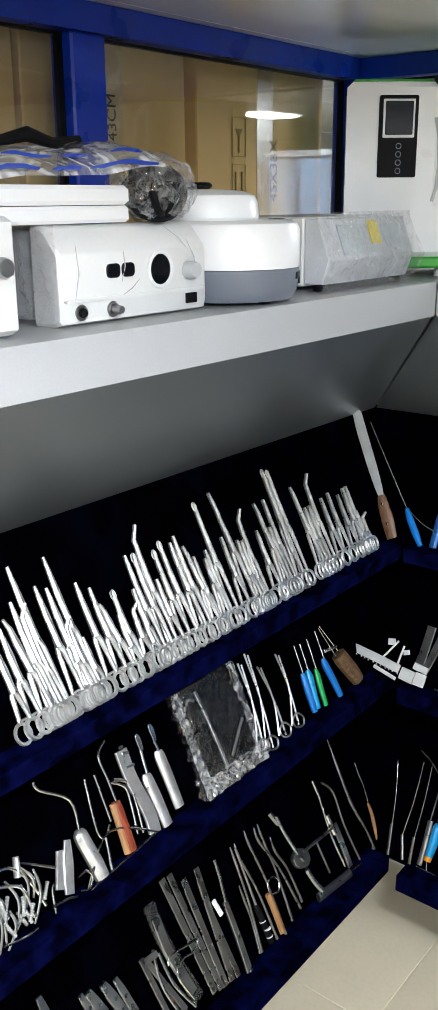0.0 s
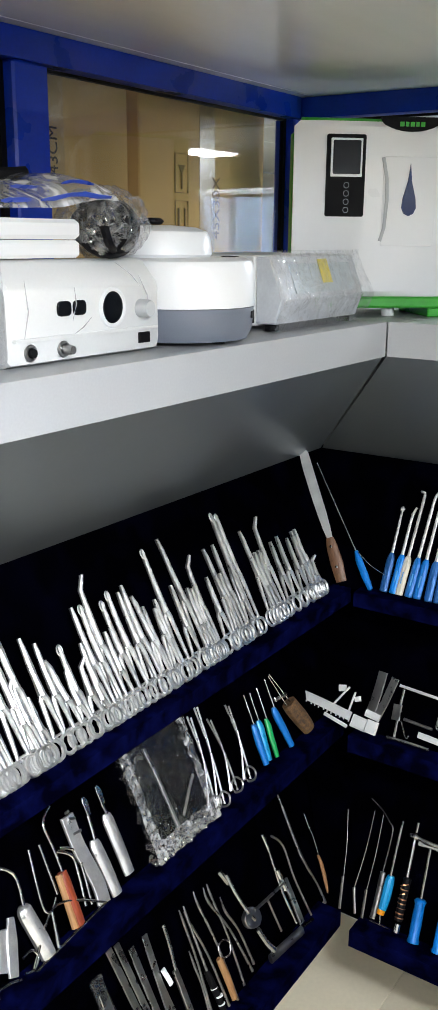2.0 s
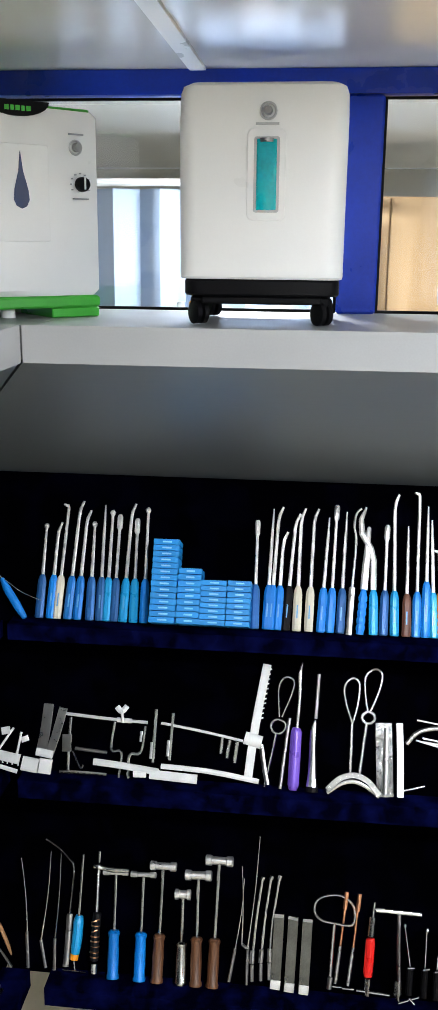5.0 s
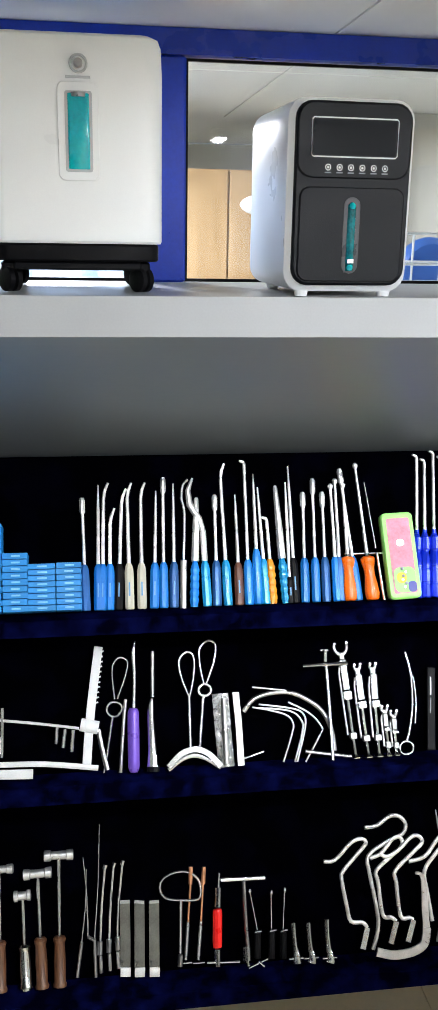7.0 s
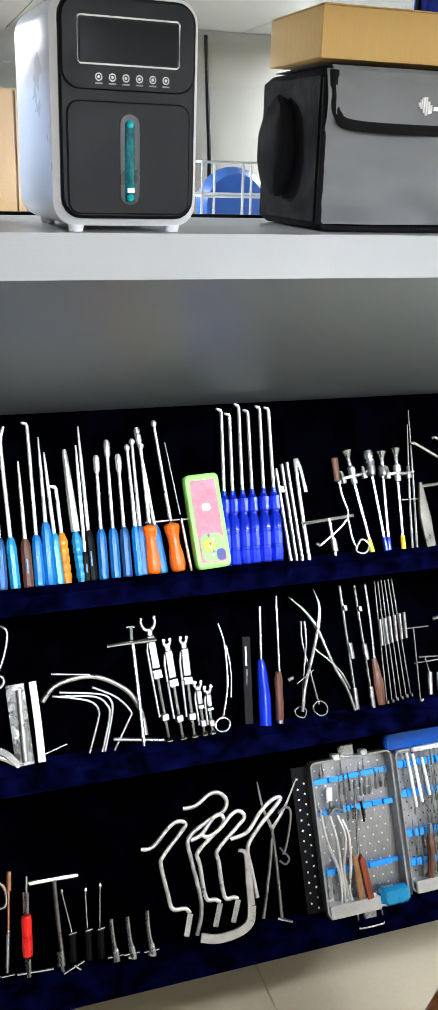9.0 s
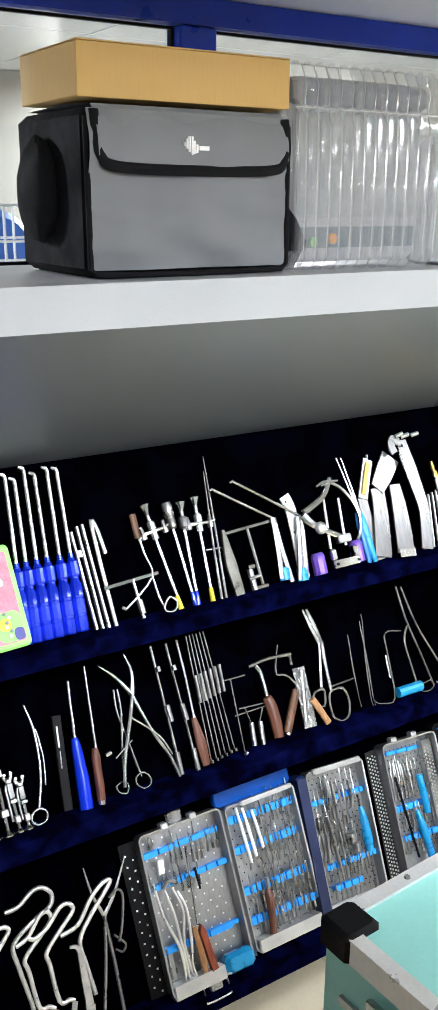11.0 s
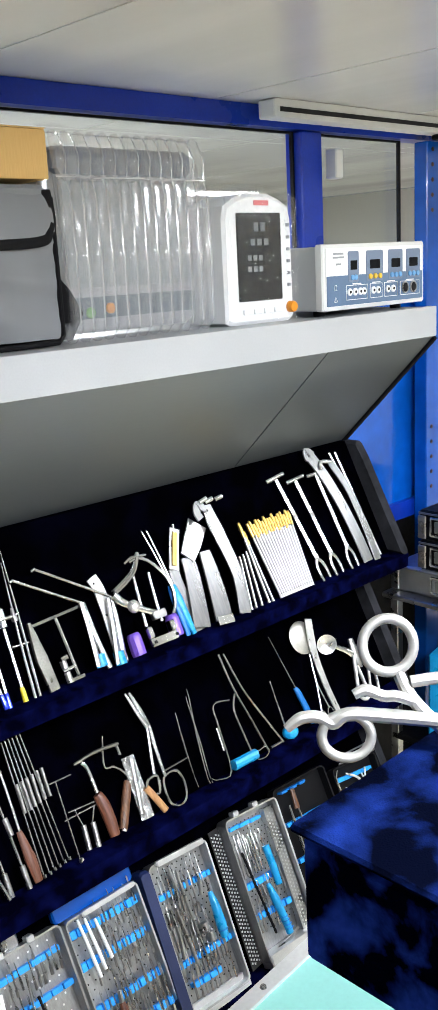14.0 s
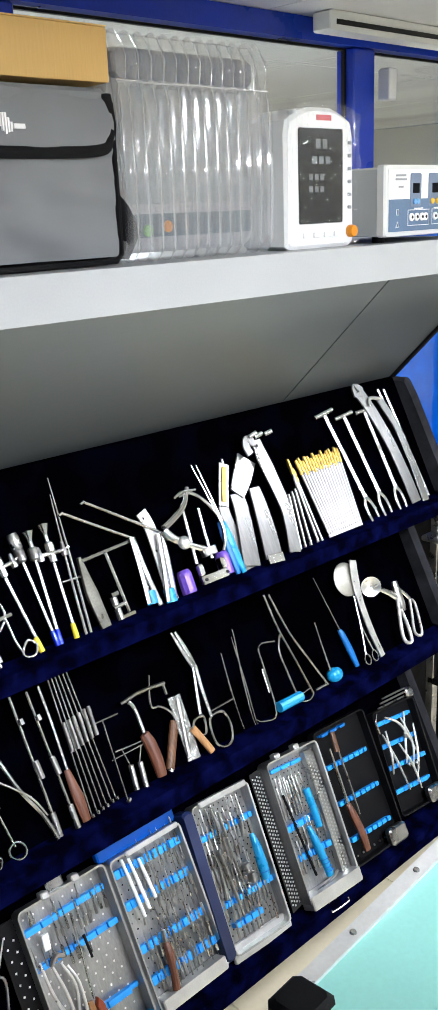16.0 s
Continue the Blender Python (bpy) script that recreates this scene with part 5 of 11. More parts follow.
# ---- beyond the end of the rack ----
def far_end():
    structure("wall_panel_blue", G().box(XE + 0.001, 4.6, YB + 0.002, YB + 0.03, 1.1, ZT - 0.01, 0.002), BLUEDOOR, "glossy blue film panel beside the rack", "panel")
    structure("wall_lower", G().box(XE + 0.001, 4.6, YB + 0.006, YB + 0.03, 0, 1.05), BLACK, "dark lower wall beside the rack", "wall")
    structure("trim_rail", G().box(XE + 0.001, 4.6, YB - 0.015, YB + 0.035, 1.05, 1.1, 0.004), BLUEPAINT, "blue painted lower rail", "trim")
    g = G().box(2.96, 3.05, YB - 0.06, YB - 0.016, 0.0, 2.11, 0.003)
    structure("trim_door_post", g, BLUEDOOR, "bright blue perforated door post", "trim")
    h = G()
    for k in range(5):
        h.lathe([(0.006, 0), (0.006, 0.001)], 10, pose(2.985, YB - 0.0602, 1.14 + 0.045 * k, 90))
        h.lathe([(0.006, 0), (0.006, 0.001)], 10, pose(2.985, YB - 0.0602, 1.93 + 0.04 * k, 90))
    structure("trim_post_holes", h, DARK, "dark holes in the blue post", "trim")
    structure("trim_door_head", G().box(3.051, 4.6, YB - 0.055, YB - 0.018, 2.05, 2.11, 0.003), BLUEDOOR, "bright blue door head", "trim")
    w = tagged(new("window_7"), "glass of the far door with blue film below", "window", "", "structure")
    w.location = (3.8, YB - 0.01, 1.1)
    part("pane", G().box(-0.74, 0.74, -0.002, 0.002, 0.6, 0.95), PANE, w).visible_shadow = False
    o = root("door_track", Matrix.Translation((2.3, YB - 0.1, CEIL)), "white sliding door track with end bracket under the ceiling", "rail")
    part("channel", G().box(0, 0.72, 0, 0.05, -0.04, -0.001, 0.003), OFFWHITE, o)
    part("slot", G().box(0.02, 0.7, -0.002, 0.0, -0.028, -0.018), DARK, o)
    part("bracket", G().box(0.66, 0.76, -0.03, 0.03, -0.055, -0.0415, 0.004), BLACK, o)
    part("hanger", G().tube([(0.72, -0.01, -0.05), (0.72, -0.01, -0.075)], 0.008, 8), SATIN, o)
    part("clip", G().box(0.27, 0.3, 0.045, 0.08, -0.16, -0.09, 0.003), OFFWHITE, o)
    # low steel cabinet with latched instrument boxes
    o = root("steel_trolley", Matrix.Translation((2.70, 0.0, 0)), "grey steel trolley carrying latched instrument boxes", "trolley")
    part("top", G().box(-0.02, 0.8, -0.2, 0.34, 0.885, 0.9, 0.003), SATIN, o)
    for x in (0.0, 0.76):
        for y in (-0.18, 0.3):
            part("leg", G().box(x, x + 0.025, y, y + 0.025, 0, 0.8845, 0.002), SATIN, o)
    part("shelf", G().box(0.0, 0.785, -0.17, 0.32, 0.45, 0.47, 0.002), BLACK, o)
    for k, (y1, z0, z1, mm, lab) in enumerate(((0.331, 0.9005, 0.977, ALU, "silver flat instrument box with chrome latch"), (0.243, 0.9775, 1.061, BLACK, "black flat instrument box with chrome latch"), (0.243, 1.0615, 1.145, BLACK, "black flat instrument box with chrome latch"))):
        b = root("instrument_box", Matrix.Translation((2.72, y1, z0)), lab, "box", "stacked instrument boxes")
        t = z1 - z0
        part("case", G().box(0, 0.42, -0.44, 0, 0, t, 0.004), mm, b)
        part("lid_rim", G().box(-0.002, 0.422, -0.442, 0.002, t * 0.86, t * 0.93, 0.001), SATIN, b)
        part("corner", G().box(-0.004, 0.03, -0.022, 0.003, 0.004, t * 0.82, 0.002), SATIN, b, "steel corner strip")
        for y in (-0.24, -0.04) if k else (-0.34, -0.13):
            l = part("latch_frame", G().tube([(-0.005, y, t * 0.2), (-0.005, y - 0.11, t * 0.2), (-0.005, y - 0.11, t * 0.78), (-0.005, y, t * 0.78), (-0.005, y, t * 0.2)], 0.004, 6), STEEL, b, "chrome latch frame")
            part("latch", G().box(-0.006, -0.0005, y - 0.1, y - 0.01, t * 0.3, t * 0.68, 0.002), DULL, l)
            part("rivet", G().lathe([(0.004, 0), (0.003, 0.003)], 10, pose(-0.0005, y - 0.03, t * 0.12, 0, -90)), STEEL, b)
    b = root("blue_folder", pose(2.75, -0.12, 0.47, 0, 0, 10), "bright blue plastic case standing on the lower shelf", "box")
    part("shell", G().box(-0.05, 0.25, 0.1, 0.3, 0.001, 0.3, 0.006), CYANH, b)

far_end()


# ---- foreground table, case and velvet stand ----
def foreground():
    o = root("round_table", Matrix.Translation((1.32, -0.98, 0)), "round orange varnished wooden table", "table")
    part("tabletop", G().lathe([(0.43, 0.862), (0.45, 0.868), (0.455, 0.88), (0.45, 0.893), (0.44, 0.898)], 64), TABLEW, o)
    part("column", G().lathe([(0.05, 0.03), (0.045, 0.2), (0.04, 0.6), (0.06, 0.8615)], 24), TABLEW, o)
    part("foot", G().lathe([(0.26, 0.0), (0.26, 0.02), (0.06, 0.0295)], 40), BLACK, o)
    c = root("flight_case", pose(1.09, -0.585, 0.8985, 0, 0, 4), "mint aluminium-edged carrying case with black corners", "case")
    L, D, H = 0.5, 0.36, 0.185
    part("body", G().box(0.004, L - 0.004, -D + 0.004, -0.004, 0.004, H - 0.004), MINT, c, "mint laminate panels")
    for z in (0.0, H - 0.03):
        f = G()
        f.box(0, L, -0.018, 0, z, z + 0.03, 0.003), f.box(0, L, -D, -D + 0.018, z, z + 0.03, 0.003)
        f.box(0, 0.018, -D + 0.018, -0.018, z, z + 0.03, 0.003), f.box(L - 0.018, L, -D + 0.018, -0.018, z, z + 0.03, 0.003)
        part("edge_frame", f, mat("white lacquered aluminium", (0.7, 0.71, 0.72), 0.3, 0.4), c, "pale aluminium edging")
    f = G()
    f.box(-0.001, 0.006, -D + 0.03, -0.03, 0.095, 0.105, 0.001)
    part("seam", f, ALU, c)
    for x in (0.0, L):
        for y in (0.0, -D):
            for z in (0.0, H):
                sx, sy, sz = (1 if x == 0 else -1), (-1 if y == 0 else 1), (1 if z == 0 else -1)
                g = G().box(min(x - sx * 0.004, x + sx * 0.045), max(x - sx * 0.004, x + sx * 0.045), min(y - sy * 0.004, y + sy * 0.045), max(y - sy * 0.004, y + sy * 0.045), max(0.0, min(z - sz * 0.004, z + sz * 0.035)), max(z - sz * 0.004, z + sz * 0.035), 0.006)
                part("corner_cap", g, BLACK, c, "black plastic corner")
    for y in (-0.1, -0.26):
        l = part("latch", G().box(-0.008, 0.0, y - 0.025, y + 0.025, 0.07, 0.14, 0.002), STEEL, c, "chrome latch")
        part("tongue", G().box(-0.012, -0.0085, y - 0.012, y + 0.012, 0.085, 0.13, 0.001), STEEL, l)
    for k in range(3):
        part("rivet", G().lathe([(0.004, 0), (0.003, 0.002)], 10, Matrix.Translation((0.12 + 0.12 * k, -0.009, H))), STEEL, c)
    v = root("velvet_stand", Matrix.Translation((0.891, -0.93, 0)), "display stand with a crushed royal-blue velvet ledge", "display stand")
    g = G()
    out = rrect(0.0, 0.62, -0.26, 0.0, 0.006, 3)
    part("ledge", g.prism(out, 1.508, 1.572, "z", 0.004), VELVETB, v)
    # Added sheet: the dim look of the top is put into its colour.
    part("dark_top_sheet", G().box(-0.003, 0.623, -0.263, 0.003, 1.5725, 1.5765, 0.0015), VELVETDARK, v, "top sheet in a darkened copy of the ledge velvet")
    part("post", G().box(0.66, 0.7, -0.2, -0.06, 0.02, 1.56, 0.004), VELVETB, v)
    part("bracket", G().box(0.6, 0.66, -0.18, -0.08, 1.46, 1.507, 0.003), VELVETB, v)
    part("foot", G().box(0.5, 0.9, -0.35, 0.1, 0.0, 0.0195, 0.004), BLACK, v)

foreground()


# ---- instruments on the tiers ----
def at(key, u, v=0.0, lean=0.0, off=0.009):
    """A place on a tier: u metres along it, v up its back, leaning by degrees to the left."""
    return tier(key) @ pose(u, v, off, 0, 0, lean)


def chisel(key, u, lean, L, hand, w, material, tip, label, name="bone_chisel", group="handled chisels and curettes"):
    o = root(name, at(key, u, 0.002, lean), label, "surgical chisel", group)
    g = G()
    n = [(0.0, 0.85), (0.02, 0.98), (0.25, 1.0), (0.82, 0.97), (0.93, 0.8), (1.0, 0.5)]
    if tip >= 20:  # ribbed grip
        n = [(0, 0.8)] + [(0.06 + 0.055 * k, 1.0 if k % 3 else 0.82) for k in range(16)] + [(1, 0.5)]
    seg, flat = 8, 0.75
    if tip >= 40:  # waisted moulded grip
        n, seg, flat = [(0, 0.72), (0.03, 0.95), (0.15, 1.08), (0.35, 1.0), (0.55, 0.78), (0.72, 0.8), (0.86, 1.05), (0.93, 1.1), (0.97, 0.95), (1, 0.5)], 14, 0.85
    elif tip >= 30:  # six-sided grip with a waist and a capped top
        n, seg, flat = [(0, 0.82), (0.02, 1.0), (0.2, 1.02), (0.21, 0.94), (0.24, 0.94), (0.25, 1.02), (0.44, 1.0), (0.45, 0.93), (0.48, 0.93), (0.49, 1.0), (0.64, 0.96), (0.69, 0.7), (0.73, 0.7), (0.76, 0.93), (0.94, 0.93), (0.96, 0.62), (1.0, 0.55)], 10, 1.0
    g.tube([(0, hand * a, 0) for a, b in n], [w * b for a, b in n], seg, flat, (0, 0, 1))
    h = part("handle", g, material, o, "", 25)
    if tip < 20:
        part("engraving", G().box(-w * 0.14, w * 0.14, hand * 0.28, hand * 0.58, w * 0.69, w * 0.71 + 0.0004), ENGRAVE if tip % 2 else material, h)
    t, S = tip % 10, L - hand
    r = 0.003
    if t == 0:
        p, rr = [(0, hand, 0), (0, L - 0.012, 0), (0, L - 0.008, 0), (0, L - 0.004, 0), (0, L, 0)], [r * 1.25, r * 0.9, r * 1.7, r * 1.9, r * 0.9]
    elif t == 1:
        p, rr = [(0, hand, 0), (0, L - 0.03, 0), (0.002, L - 0.015, 0.002), (0.008, L, 0.005)], [r * 1.25, r * 1.1, r * 1.1, r * 0.8]
    elif t == 2:
        p, rr = [(0, hand, 0), (0, L - 0.032, 0), (0, L - 0.026, 0), (0, L - 0.005, 0), (0, L, 0)], [r * 1.1, r, r * 1.9, r * 1.9, r * 1.2]
    elif t == 3:
        p, rr = [(0, hand, 0), (0, L * 0.8, 0), (0, L, 0)], [r * 1.2, r, r * 0.5]
    elif t == 4:
        p, rr = [(0, hand, 0), (0, hand + S * 0.35, 0), (-0.006, hand + S * 0.5, 0), (-0.022, hand + S * 0.68, 0), (-0.024, hand + S * 0.85, 0), (-0.014, L, 0)], [r * 2, r * 2, r * 2.2, r * 2.2, r * 1.8, r * 0.8]
    elif t == 5:
        p, rr = [(0, hand, 0), (0, L - 0.004, 0), (-0.002, L, 0), (-0.01, L + 0.002, 0.003)], [r * 1.1, r * 1.1, r * 1.2, r * 0.7]
    else:
        p, rr = [(0, hand, 0), (0, hand + S * 0.4, 0), (0, L - 0.004, 0), (0, L, 0)], [r * 2.6, r * 2.4, r * 1.5, r]
    part("shaft", G().tube(p, rr, 8), FORCEPSM, o, "bright steel shaft")
    return o


def forceps(key, u, lean, L, style, label="bright steel ring-handled haemostatic forceps", name="forceps", group="ring-handled forceps", material=None):
    """Two crossing arms with finger rings, a box joint and jaws of one of several shapes."""
    o = root(name, at(key, u, 0.0, lean, 0.006), label, "forceps", group)
    R = 0.0128
    piv = L * (0.52 if style % 5 != 4 else 0.66)
    for s in (-1, 1):
        g = G()
        z = 0.0025 * s
        g.ring((s * R * 0.72, R * 1.2, z), R, R * 1.15, 0.0030, 18, 6)
        pts = [(s * R * 0.66, R * 2.3, z), (s * R * 0.56, R * 2.3 + 0.15 * (piv - 2 * R), z), (s * 0.0035, piv * 0.92, z), (-s * 0.0005, piv, z)]
        g.tube(pts, [0.0032, 0.0038, 0.0048, 0.0062], 6, 0.7)
        j = L - piv
        k = {0: [(0, 0), (0, 0)], 1: [(0.002, 0.0), (0.012, 0.006)], 2: [(0, 0), (0, 0)], 3: [(-0.004, 0), (-0.014, 0.004)], 4: [(0, 0), (0, 0)]}[style % 5]
        g.tube([(-s * 0.001, piv, z), (-s * 0.0026 + k[0][0], piv + j * 0.5, z), (-s * 0.0018 + k[0][0] * 1.5, piv + j * 0.8, z), (-s * 0.0012 + k[1][0], L, z + k[1][1])], [0.0062, 0.0054, 0.0046, 0.0028], 6, 0.7)
        if style % 5 == 2:
            g.ring((-s * 0.003, L - 0.006, z), 0.0045, 0.008, 0.0014, 14, 5)
        part("arm", g, material or FORCEPSM, o)
    part("joint_screw", G().lathe([(0.0032, -0.004), (0.0032, 0.0055), (0.002, 0.0062)], 10, Matrix.Translation((0, piv, 0))), SATIN, o)
    part("ratchet", G().box(-R * 0.68, R * 0.68, R * 2.5, R * 2.5 + 0.003, -0.003, 0.003), FORCEPSM, o)
    return o


def hammer(key, u, lean, L, hand, material, head, label):
    o = root("surgical_mallet", at(key, u, 0.0, lean, 0.012), label, "mallet", "surgical mallets")
    n = [(0, 1.1), (0.05, 1.15), (0.1, 0.95), (0.5, 1.0), (0.85, 0.9), (0.95, 1.1), (1, 0.8)]
    part("handle", G().tube([(0, hand * a, 0) for a, b in n], [0.0122 * b for a, b in n], 12), material, o)
    part("shaft", G().tube([(0, hand, 0), (0, L - 0.008, 0)], [0.0032, 0.0036], 8), STEEL, o)
    w, r = head[0] * 1.08, head[1] * 1.3
    prof = [(r * 0.7, -w), (r, -w * 0.94), (r, -w * 0.55), (r * 0.78, -w * 0.5), (r * 0.78, w * 0.5), (r, w * 0.55), (r, w * 0.94), (r * 0.7, w)]
    part("head", G().lathe(prof, 16, pose(0, L - r * 0.9, 0, 0, 90, 0)), FORCEPSM, o)
    return o


ROUNDED = ("pouch", "sleeve", "paddle", "wing_screw", "brush")


def bars(name, key, u, v, label, category, strokes, off=0.01, group=""):
    """A thing made of bent bars and plates on a tier: (part, material, radius, flat, points along and up)."""
    o = root(name, at(key, u, v, 0, off), label, category, group)
    for k, (pn, material, r, flat, pts) in enumerate(strokes):
        z = 0.0025 * (k % 3)
        pts, r = smooth(pts, r)
        big = max(r) if isinstance(r, list) else r
        run = [(x, y, z) for x, y in pts]
        part(pn, G().strip(run, r, flat) if flat <= 0.4 and pn not in ROUNDED else G().tube(run, r, 10 if big > 0.004 else 8, flat, (0, 0, 1)), material, o, "", 25 if flat <= 0.4 else 35)
    return o


def rod(key, u, lean, L, r, material, label, name="steel_rod", group="steel rods", tip=None, v=0.0):
    o = root(name, at(key, u, v, lean), label, "rod", group)
    part("shaft", G().tube([(0, 0, 0), (0, L * 0.02, 0), (0, L * 0.9, 0), (0, L, 0)], [r * 1.2, r, r, r * 0.7], 8), material, o)
    if tip:
        part("tip", G().lathe([(r * 1.1, L * 0.82), (r * 1.3, L * 0.83), (r * 1.3, L * 0.87), (r * 1.05, L * 0.88), (r * 1.05, L * 0.9), (r * 1.45, L * 0.91), (r * 1.45, L * 0.955), (r * 1.1, L * 0.965), (r * 1.25, L * 0.98), (r * 0.8, L * 1.01)], 8, pose(0, 0, 0, -90, 0, 0)), tip, o)
    return o

CYANBOX = mat("cyan card box", (0.006, 0.21, 0.56), 0.45, 0, 0.08, 30, spread=0.12)
PALECYAN = mat("pale print on cyan", (0.25, 0.55, 0.8), 0.5)
CHISEL_LABEL = {BLUEH: "steel bone chisel with anodised blue handle", CYANH: "steel curette with bright cyan handle", STEELBLUE: "steel curette with dark steel-blue handle",
                CREAMH: "steel gouge with a cream flat handle", BLACK: "slim steel probe with a black handle", YELLOW: "bent steel elevator with an amber handle", REDW: "steel gouge with brown wooden handle"}

CHISELS_CORNER = [
    (-0.02155, 0.516, 0.1876, 0.085, STEELBLUE, 0),
    (0.0001879, -0.3393, 0.1898, 0.085, BLUEH, 1),
    (0.01316, -1.307, 0.2244, 0.085, CREAMH, 5),
    (0.03466, -1.704, 0.2346, 0.085, BLUEH, 1),
    (0.05324, -1.094, 0.2162, 0.085, BLUEH, 1),
    (0.07824, 1.457, 0.1949, 0.085, STEELBLUE, 0),
    (0.09788, 1.475, 0.2288, 0.085, STEELBLUE, 3),
    (0.111, 0.8251, 0.2191, 0.085, CYANH, 0),
    (0.1253, 0.5194, 0.2108, 0.085, STEELBLUE, 2),
    (0.1435, -0.6351, 0.2329, 0.085, CYANH, 1),
    (0.1642, 1.586, 0.2039, 0.085, CYANH, 2),
    (0.1846, 1.61, 0.2269, 0.085, BLUEH, 0),
]
for u, a, L, h, m, t in CHISELS_CORNER:
    chisel('B1', u, a, L, h, 0.009, m, t, CHISEL_LABEL.get(m, 'steel bone chisel'))

CHISELS_MIDDLE = [
    (0.3983, 0.9501, 0.2106, 0.085, STEELBLUE, 2),
    (0.4205, -1.154, 0.2342, 0.085, BLUEH, 3),
    (0.4275, -2.066, 0.238, 0.085, BLUEH, 1),
    (0.4415, -1.575, 0.1892, 0.085, BLUEH, 1),
    (0.4568, -3.188, 0.2264, 0.085, BLACK, 1),
    (0.4779, -0.3355, 0.2366, 0.085, CREAMH, 1),
    (0.5003, -1.054, 0.2369, 0.085, CREAMH, 1),
    (0.5228, -2.697, 0.2213, 0.085, BLUEH, 3),
    (0.5405, -1.61, 0.2464, 0.085, BLUEH, 2),
    (0.5596, -1.696, 0.2343, 0.085, STEELBLUE, 3),
    (0.5967, -3.538, 0.2066, 0.085, BLUEH, 26),
    (0.6219, 1.087, 0.2445, 0.085, CYANH, 4),
    (0.6401, -1.107, 0.211, 0.085, STEELBLUE, 2),
    (0.6607, 0.7835, 0.2705, 0.085, CYANH, 1),
]
for u, a, L, h, m, t in CHISELS_MIDDLE:
    chisel('B1', u, a, L, h, 0.009, m, t, CHISEL_LABEL.get(m, 'steel bone chisel'))

CHISELS_RIGHT = [
    (0.6825, -0.3364, 0.2105, 0.08, REDW, 3),
    (0.7007, -0.7907, 0.2738, 0.085, BLUEH, 5),
    (0.7179, -0.6711, 0.2502, 0.105, BLUEH, 3),
    (0.7338, 1.452, 0.2242, 0.085, CYANH, 13),
    (0.7462, 1.398, 0.1631, 0.085, YELLOW, 25),
    (0.7708, 2.169, 0.2263, 0.085, CYANH, 26),
    (0.7892, -0.1136, 0.2644, 0.085, BLACK, 3),
    (0.7794, -0.8256, 0.2324, 0.05, BLACK, 3),
    (0.8079, -2.095, 0.2127, 0.085, BLUEH, 2),
    (0.8289, -1.786, 0.2384, 0.085, BLUEH, 2),
    (0.8489, -1.297, 0.2121, 0.085, STEELBLUE, 2),
    (0.8702, -0.3163, 0.2278, 0.085, BLUEH, 0),
    (0.8776, -0.8292, 0.238, 0.085, STEELBLUE, 0),
    (0.9115, 4.473, 0.2578, 0.085, BLUEH, 2),
]
for u, a, L, h, m, t in CHISELS_RIGHT:
    chisel('B1', u, a, L, h, 0.009, m, t, CHISEL_LABEL.get(m, 'steel bone chisel'))

DRIVERS = [
    (1.026, -5.029, 0.2806),
    (1.043, -4.716, 0.2712),
    (1.062, -4.506, 0.2876),
    (1.081, -4.136, 0.2757),
    (1.102, -4.546, 0.2819),
    (1.124, -3.535, 0.2784),
]
for u, a, L in DRIVERS:
    o = chisel("B1", u, a, L, 0.125, 0.0112, ROYAL, 35, "hooked steel probe with glossy royal-blue ribbed handle", "hook_probe", "royal-blue hook probes")
    part("collar", G().tube([(0, 0.1255, 0), (0, 0.133, 0)], 0.0048, 8), ROYAL, o)

AWLS = [
    (0.8953, -0.1624, 0.2296),
    (0.9394, 3.441, 0.2684),
]
for u, a, L in AWLS:
    o = chisel("B1", u, a, L, 0.085, 0.0132, ORANGE, 40, "steel awl with a waisted orange plastic handle", "bone_awl", "orange awls")
    part("ferrule", G().tube([(0, 0.0855, 0), (0, 0.092, 0)], [0.005, 0.003], 8), STEEL, o)

STACKS = [
    (0.2261, 0.05046, 0.01142, 14),
    (0.2745, 0.04496, 0.01176, 9),
    (0.3209, 0.04948, 0.01066, 8),
    (0.3686, 0.04534, 0.01078, 8),
]
for u, w, h, n in STACKS:
    for k in range(n):
        o = root("small_box", at("B1", u + 0.0006 * math.sin(3 * k + u * 50), 0.0015 + h * k, 0, 0.004), "small flat cyan cardboard box in a stack", "box", "stacked cyan boxes")
        part("sleeve", G().box(-w / 2 + 0.0004, w / 2 - 0.0004, 0.0002, h - 0.0008, 0, 0.05, 0.0006), CYANBOX, o)
        part("label", G().box(-w * 0.15, w * 0.2, h * 0.35, h * 0.6, 0.0502, 0.0506), PALECYAN, o)

GOLD_RODS = [(2.007 + 0.0068 * i, math.degrees(math.atan2(0.017 - 0.0019 * i, 0.18)), 0.17 + 0.005 * math.sin(2.3 * i)) for i in range(16)]
for u, a, L in GOLD_RODS:
    rod("B1", u, a, L, 0.0029, SATIN, "slim steel drill with a gold-plated tip", "drill_bit", "gold-tipped drills", GOLD)

SMALL_RODS = [
    (1.889, -12.96, 0.09677),
    (1.902, -11.45, 0.1162),
    (1.916, -11.08, 0.1126),
    (1.93, -9.578, 0.1146),
    (1.947, -6.398, 0.1171),
    (1.969, -0.01397, 0.1764),
    (1.981, 2.726, 0.1561),
]
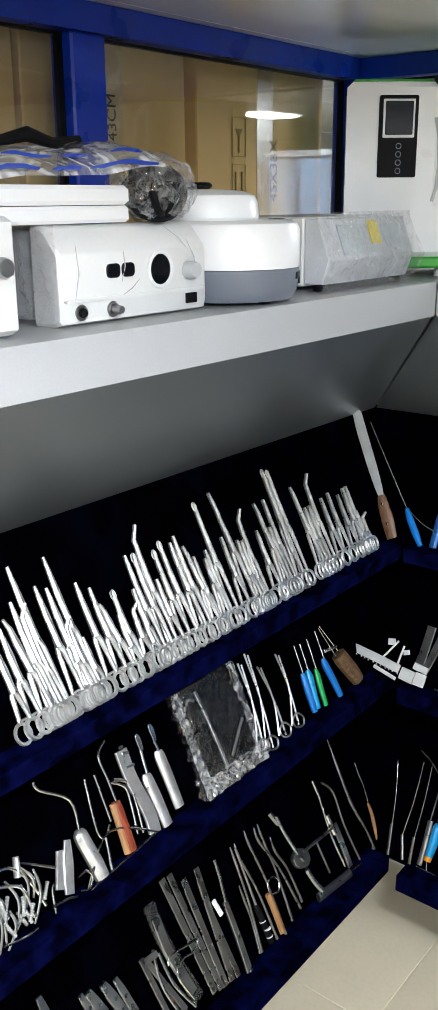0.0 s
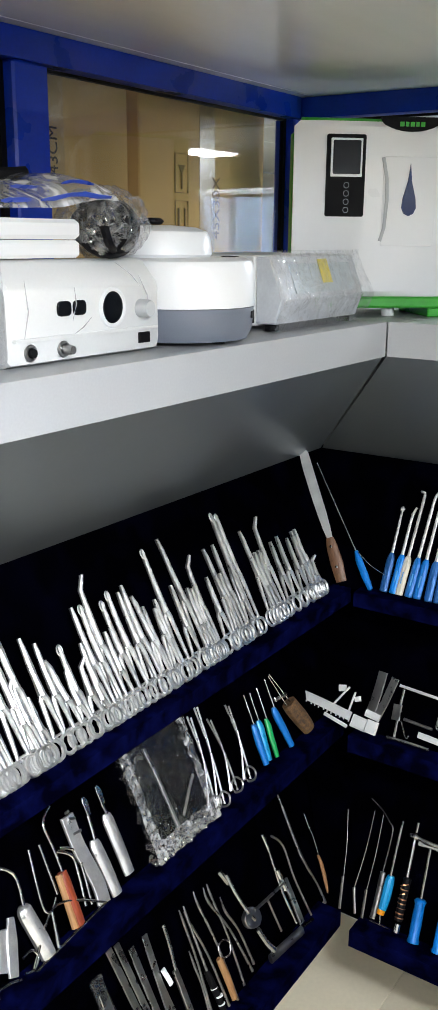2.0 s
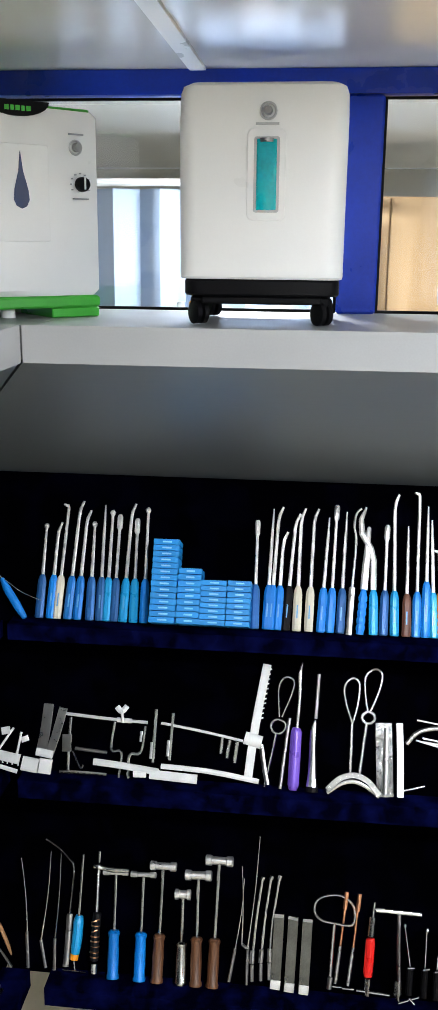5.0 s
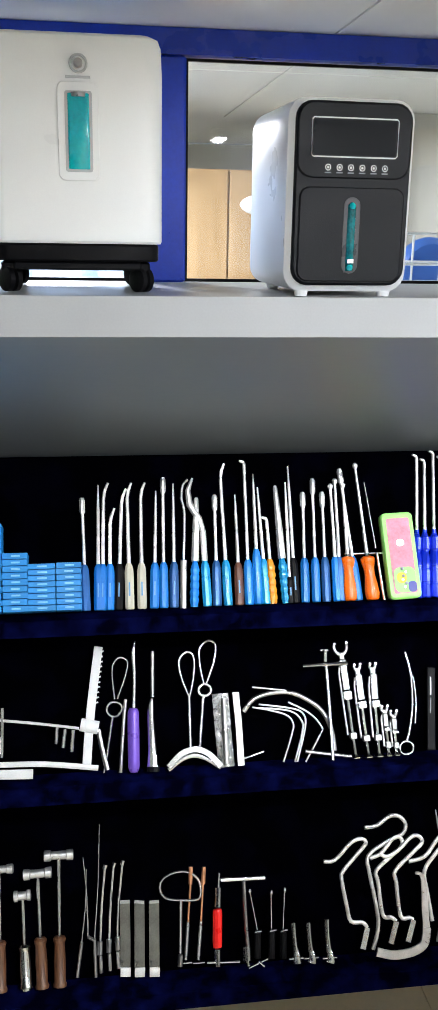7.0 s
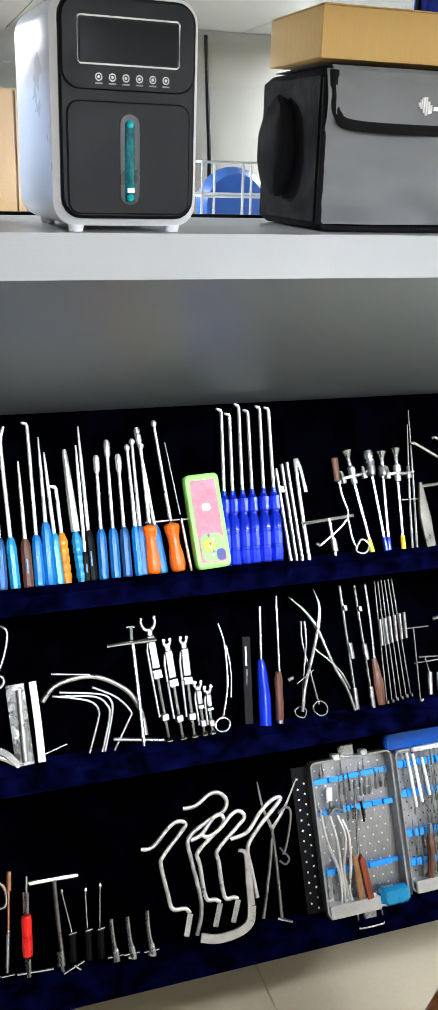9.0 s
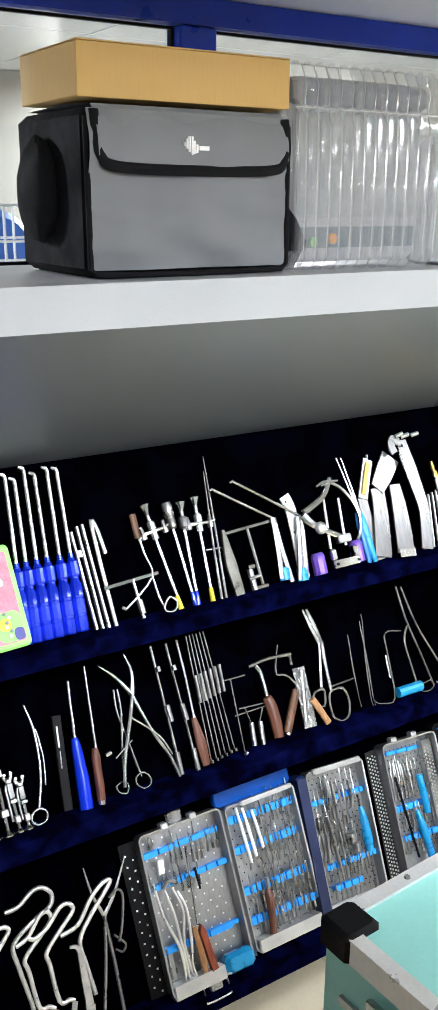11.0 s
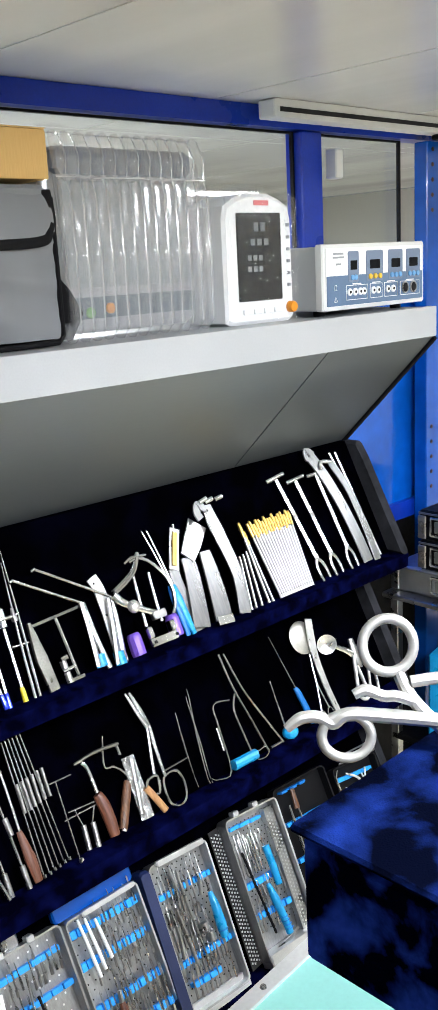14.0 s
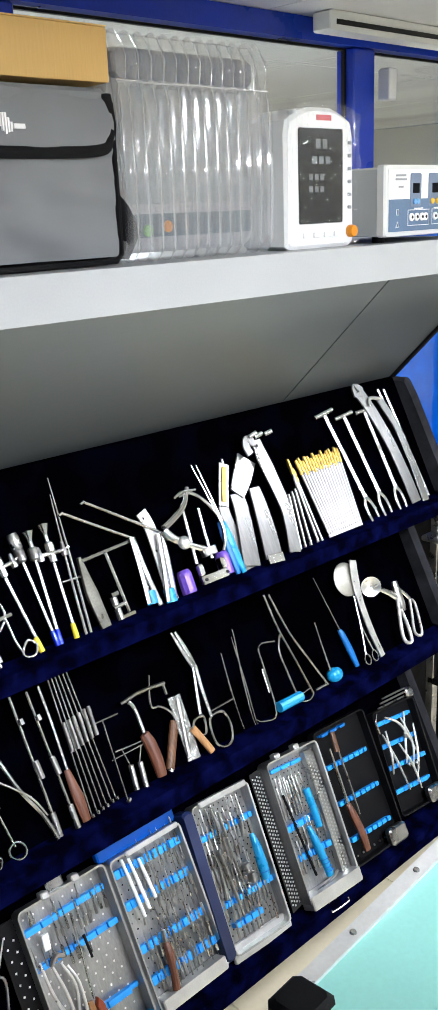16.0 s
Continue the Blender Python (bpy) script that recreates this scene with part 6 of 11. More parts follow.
for u, a, L in SMALL_RODS:
    rod("B1", u, a, L, 0.0032, SATIN, "short slim steel reamer", "reamer", "short reamers", GOLD if L > 0.13 else None)

T_FORKS = [
    (2.158, 8.51, 0.2514),
    (2.204, 6.197, 0.2346),
    (2.259, 2.411, 0.233),
]
for u, a, L in T_FORKS:
    o = root("bone_fork", at("B1", u, 0.0, a), "steel T-handled fork standing on its two prongs", "surgical instrument", "T-handled forks")
    part("crossbar", G().tube([(-0.031, L, 0), (-0.029, L, 0), (0.029, L, 0), (0.031, L, 0)], [0.0035, 0.0052, 0.0052, 0.0035], 12), STEEL, o)
    part("stem", G().tube([(0, L - 0.004, 0), (0, 0.062, 0), (0, 0.055, 0), (0, 0.046, 0)], [0.0056, 0.0056, 0.0072, 0.006], 8, 0.8), STEEL, o)
    part("collar", G().tube([(0, L * 0.6, 0), (0, L * 0.6 + 0.012, 0)], [0.0062, 0.0055], 10), STEEL, o)
    part("fork", G().tube(*smooth([(-0.0115, 0.001, 0), (-0.0125, 0.02, 0), (-0.009, 0.04, 0), (0.0, 0.05, 0), (0.009, 0.04, 0), (0.0125, 0.02, 0), (0.0115, 0.001, 0)], [0.0036, 0.0044, 0.0046, 0.0052, 0.0046, 0.0044, 0.0036]), 10, 0.8), STEEL, o)

FORCEPS_1 = [
    (-0.9378, 1.769, 0.1412, 0),
    (-0.9199, 1.755, 0.164, 0),
    (-0.8975, 1.695, 0.1747, 3),
    (-0.8858, 1.696, 0.1937, 0),
    (-0.8788, 1.646, 0.1841, 1),
    (-0.8704, 1.551, 0.1578, 0),
    (-0.8672, 1.745, 0.2432, 0),
    (-0.8361, 1.526, 0.2022, 0),
    (-0.8183, 1.435, 0.1931, 0),
    (-0.8149, 1.294, 0.1397, 1),
    (-0.8072, 1.24, 0.1296, 0),
    (-0.8018, 1.48, 0.2381, 0),
    (-0.7909, 1.113, 0.1024, 0),
    (-0.7649, 1.206, 0.1838, 0),
    (-0.7433, 1.085, 0.168, 0),
    (-0.7269, 0.951, 0.1385, 3),
    (-0.709, 0.8152, 0.1103, 0),
    (-0.7034, 0.8823, 0.148, 2),
    (-0.6805, 0.7204, 0.1169, 1),
    (-0.6629, 0.5849, 0.08826, 0),
]
for u, a, L, s in FORCEPS_1:
    forceps("A1", u, a, L, s)

FORCEPS_2 = [
    (-0.6615, 0.697, 0.1384, 0),
    (-0.6511, 0.7875, 0.1938, 0),
    (-0.6339, 0.7101, 0.1896, 2),
    (-0.622, 0.7691, 0.2342, 1),
    (-0.6052, 0.4741, 0.137, 0),
    (-0.5886, 0.5141, 0.1816, 2),
    (-0.5699, 0.4661, 0.1924, 2),
    (-0.546, 0.3562, 0.1854, 0),
    (-0.5332, 0.3249, 0.1935, 0),
    (-0.5108, 0.1824, 0.1702, 3),
    (-0.5051, 0.1054, 0.1467, 0),
    (-0.4799, -0.01978, 0.1354, 4),
    (-0.4722, -0.01887, 0.1489, 0),
    (-0.4562, 0.1139, 0.233, 2),
    (-0.421, -0.198, 0.1586, 0),
    (-0.401, -0.0852, 0.2412, 3),
    (-0.3835, -0.3851, 0.1415, 0),
    (-0.3742, -0.431, 0.1375, 0),
    (-0.3682, -0.4999, 0.1178, 0),
    (-0.3628, -0.348, 0.1931, 1),
]
for u, a, L, s in FORCEPS_2:
    forceps("A1", u, a, L, s)

FORCEPS_3 = [
    (-0.3228, -0.6205, 0.1434, 0),
    (-0.2937, -0.6246, 0.1919, 3),
    (-0.284, -0.7839, 0.1391, 4),
    (-0.2723, -0.707, 0.193, 0),
    (-0.2445, -0.9287, 0.1442, 0),
    (-0.2442, -0.6958, 0.2463, 2),
    (-0.2301, -0.7627, 0.2417, 2),
    (-0.171, -1.105, 0.1947, 3),
    (-0.1581, -1.268, 0.1456, 0),
    (-0.1438, -1.324, 0.1461, 0),
    (-0.1301, -1.237, 0.2085, 1),
    (-0.09539, -1.506, 0.1505, 0),
    (-0.06786, -1.606, 0.1551, 0),
    (-0.03555, -1.763, 0.1426, 0),
    (-0.0118, -1.838, 0.1513, 0),
    (0.001942, -1.89, 0.1524, 0),
    (0.008755, -2.046, 0.09468, 0),
    (0.02061, -2.117, 0.08416, 1),
]
for u, a, L, s in FORCEPS_3:
    forceps("A1", u, a, L, s)

MALLETS = [
    (0.2113, 0.4372, 0.24, 0.095, BROWNW, 0.027, 0.0075),
    (0.2619, 2.027, 0.1877, 0.085, STEEL, 0.016, 0.0085),
    (0.2934, 1.818, 0.2281, 0.095, BROWNW, 0.027, 0.0085),
    (0.3282, -0.3185, 0.2607, 0.095, BROWNW, 0.028, 0.0085),
    (0.1172, 2.583, 0.2171, 0.095, BLUEH, 0.026, 0.005),
    (0.1737, 1.525, 0.2169, 0.095, BLUEH, 0.026, 0.005),
]
for u, a, L, h, m, w, r in MALLETS:
    hammer("B3", u, a, L, h, m, (w, r), {BROWNW: "steel mallet with a brown wooden handle", STEEL: "small all-steel surgical mallet with flat faces", BLUEH: "slim steel mallet with a blue handle"}[m])

SPATULAW = wood("walnut spatula wood", (0.10, 0.048, 0.025), (0.20, 0.105, 0.06), 60)


def spatula():
    o = root("spatula", at("B1", -0.113, 0.002, 0, 0.024), "long flat steel spatula with riveted brown wooden handle", "spatula")
    run, rs = smooth([(0.0, 0.0, 0.0), (-0.018, 0.035, 0.006), (-0.037, 0.069, 0.012), (-0.046, 0.087, 0.015)], [0.0115, 0.0145, 0.0125, 0.008])
    h = part("handle", G().tube(run, rs, 12, 0.45), SPATULAW, o, "brown wooden handle")
    for x, y, z in ((-0.014, 0.028, 0.0125), (-0.036, 0.068, 0.0185)):
        part("rivet", G().lathe([(0.003, 0), (0.003, 0.0012), (0.0015, 0.002)], 10, Matrix.Translation((x, y, z))), STEEL, h)
    run, rs = smooth([(-0.044, 0.084, 0.015), (-0.056, 0.104, 0.019), (-0.075, 0.137, 0.026), (-0.1, 0.18, 0.035), (-0.127, 0.228, 0.045), (-0.141, 0.254, 0.05), (-0.145, 0.261, 0.0515)], [0.0055, 0.0085, 0.0105, 0.0112, 0.0114, 0.0108, 0.007])
    part("blade", G().strip(run, rs, 0.12), BLAST, o, "pale satin steel blade")

spatula()
bars('probe', 'B1', -0.048, 0.000, 'long thin steel probe with a bright blue handle', 'probe', [
    ('handle', BLUEH, [0.0052, 0.0081, 0.0078, 0.0039], 0.8, [(0.000, 0.000), (-0.019, 0.025), (-0.042, 0.056), (-0.054, 0.075)]),
    ('shaft', STEEL, 0.0016, 1, [(-0.054, 0.075), (-0.122, 0.159), (-0.199, 0.254)]),
    ('wire', STEEL, 0.0007, 1, [(-0.047, 0.073), (-0.011, 0.050), (0.030, 0.035)]),
], 0.014)
bars('loop_curette', 'B1', 0.576, 0.000, 'steel loop curette with grey flat handle', 'curette', [
    ('handle', SATIN, 0.006, 0.5, [(0.000, 0.000), (0.004, 0.090)]),
    ('loop', STEEL, 0.0026, 1, [(0.004, 0.090), (0.009, 0.175), (0.005, 0.206), (0.008, 0.231), (0.018, 0.243)]),
], 0.01)
bars('pin_gauge', 'B1', 0.962, 0.001, 'thin steel cross bar behind the handles', 'bar', [
    ('bar', STEEL, 0.0022, 1, [(-0.072, 0.091), (0.014, 0.091)]),
    ('pin', STEEL, 0.003, 1, [(0.000, 0.000), (-0.008, 0.092)]),
    ('needle', STEEL, 0.0017, 1, [(-0.010, 0.100), (-0.023, 0.229)]),
], 0.006)
bars('rod_bundle', 'B1', 1.148, 0.000, 'bundle of knurled steel rods standing together', 'rod', [
    ('rod', SATIN, 0.0034, 1, [(0.000, 0.000), (-0.007, 0.169)]),
    ('rod', SATIN, 0.0034, 1, [(0.010, -0.001), (0.004, 0.176)]),
    ('rod', SATIN, 0.0034, 1, [(0.020, -0.002), (0.013, 0.178)]),
    ('rod', STEEL, 0.0042, 0.7, [(0.036, -0.002), (0.032, 0.171), (0.040, 0.168), (0.046, 0.122)]),
    ('clip', SATIN, 0.006, 0.3, [(-0.007, 0.130), (0.008, 0.130)]),
], 0.01)
bars('t_bar_driver', 'B1', 1.235, 0.000, 'steel T-handle with a jointed lower end', 'surgical instrument', [
    ('crossbar', STEEL, 0.0046, 1, [(-0.059, 0.064), (0.046, 0.071)]),
    ('stem', STEEL, 0.0036, 1, [(-0.004, 0.068), (0.000, 0.000)]),
    ('collar', SATIN, 0.0054, 1, [(-0.002, 0.032), (0.000, 0.008)]),
], 0.01)
bars('small_scissors', 'B1', 1.294, 0.000, 'small steel scissors with one ring and a thumb screw', 'scissors', [
    ('arm', STEEL, 0.0024, 1, [(-0.089, 0.020), (-0.026, 0.066), (-0.031, 0.112), (-0.036, 0.179)]),
    ('arm', STEEL, 0.0024, 1, [(-0.026, 0.066), (-0.022, 0.027), (-0.017, 0.012)]),
    ('ring', STEEL, 0.0022, 1, [(-0.017, 0.012), (-0.004, 0.025), (0.008, 0.014), (0.000, 0.000), (-0.016, 0.002), (-0.017, 0.012)]),
    ('tip', BROWNW, 0.0064, 0.6, [(-0.035, 0.137), (-0.036, 0.180)]),
    ('screw', STEEL, 0.0054, 1, [(-0.090, 0.025), (-0.093, 0.021)]),
], 0.012)
def trocar(u, dx, L, colour, tip, flare, taps):
    """A slim sleeve standing on its tip, with a valve body, a cap and a cross of taps; dx: how far its top leans along the tier."""
    o = root("trocar", at("B1", u, 0.0, math.degrees(math.atan2(-dx, L)), 0.012), "steel trocar sleeve with " + ("side taps and " if taps else "") + "a " + colour + " tip", "trocar", "trocar sleeves")
    part("tube", G().tube([(0, 0.016, 0), (0, L * 0.76, 0)], 0.0031, 10), STEEL, o)
    part("tip", G().tube([(0, 0, 0), (0, 0.006, 0), (0, 0.022, 0), (0, 0.025, 0)], [0.0046, 0.0046, 0.004, 0.0034], 10), tip, o, colour + " plastic tip")
    up = pose(0, 0, 0, -90)
    if taps:
        b = part("valve_body", G().lathe([(0.0045, L * 0.66), (0.0075, L * 0.67), (0.0075, L * 0.73), (0.0055, L * 0.74), (0.009, L * 0.76), (0.009, L * 0.83), (0.0062, L * 0.85)], 14, up), STEEL, o)
        y = L * 0.745
        part("tap_bar", G().tube([(-0.034, y - 0.006, 0.002), (-0.018, y, 0.004), (0.018, y, 0.004), (0.034, y + 0.004, 0.002)], [0.002, 0.0036, 0.0036, 0.002], 8), STEEL, b)
        for sx in (-1, 1):
            part("tap", G().tube([(sx * 0.022, y - 0.009, 0.004), (sx * 0.022, y - 0.003, 0.004), (sx * 0.022, y + 0.004, 0.004), (sx * 0.023, y + 0.014, 0.004)], [0.0052, 0.0056, 0.004, 0.0028], 10), SATIN, b)
    else:
        part("valve_body", G().lathe([(0.0042, L * 0.74), (0.0085, L * 0.76), (0.0085, L * 0.84), (0.006, L * 0.86)], 14, up), SATIN, o)
    prof = [(0.004, L * 0.84), (0.0045, L * 0.92), (0.008, L * 0.97), (0.0105, L), (0.0095, L * 1.005)] if flare else [(0.007, L * 0.85), (0.0095, L * 0.87), (0.0095, L * 0.97), (0.0075, L)]
    part("cap", G().lathe(prof, 14, up), STEEL if flare else DULL, o)

for row in ((1.31, -0.027, 0.194, "yellow", BRIGHTYEL, True, True), (1.339, -0.012, 0.19, "blue", ROYAL, False, False), (1.345, 0.01, 0.186, "blue", ROYAL, True, False), (1.375, 0.01, 0.19, "yellow", BRIGHTYEL, True, True)):
    trocar(*row)
bars('pin_pair', 'B1', 1.393, 0.000, 'pair of long pointed steel pins with a flat file', 'pin', [
    ('pin', STEEL, [0.003, 0.0026, 0.001], 1, [(0.011, -0.000), (0.022, 0.122), (0.033, 0.262)]),
    ('pin', STEEL, [0.003, 0.0026, 0.001], 1, [(0.000, 0.000), (0.009, 0.098), (0.025, 0.234)]),
    ('file', DARKPLATE, [0.010, 0.0115, 0.003], 0.3, [(0.038, -0.001), (0.034, 0.058), (0.033, 0.121)]),
    ('bar', STEEL, 0.0022, 1, [(-0.008, 0.092), (0.033, 0.091)]),
], 0.01)
bars('t_bar_driver', 'B1', 1.485, 0.009, 'large steel T-handle with a slim stem', 'surgical instrument', [
    ('crossbar', STEEL, 0.0042, 1, [(-0.057, 0.105), (0.055, 0.112)]),
    ('stem', STEEL, 0.0038, 1, [(-0.005, 0.106), (0.000, 0.000)]),
], 0.01)
bars('clamp_block', 'B1', 1.467, 0.001, 'small steel clamp block with thumb screws', 'clamp', [
    ('post', SATIN, 0.006, 1, [(0.000, 0.000), (-0.001, 0.040)]),
    ('screw', STEEL, 0.0054, 1, [(-0.006, 0.043), (0.008, 0.044)]),
    ('arm', STEEL, 0.0036, 1, [(-0.010, 0.022), (0.013, 0.024)]),
    ('foot', STEEL, 0.0048, 1, [(-0.002, 0.003), (0.029, 0.004)]),
], 0.01)
bars('punch_rongeur', 'B1', 1.549, 0.000, 'long angled steel punch rongeur with blue-sleeved handles', 'rongeur', [
    ('jaw', STEEL, 0.0031, 1, [(-0.122, 0.199), (-0.067, 0.163), (-0.008, 0.125)]),
    ('handle', STEEL, 0.0056, 0.6, [(-0.008, 0.125), (-0.006, 0.061), (0.000, 0.000)]),
    ('handle', STEEL, 0.0056, 0.6, [(-0.011, 0.125), (-0.016, 0.064), (-0.023, 0.009)]),
    ('sleeve', CYANH, 0.0108, 0.9, [(-0.011, 0.029), (-0.012, 0.006)]),
    ('hook', STEEL, 0.0024, 1, [(-0.122, 0.199), (-0.130, 0.196)]),
], 0.012, 'punch rongeurs')
bars('punch_rongeur', 'B1', 1.565, 0.000, 'long angled steel punch rongeur with blue-sleeved handles', 'rongeur', [
    ('jaw', STEEL, 0.0031, 1, [(-0.091, 0.207), (-0.026, 0.163), (0.039, 0.118)]),
    ('handle', STEEL, 0.0056, 0.6, [(0.039, 0.118), (0.029, 0.058), (0.017, -0.002)]),
    ('handle', STEEL, 0.0056, 0.6, [(0.029, 0.117), (0.017, 0.061), (0.000, 0.000)]),
    ('sleeve', CYANH, 0.0108, 0.9, [(0.012, 0.021), (0.011, -0.003)]),
    ('hook', STEEL, 0.0024, 1, [(-0.091, 0.207), (-0.100, 0.204)]),
], 0.012, 'punch rongeurs')
bars('perforated_plate', 'B1', 1.582, 0.001, 'bone plate of steel with a row of holes', 'bone plate', [
    ('plate', FORCEPSM, 0.0120, 0.14, [(0.000, 0.000), (0.005, 0.072), (0.006, 0.133), (-0.001, 0.162)]),
    ('hole', DARK, 0.0018, 0.5, [(-0.002, 0.152), (-0.001, 0.148)]),
    ('hole', DARK, 0.0018, 0.5, [(-0.001, 0.135), (0.000, 0.131)]),
    ('hole', DARK, 0.0018, 0.5, [(-0.000, 0.116), (0.000, 0.112)]),
    ('hole', DARK, 0.0018, 0.5, [(0.001, 0.091), (0.001, 0.087)]),
    ('hole', DARK, 0.0018, 0.5, [(0.000, 0.067), (0.001, 0.063)]),
    ('hole', DARK, 0.0018, 0.5, [(-0.000, 0.046), (0.001, 0.042)]),
], 0.008)
def halo_clamp():
    o = root("halo_clamp", at("B1", 1.638, 0.004, 0, 0.016), "polished steel clamp frame with a ball knob, arc and square yoke", "clamp")
    def bar(name, pts, r, m=STEEL, flat=1.0):
        part(name, G().tube(*smooth([(x, y, z) for x, y, z in pts], r), 10, flat), m, o)
    bar("arc", [(0.024, 0.164, 0.004), (0.05, 0.166, 0.004), (0.075, 0.148, 0.004), (0.092, 0.12, 0.004), (0.099, 0.09, 0.004), (0.092, 0.062, 0.004), (0.08, 0.046, 0.004)], 0.0036)
    bar("hook", [(0.012, 0.163, 0.006), (0.034, 0.17, 0.006), (0.066, 0.168, 0.006)], [0.002, 0.0036, 0.0024])
    bar("arm", [(-0.03, 0.118, 0.004), (0.004, 0.132, 0.004), (0.03, 0.148, 0.004), (0.05, 0.176, 0.004)], [0.0068, 0.0066, 0.0058, 0.0046])
    bar("link", [(-0.034, 0.116, 0.006), (-0.022, 0.098, 0.006), (-0.006, 0.086, 0.006), (0.02, 0.07, 0.006), (0.05, 0.054, 0.006)], [0.0085, 0.0085, 0.0078, 0.0064, 0.006], STEEL, 0.8)
    part("knob", G().blob((-0.005, 0.083, 0.012), (0.0125, 0.0125, 0.009), 0.02, 1, 18), FORCEPSM, o, "bright round clamp knob")
    part("block", G().box(0.03, 0.062, 0.046, 0.062, -0.002, 0.012, 0.002), SATIN, o)
    for x0, x1, y1 in ((0.012, 0.026, 0.15), (0.05, 0.06, 0.134)):
        bar("post", [(x0, 0.04, 0.002), ((x0 + x1) / 2, 0.095, 0.002), (x1, y1, 0.002)], [0.0042, 0.0038, 0.0032])
    y = part("yoke", G().box(0.006, 0.07, 0.0, 0.016, -0.004, 0.012, 0.002).box(0.006, 0.018, 0.016, 0.038, -0.004, 0.012, 0.002).box(0.06, 0.072, 0.016, 0.036, -0.004, 0.012, 0.002), STEEL, o, "square polished steel yoke")
    for x in (0.014, 0.066):
        part("screw", G().lathe([(0.003, 0), (0.003, 0.0015)], 10, Matrix.Translation((x, 0.008, 0.0122))), DARK, y)

halo_clamp()
bars('purple_driver', 'B1', 1.619, 0.000, 'purple anodised cylindrical driver cap', 'cap', [
    ('barrel', PURPLE, [0.0136, 0.0141, 0.0141, 0.0096], 1, [(0.000, 0.000), (-0.000, 0.007), (0.001, 0.034), (0.001, 0.042)]),
], 0.012, 'purple caps')
bars('purple_driver', 'B1', 1.715, 0.007, 'purple anodised cylindrical driver cap', 'cap', [
    ('barrel', PURPLE, [0.0136, 0.0141, 0.0141, 0.0096], 1, [(0.000, 0.000), (-0.000, 0.008), (0.001, 0.035), (0.001, 0.043)]),
], 0.012, 'purple caps')
bars('fine_tweezers', 'B1', 1.740, 0.000, 'pair of pointed tweezers with bright blue grips', 'tweezers', [
    ('grip', BLUEH, [0.0052, 0.0078, 0.0078, 0.0039], 0.7, [(0.000, 0.000), (0.001, 0.034), (-0.001, 0.077), (-0.001, 0.102)]),
    ('grip', CYANH, [0.0052, 0.0078, 0.0078, 0.0039], 0.7, [(0.013, -0.001), (0.010, 0.032), (0.008, 0.075), (0.007, 0.101)]),
    ('tip', STEEL, [0.003, 0.002, 0.001], 0.6, [(-0.001, 0.102), (-0.010, 0.160), (-0.021, 0.217)]),
    ('tip', STEEL, [0.003, 0.002, 0.001], 0.6, [(0.007, 0.101), (0.002, 0.157), (-0.005, 0.216)]),
], 0.012)
bars('plate_retractor', 'B1', 1.762, 0.000, 'slim gilt-edged steel retractor blade standing upright', 'retractor', [
    ('blade', PLATE, 0.0118, 0.12, [(0.010, 0.001), (0.007, 0.050), (0.001, 0.100), (0.001, 0.130)]),
    ('top', DULL, 0.0115, 0.14, [(0.001, 0.128), (0.018, 0.165), (0.038, 0.204)]),
    ('inlay', GOLD, 0.0055, 0.3, [(0.004, 0.135), (0.018, 0.166), (0.034, 0.197)]),
    ('pin', STEEL, 0.003, 1, [(0.036, 0.200), (0.040, 0.214)]),
], 0.010, 'flat retractor blades')
bars('plate_retractor', 'B1', 1.778, 0.001, 'wide polished steel retractor with an angled upper plate', 'retractor', [
    ('blade', PLATE, [0.0205, 0.0195, 0.018, 0.0165], 0.1, [(-0.002, 0.004), (0.012, 0.060), (0.022, 0.110), (0.024, 0.142)]),
    ('upper_plate', DULL, [0.0165, 0.0215, 0.0225], 0.1, [(0.024, 0.141), (0.050, 0.168), (0.078, 0.200)]),
], 0.014, 'flat retractor blades')
bars('plate_retractor', 'B1', 1.828, 0.000, 'wide polished steel retractor blade with a bent foot', 'retractor', [
    ('blade', PLATE, [0.0215, 0.021, 0.018, 0.0135], 0.1, [(0.000, 0.002), (0.008, 0.050), (0.013, 0.100), (0.015, 0.143)]),
    ('foot', STEEL, 0.009, 0.25, [(-0.018, 0.004), (0.022, 0.000)]),
], 0.022, 'flat retractor blades')
bars('malleable_blade', 'B1', 1.880, 0.000, 'long curved steel strip retractor with rolled tabs on top', 'retractor', [
    ('strip', PLATE, [0.0150, 0.0135, 0.0140, 0.0165, 0.0150, 0.0115], 0.12, [(0.000, 0.000), (0.012, 0.050), (0.018, 0.091), (0.010, 0.170), (0.006, 0.205), (0.006, 0.230)]),
    ('hook', PLATE, 0.009, 0.25, [(-0.006, 0.226), (-0.018, 0.234), (-0.026, 0.222), (-0.022, 0.205)]),
    ('tab', STEEL, 0.0046, 0.6, [(-0.012, 0.238), (0.010, 0.243)]),
    ('tab', STEEL, 0.0046, 0.6, [(0.006, 0.236), (0.030, 0.240)]),
    ('tab', STEEL, 0.0046, 0.6, [(0.032, 0.236), (0.054, 0.239)]),
    ('hole', DARK, 0.0022, 0.5, [(0.000, 0.216), (0.001, 0.220)]),
    ('hole', DARK, 0.0022, 0.5, [(0.010, 0.215), (0.011, 0.219)]),
], 0.028, 'flat retractor blades')
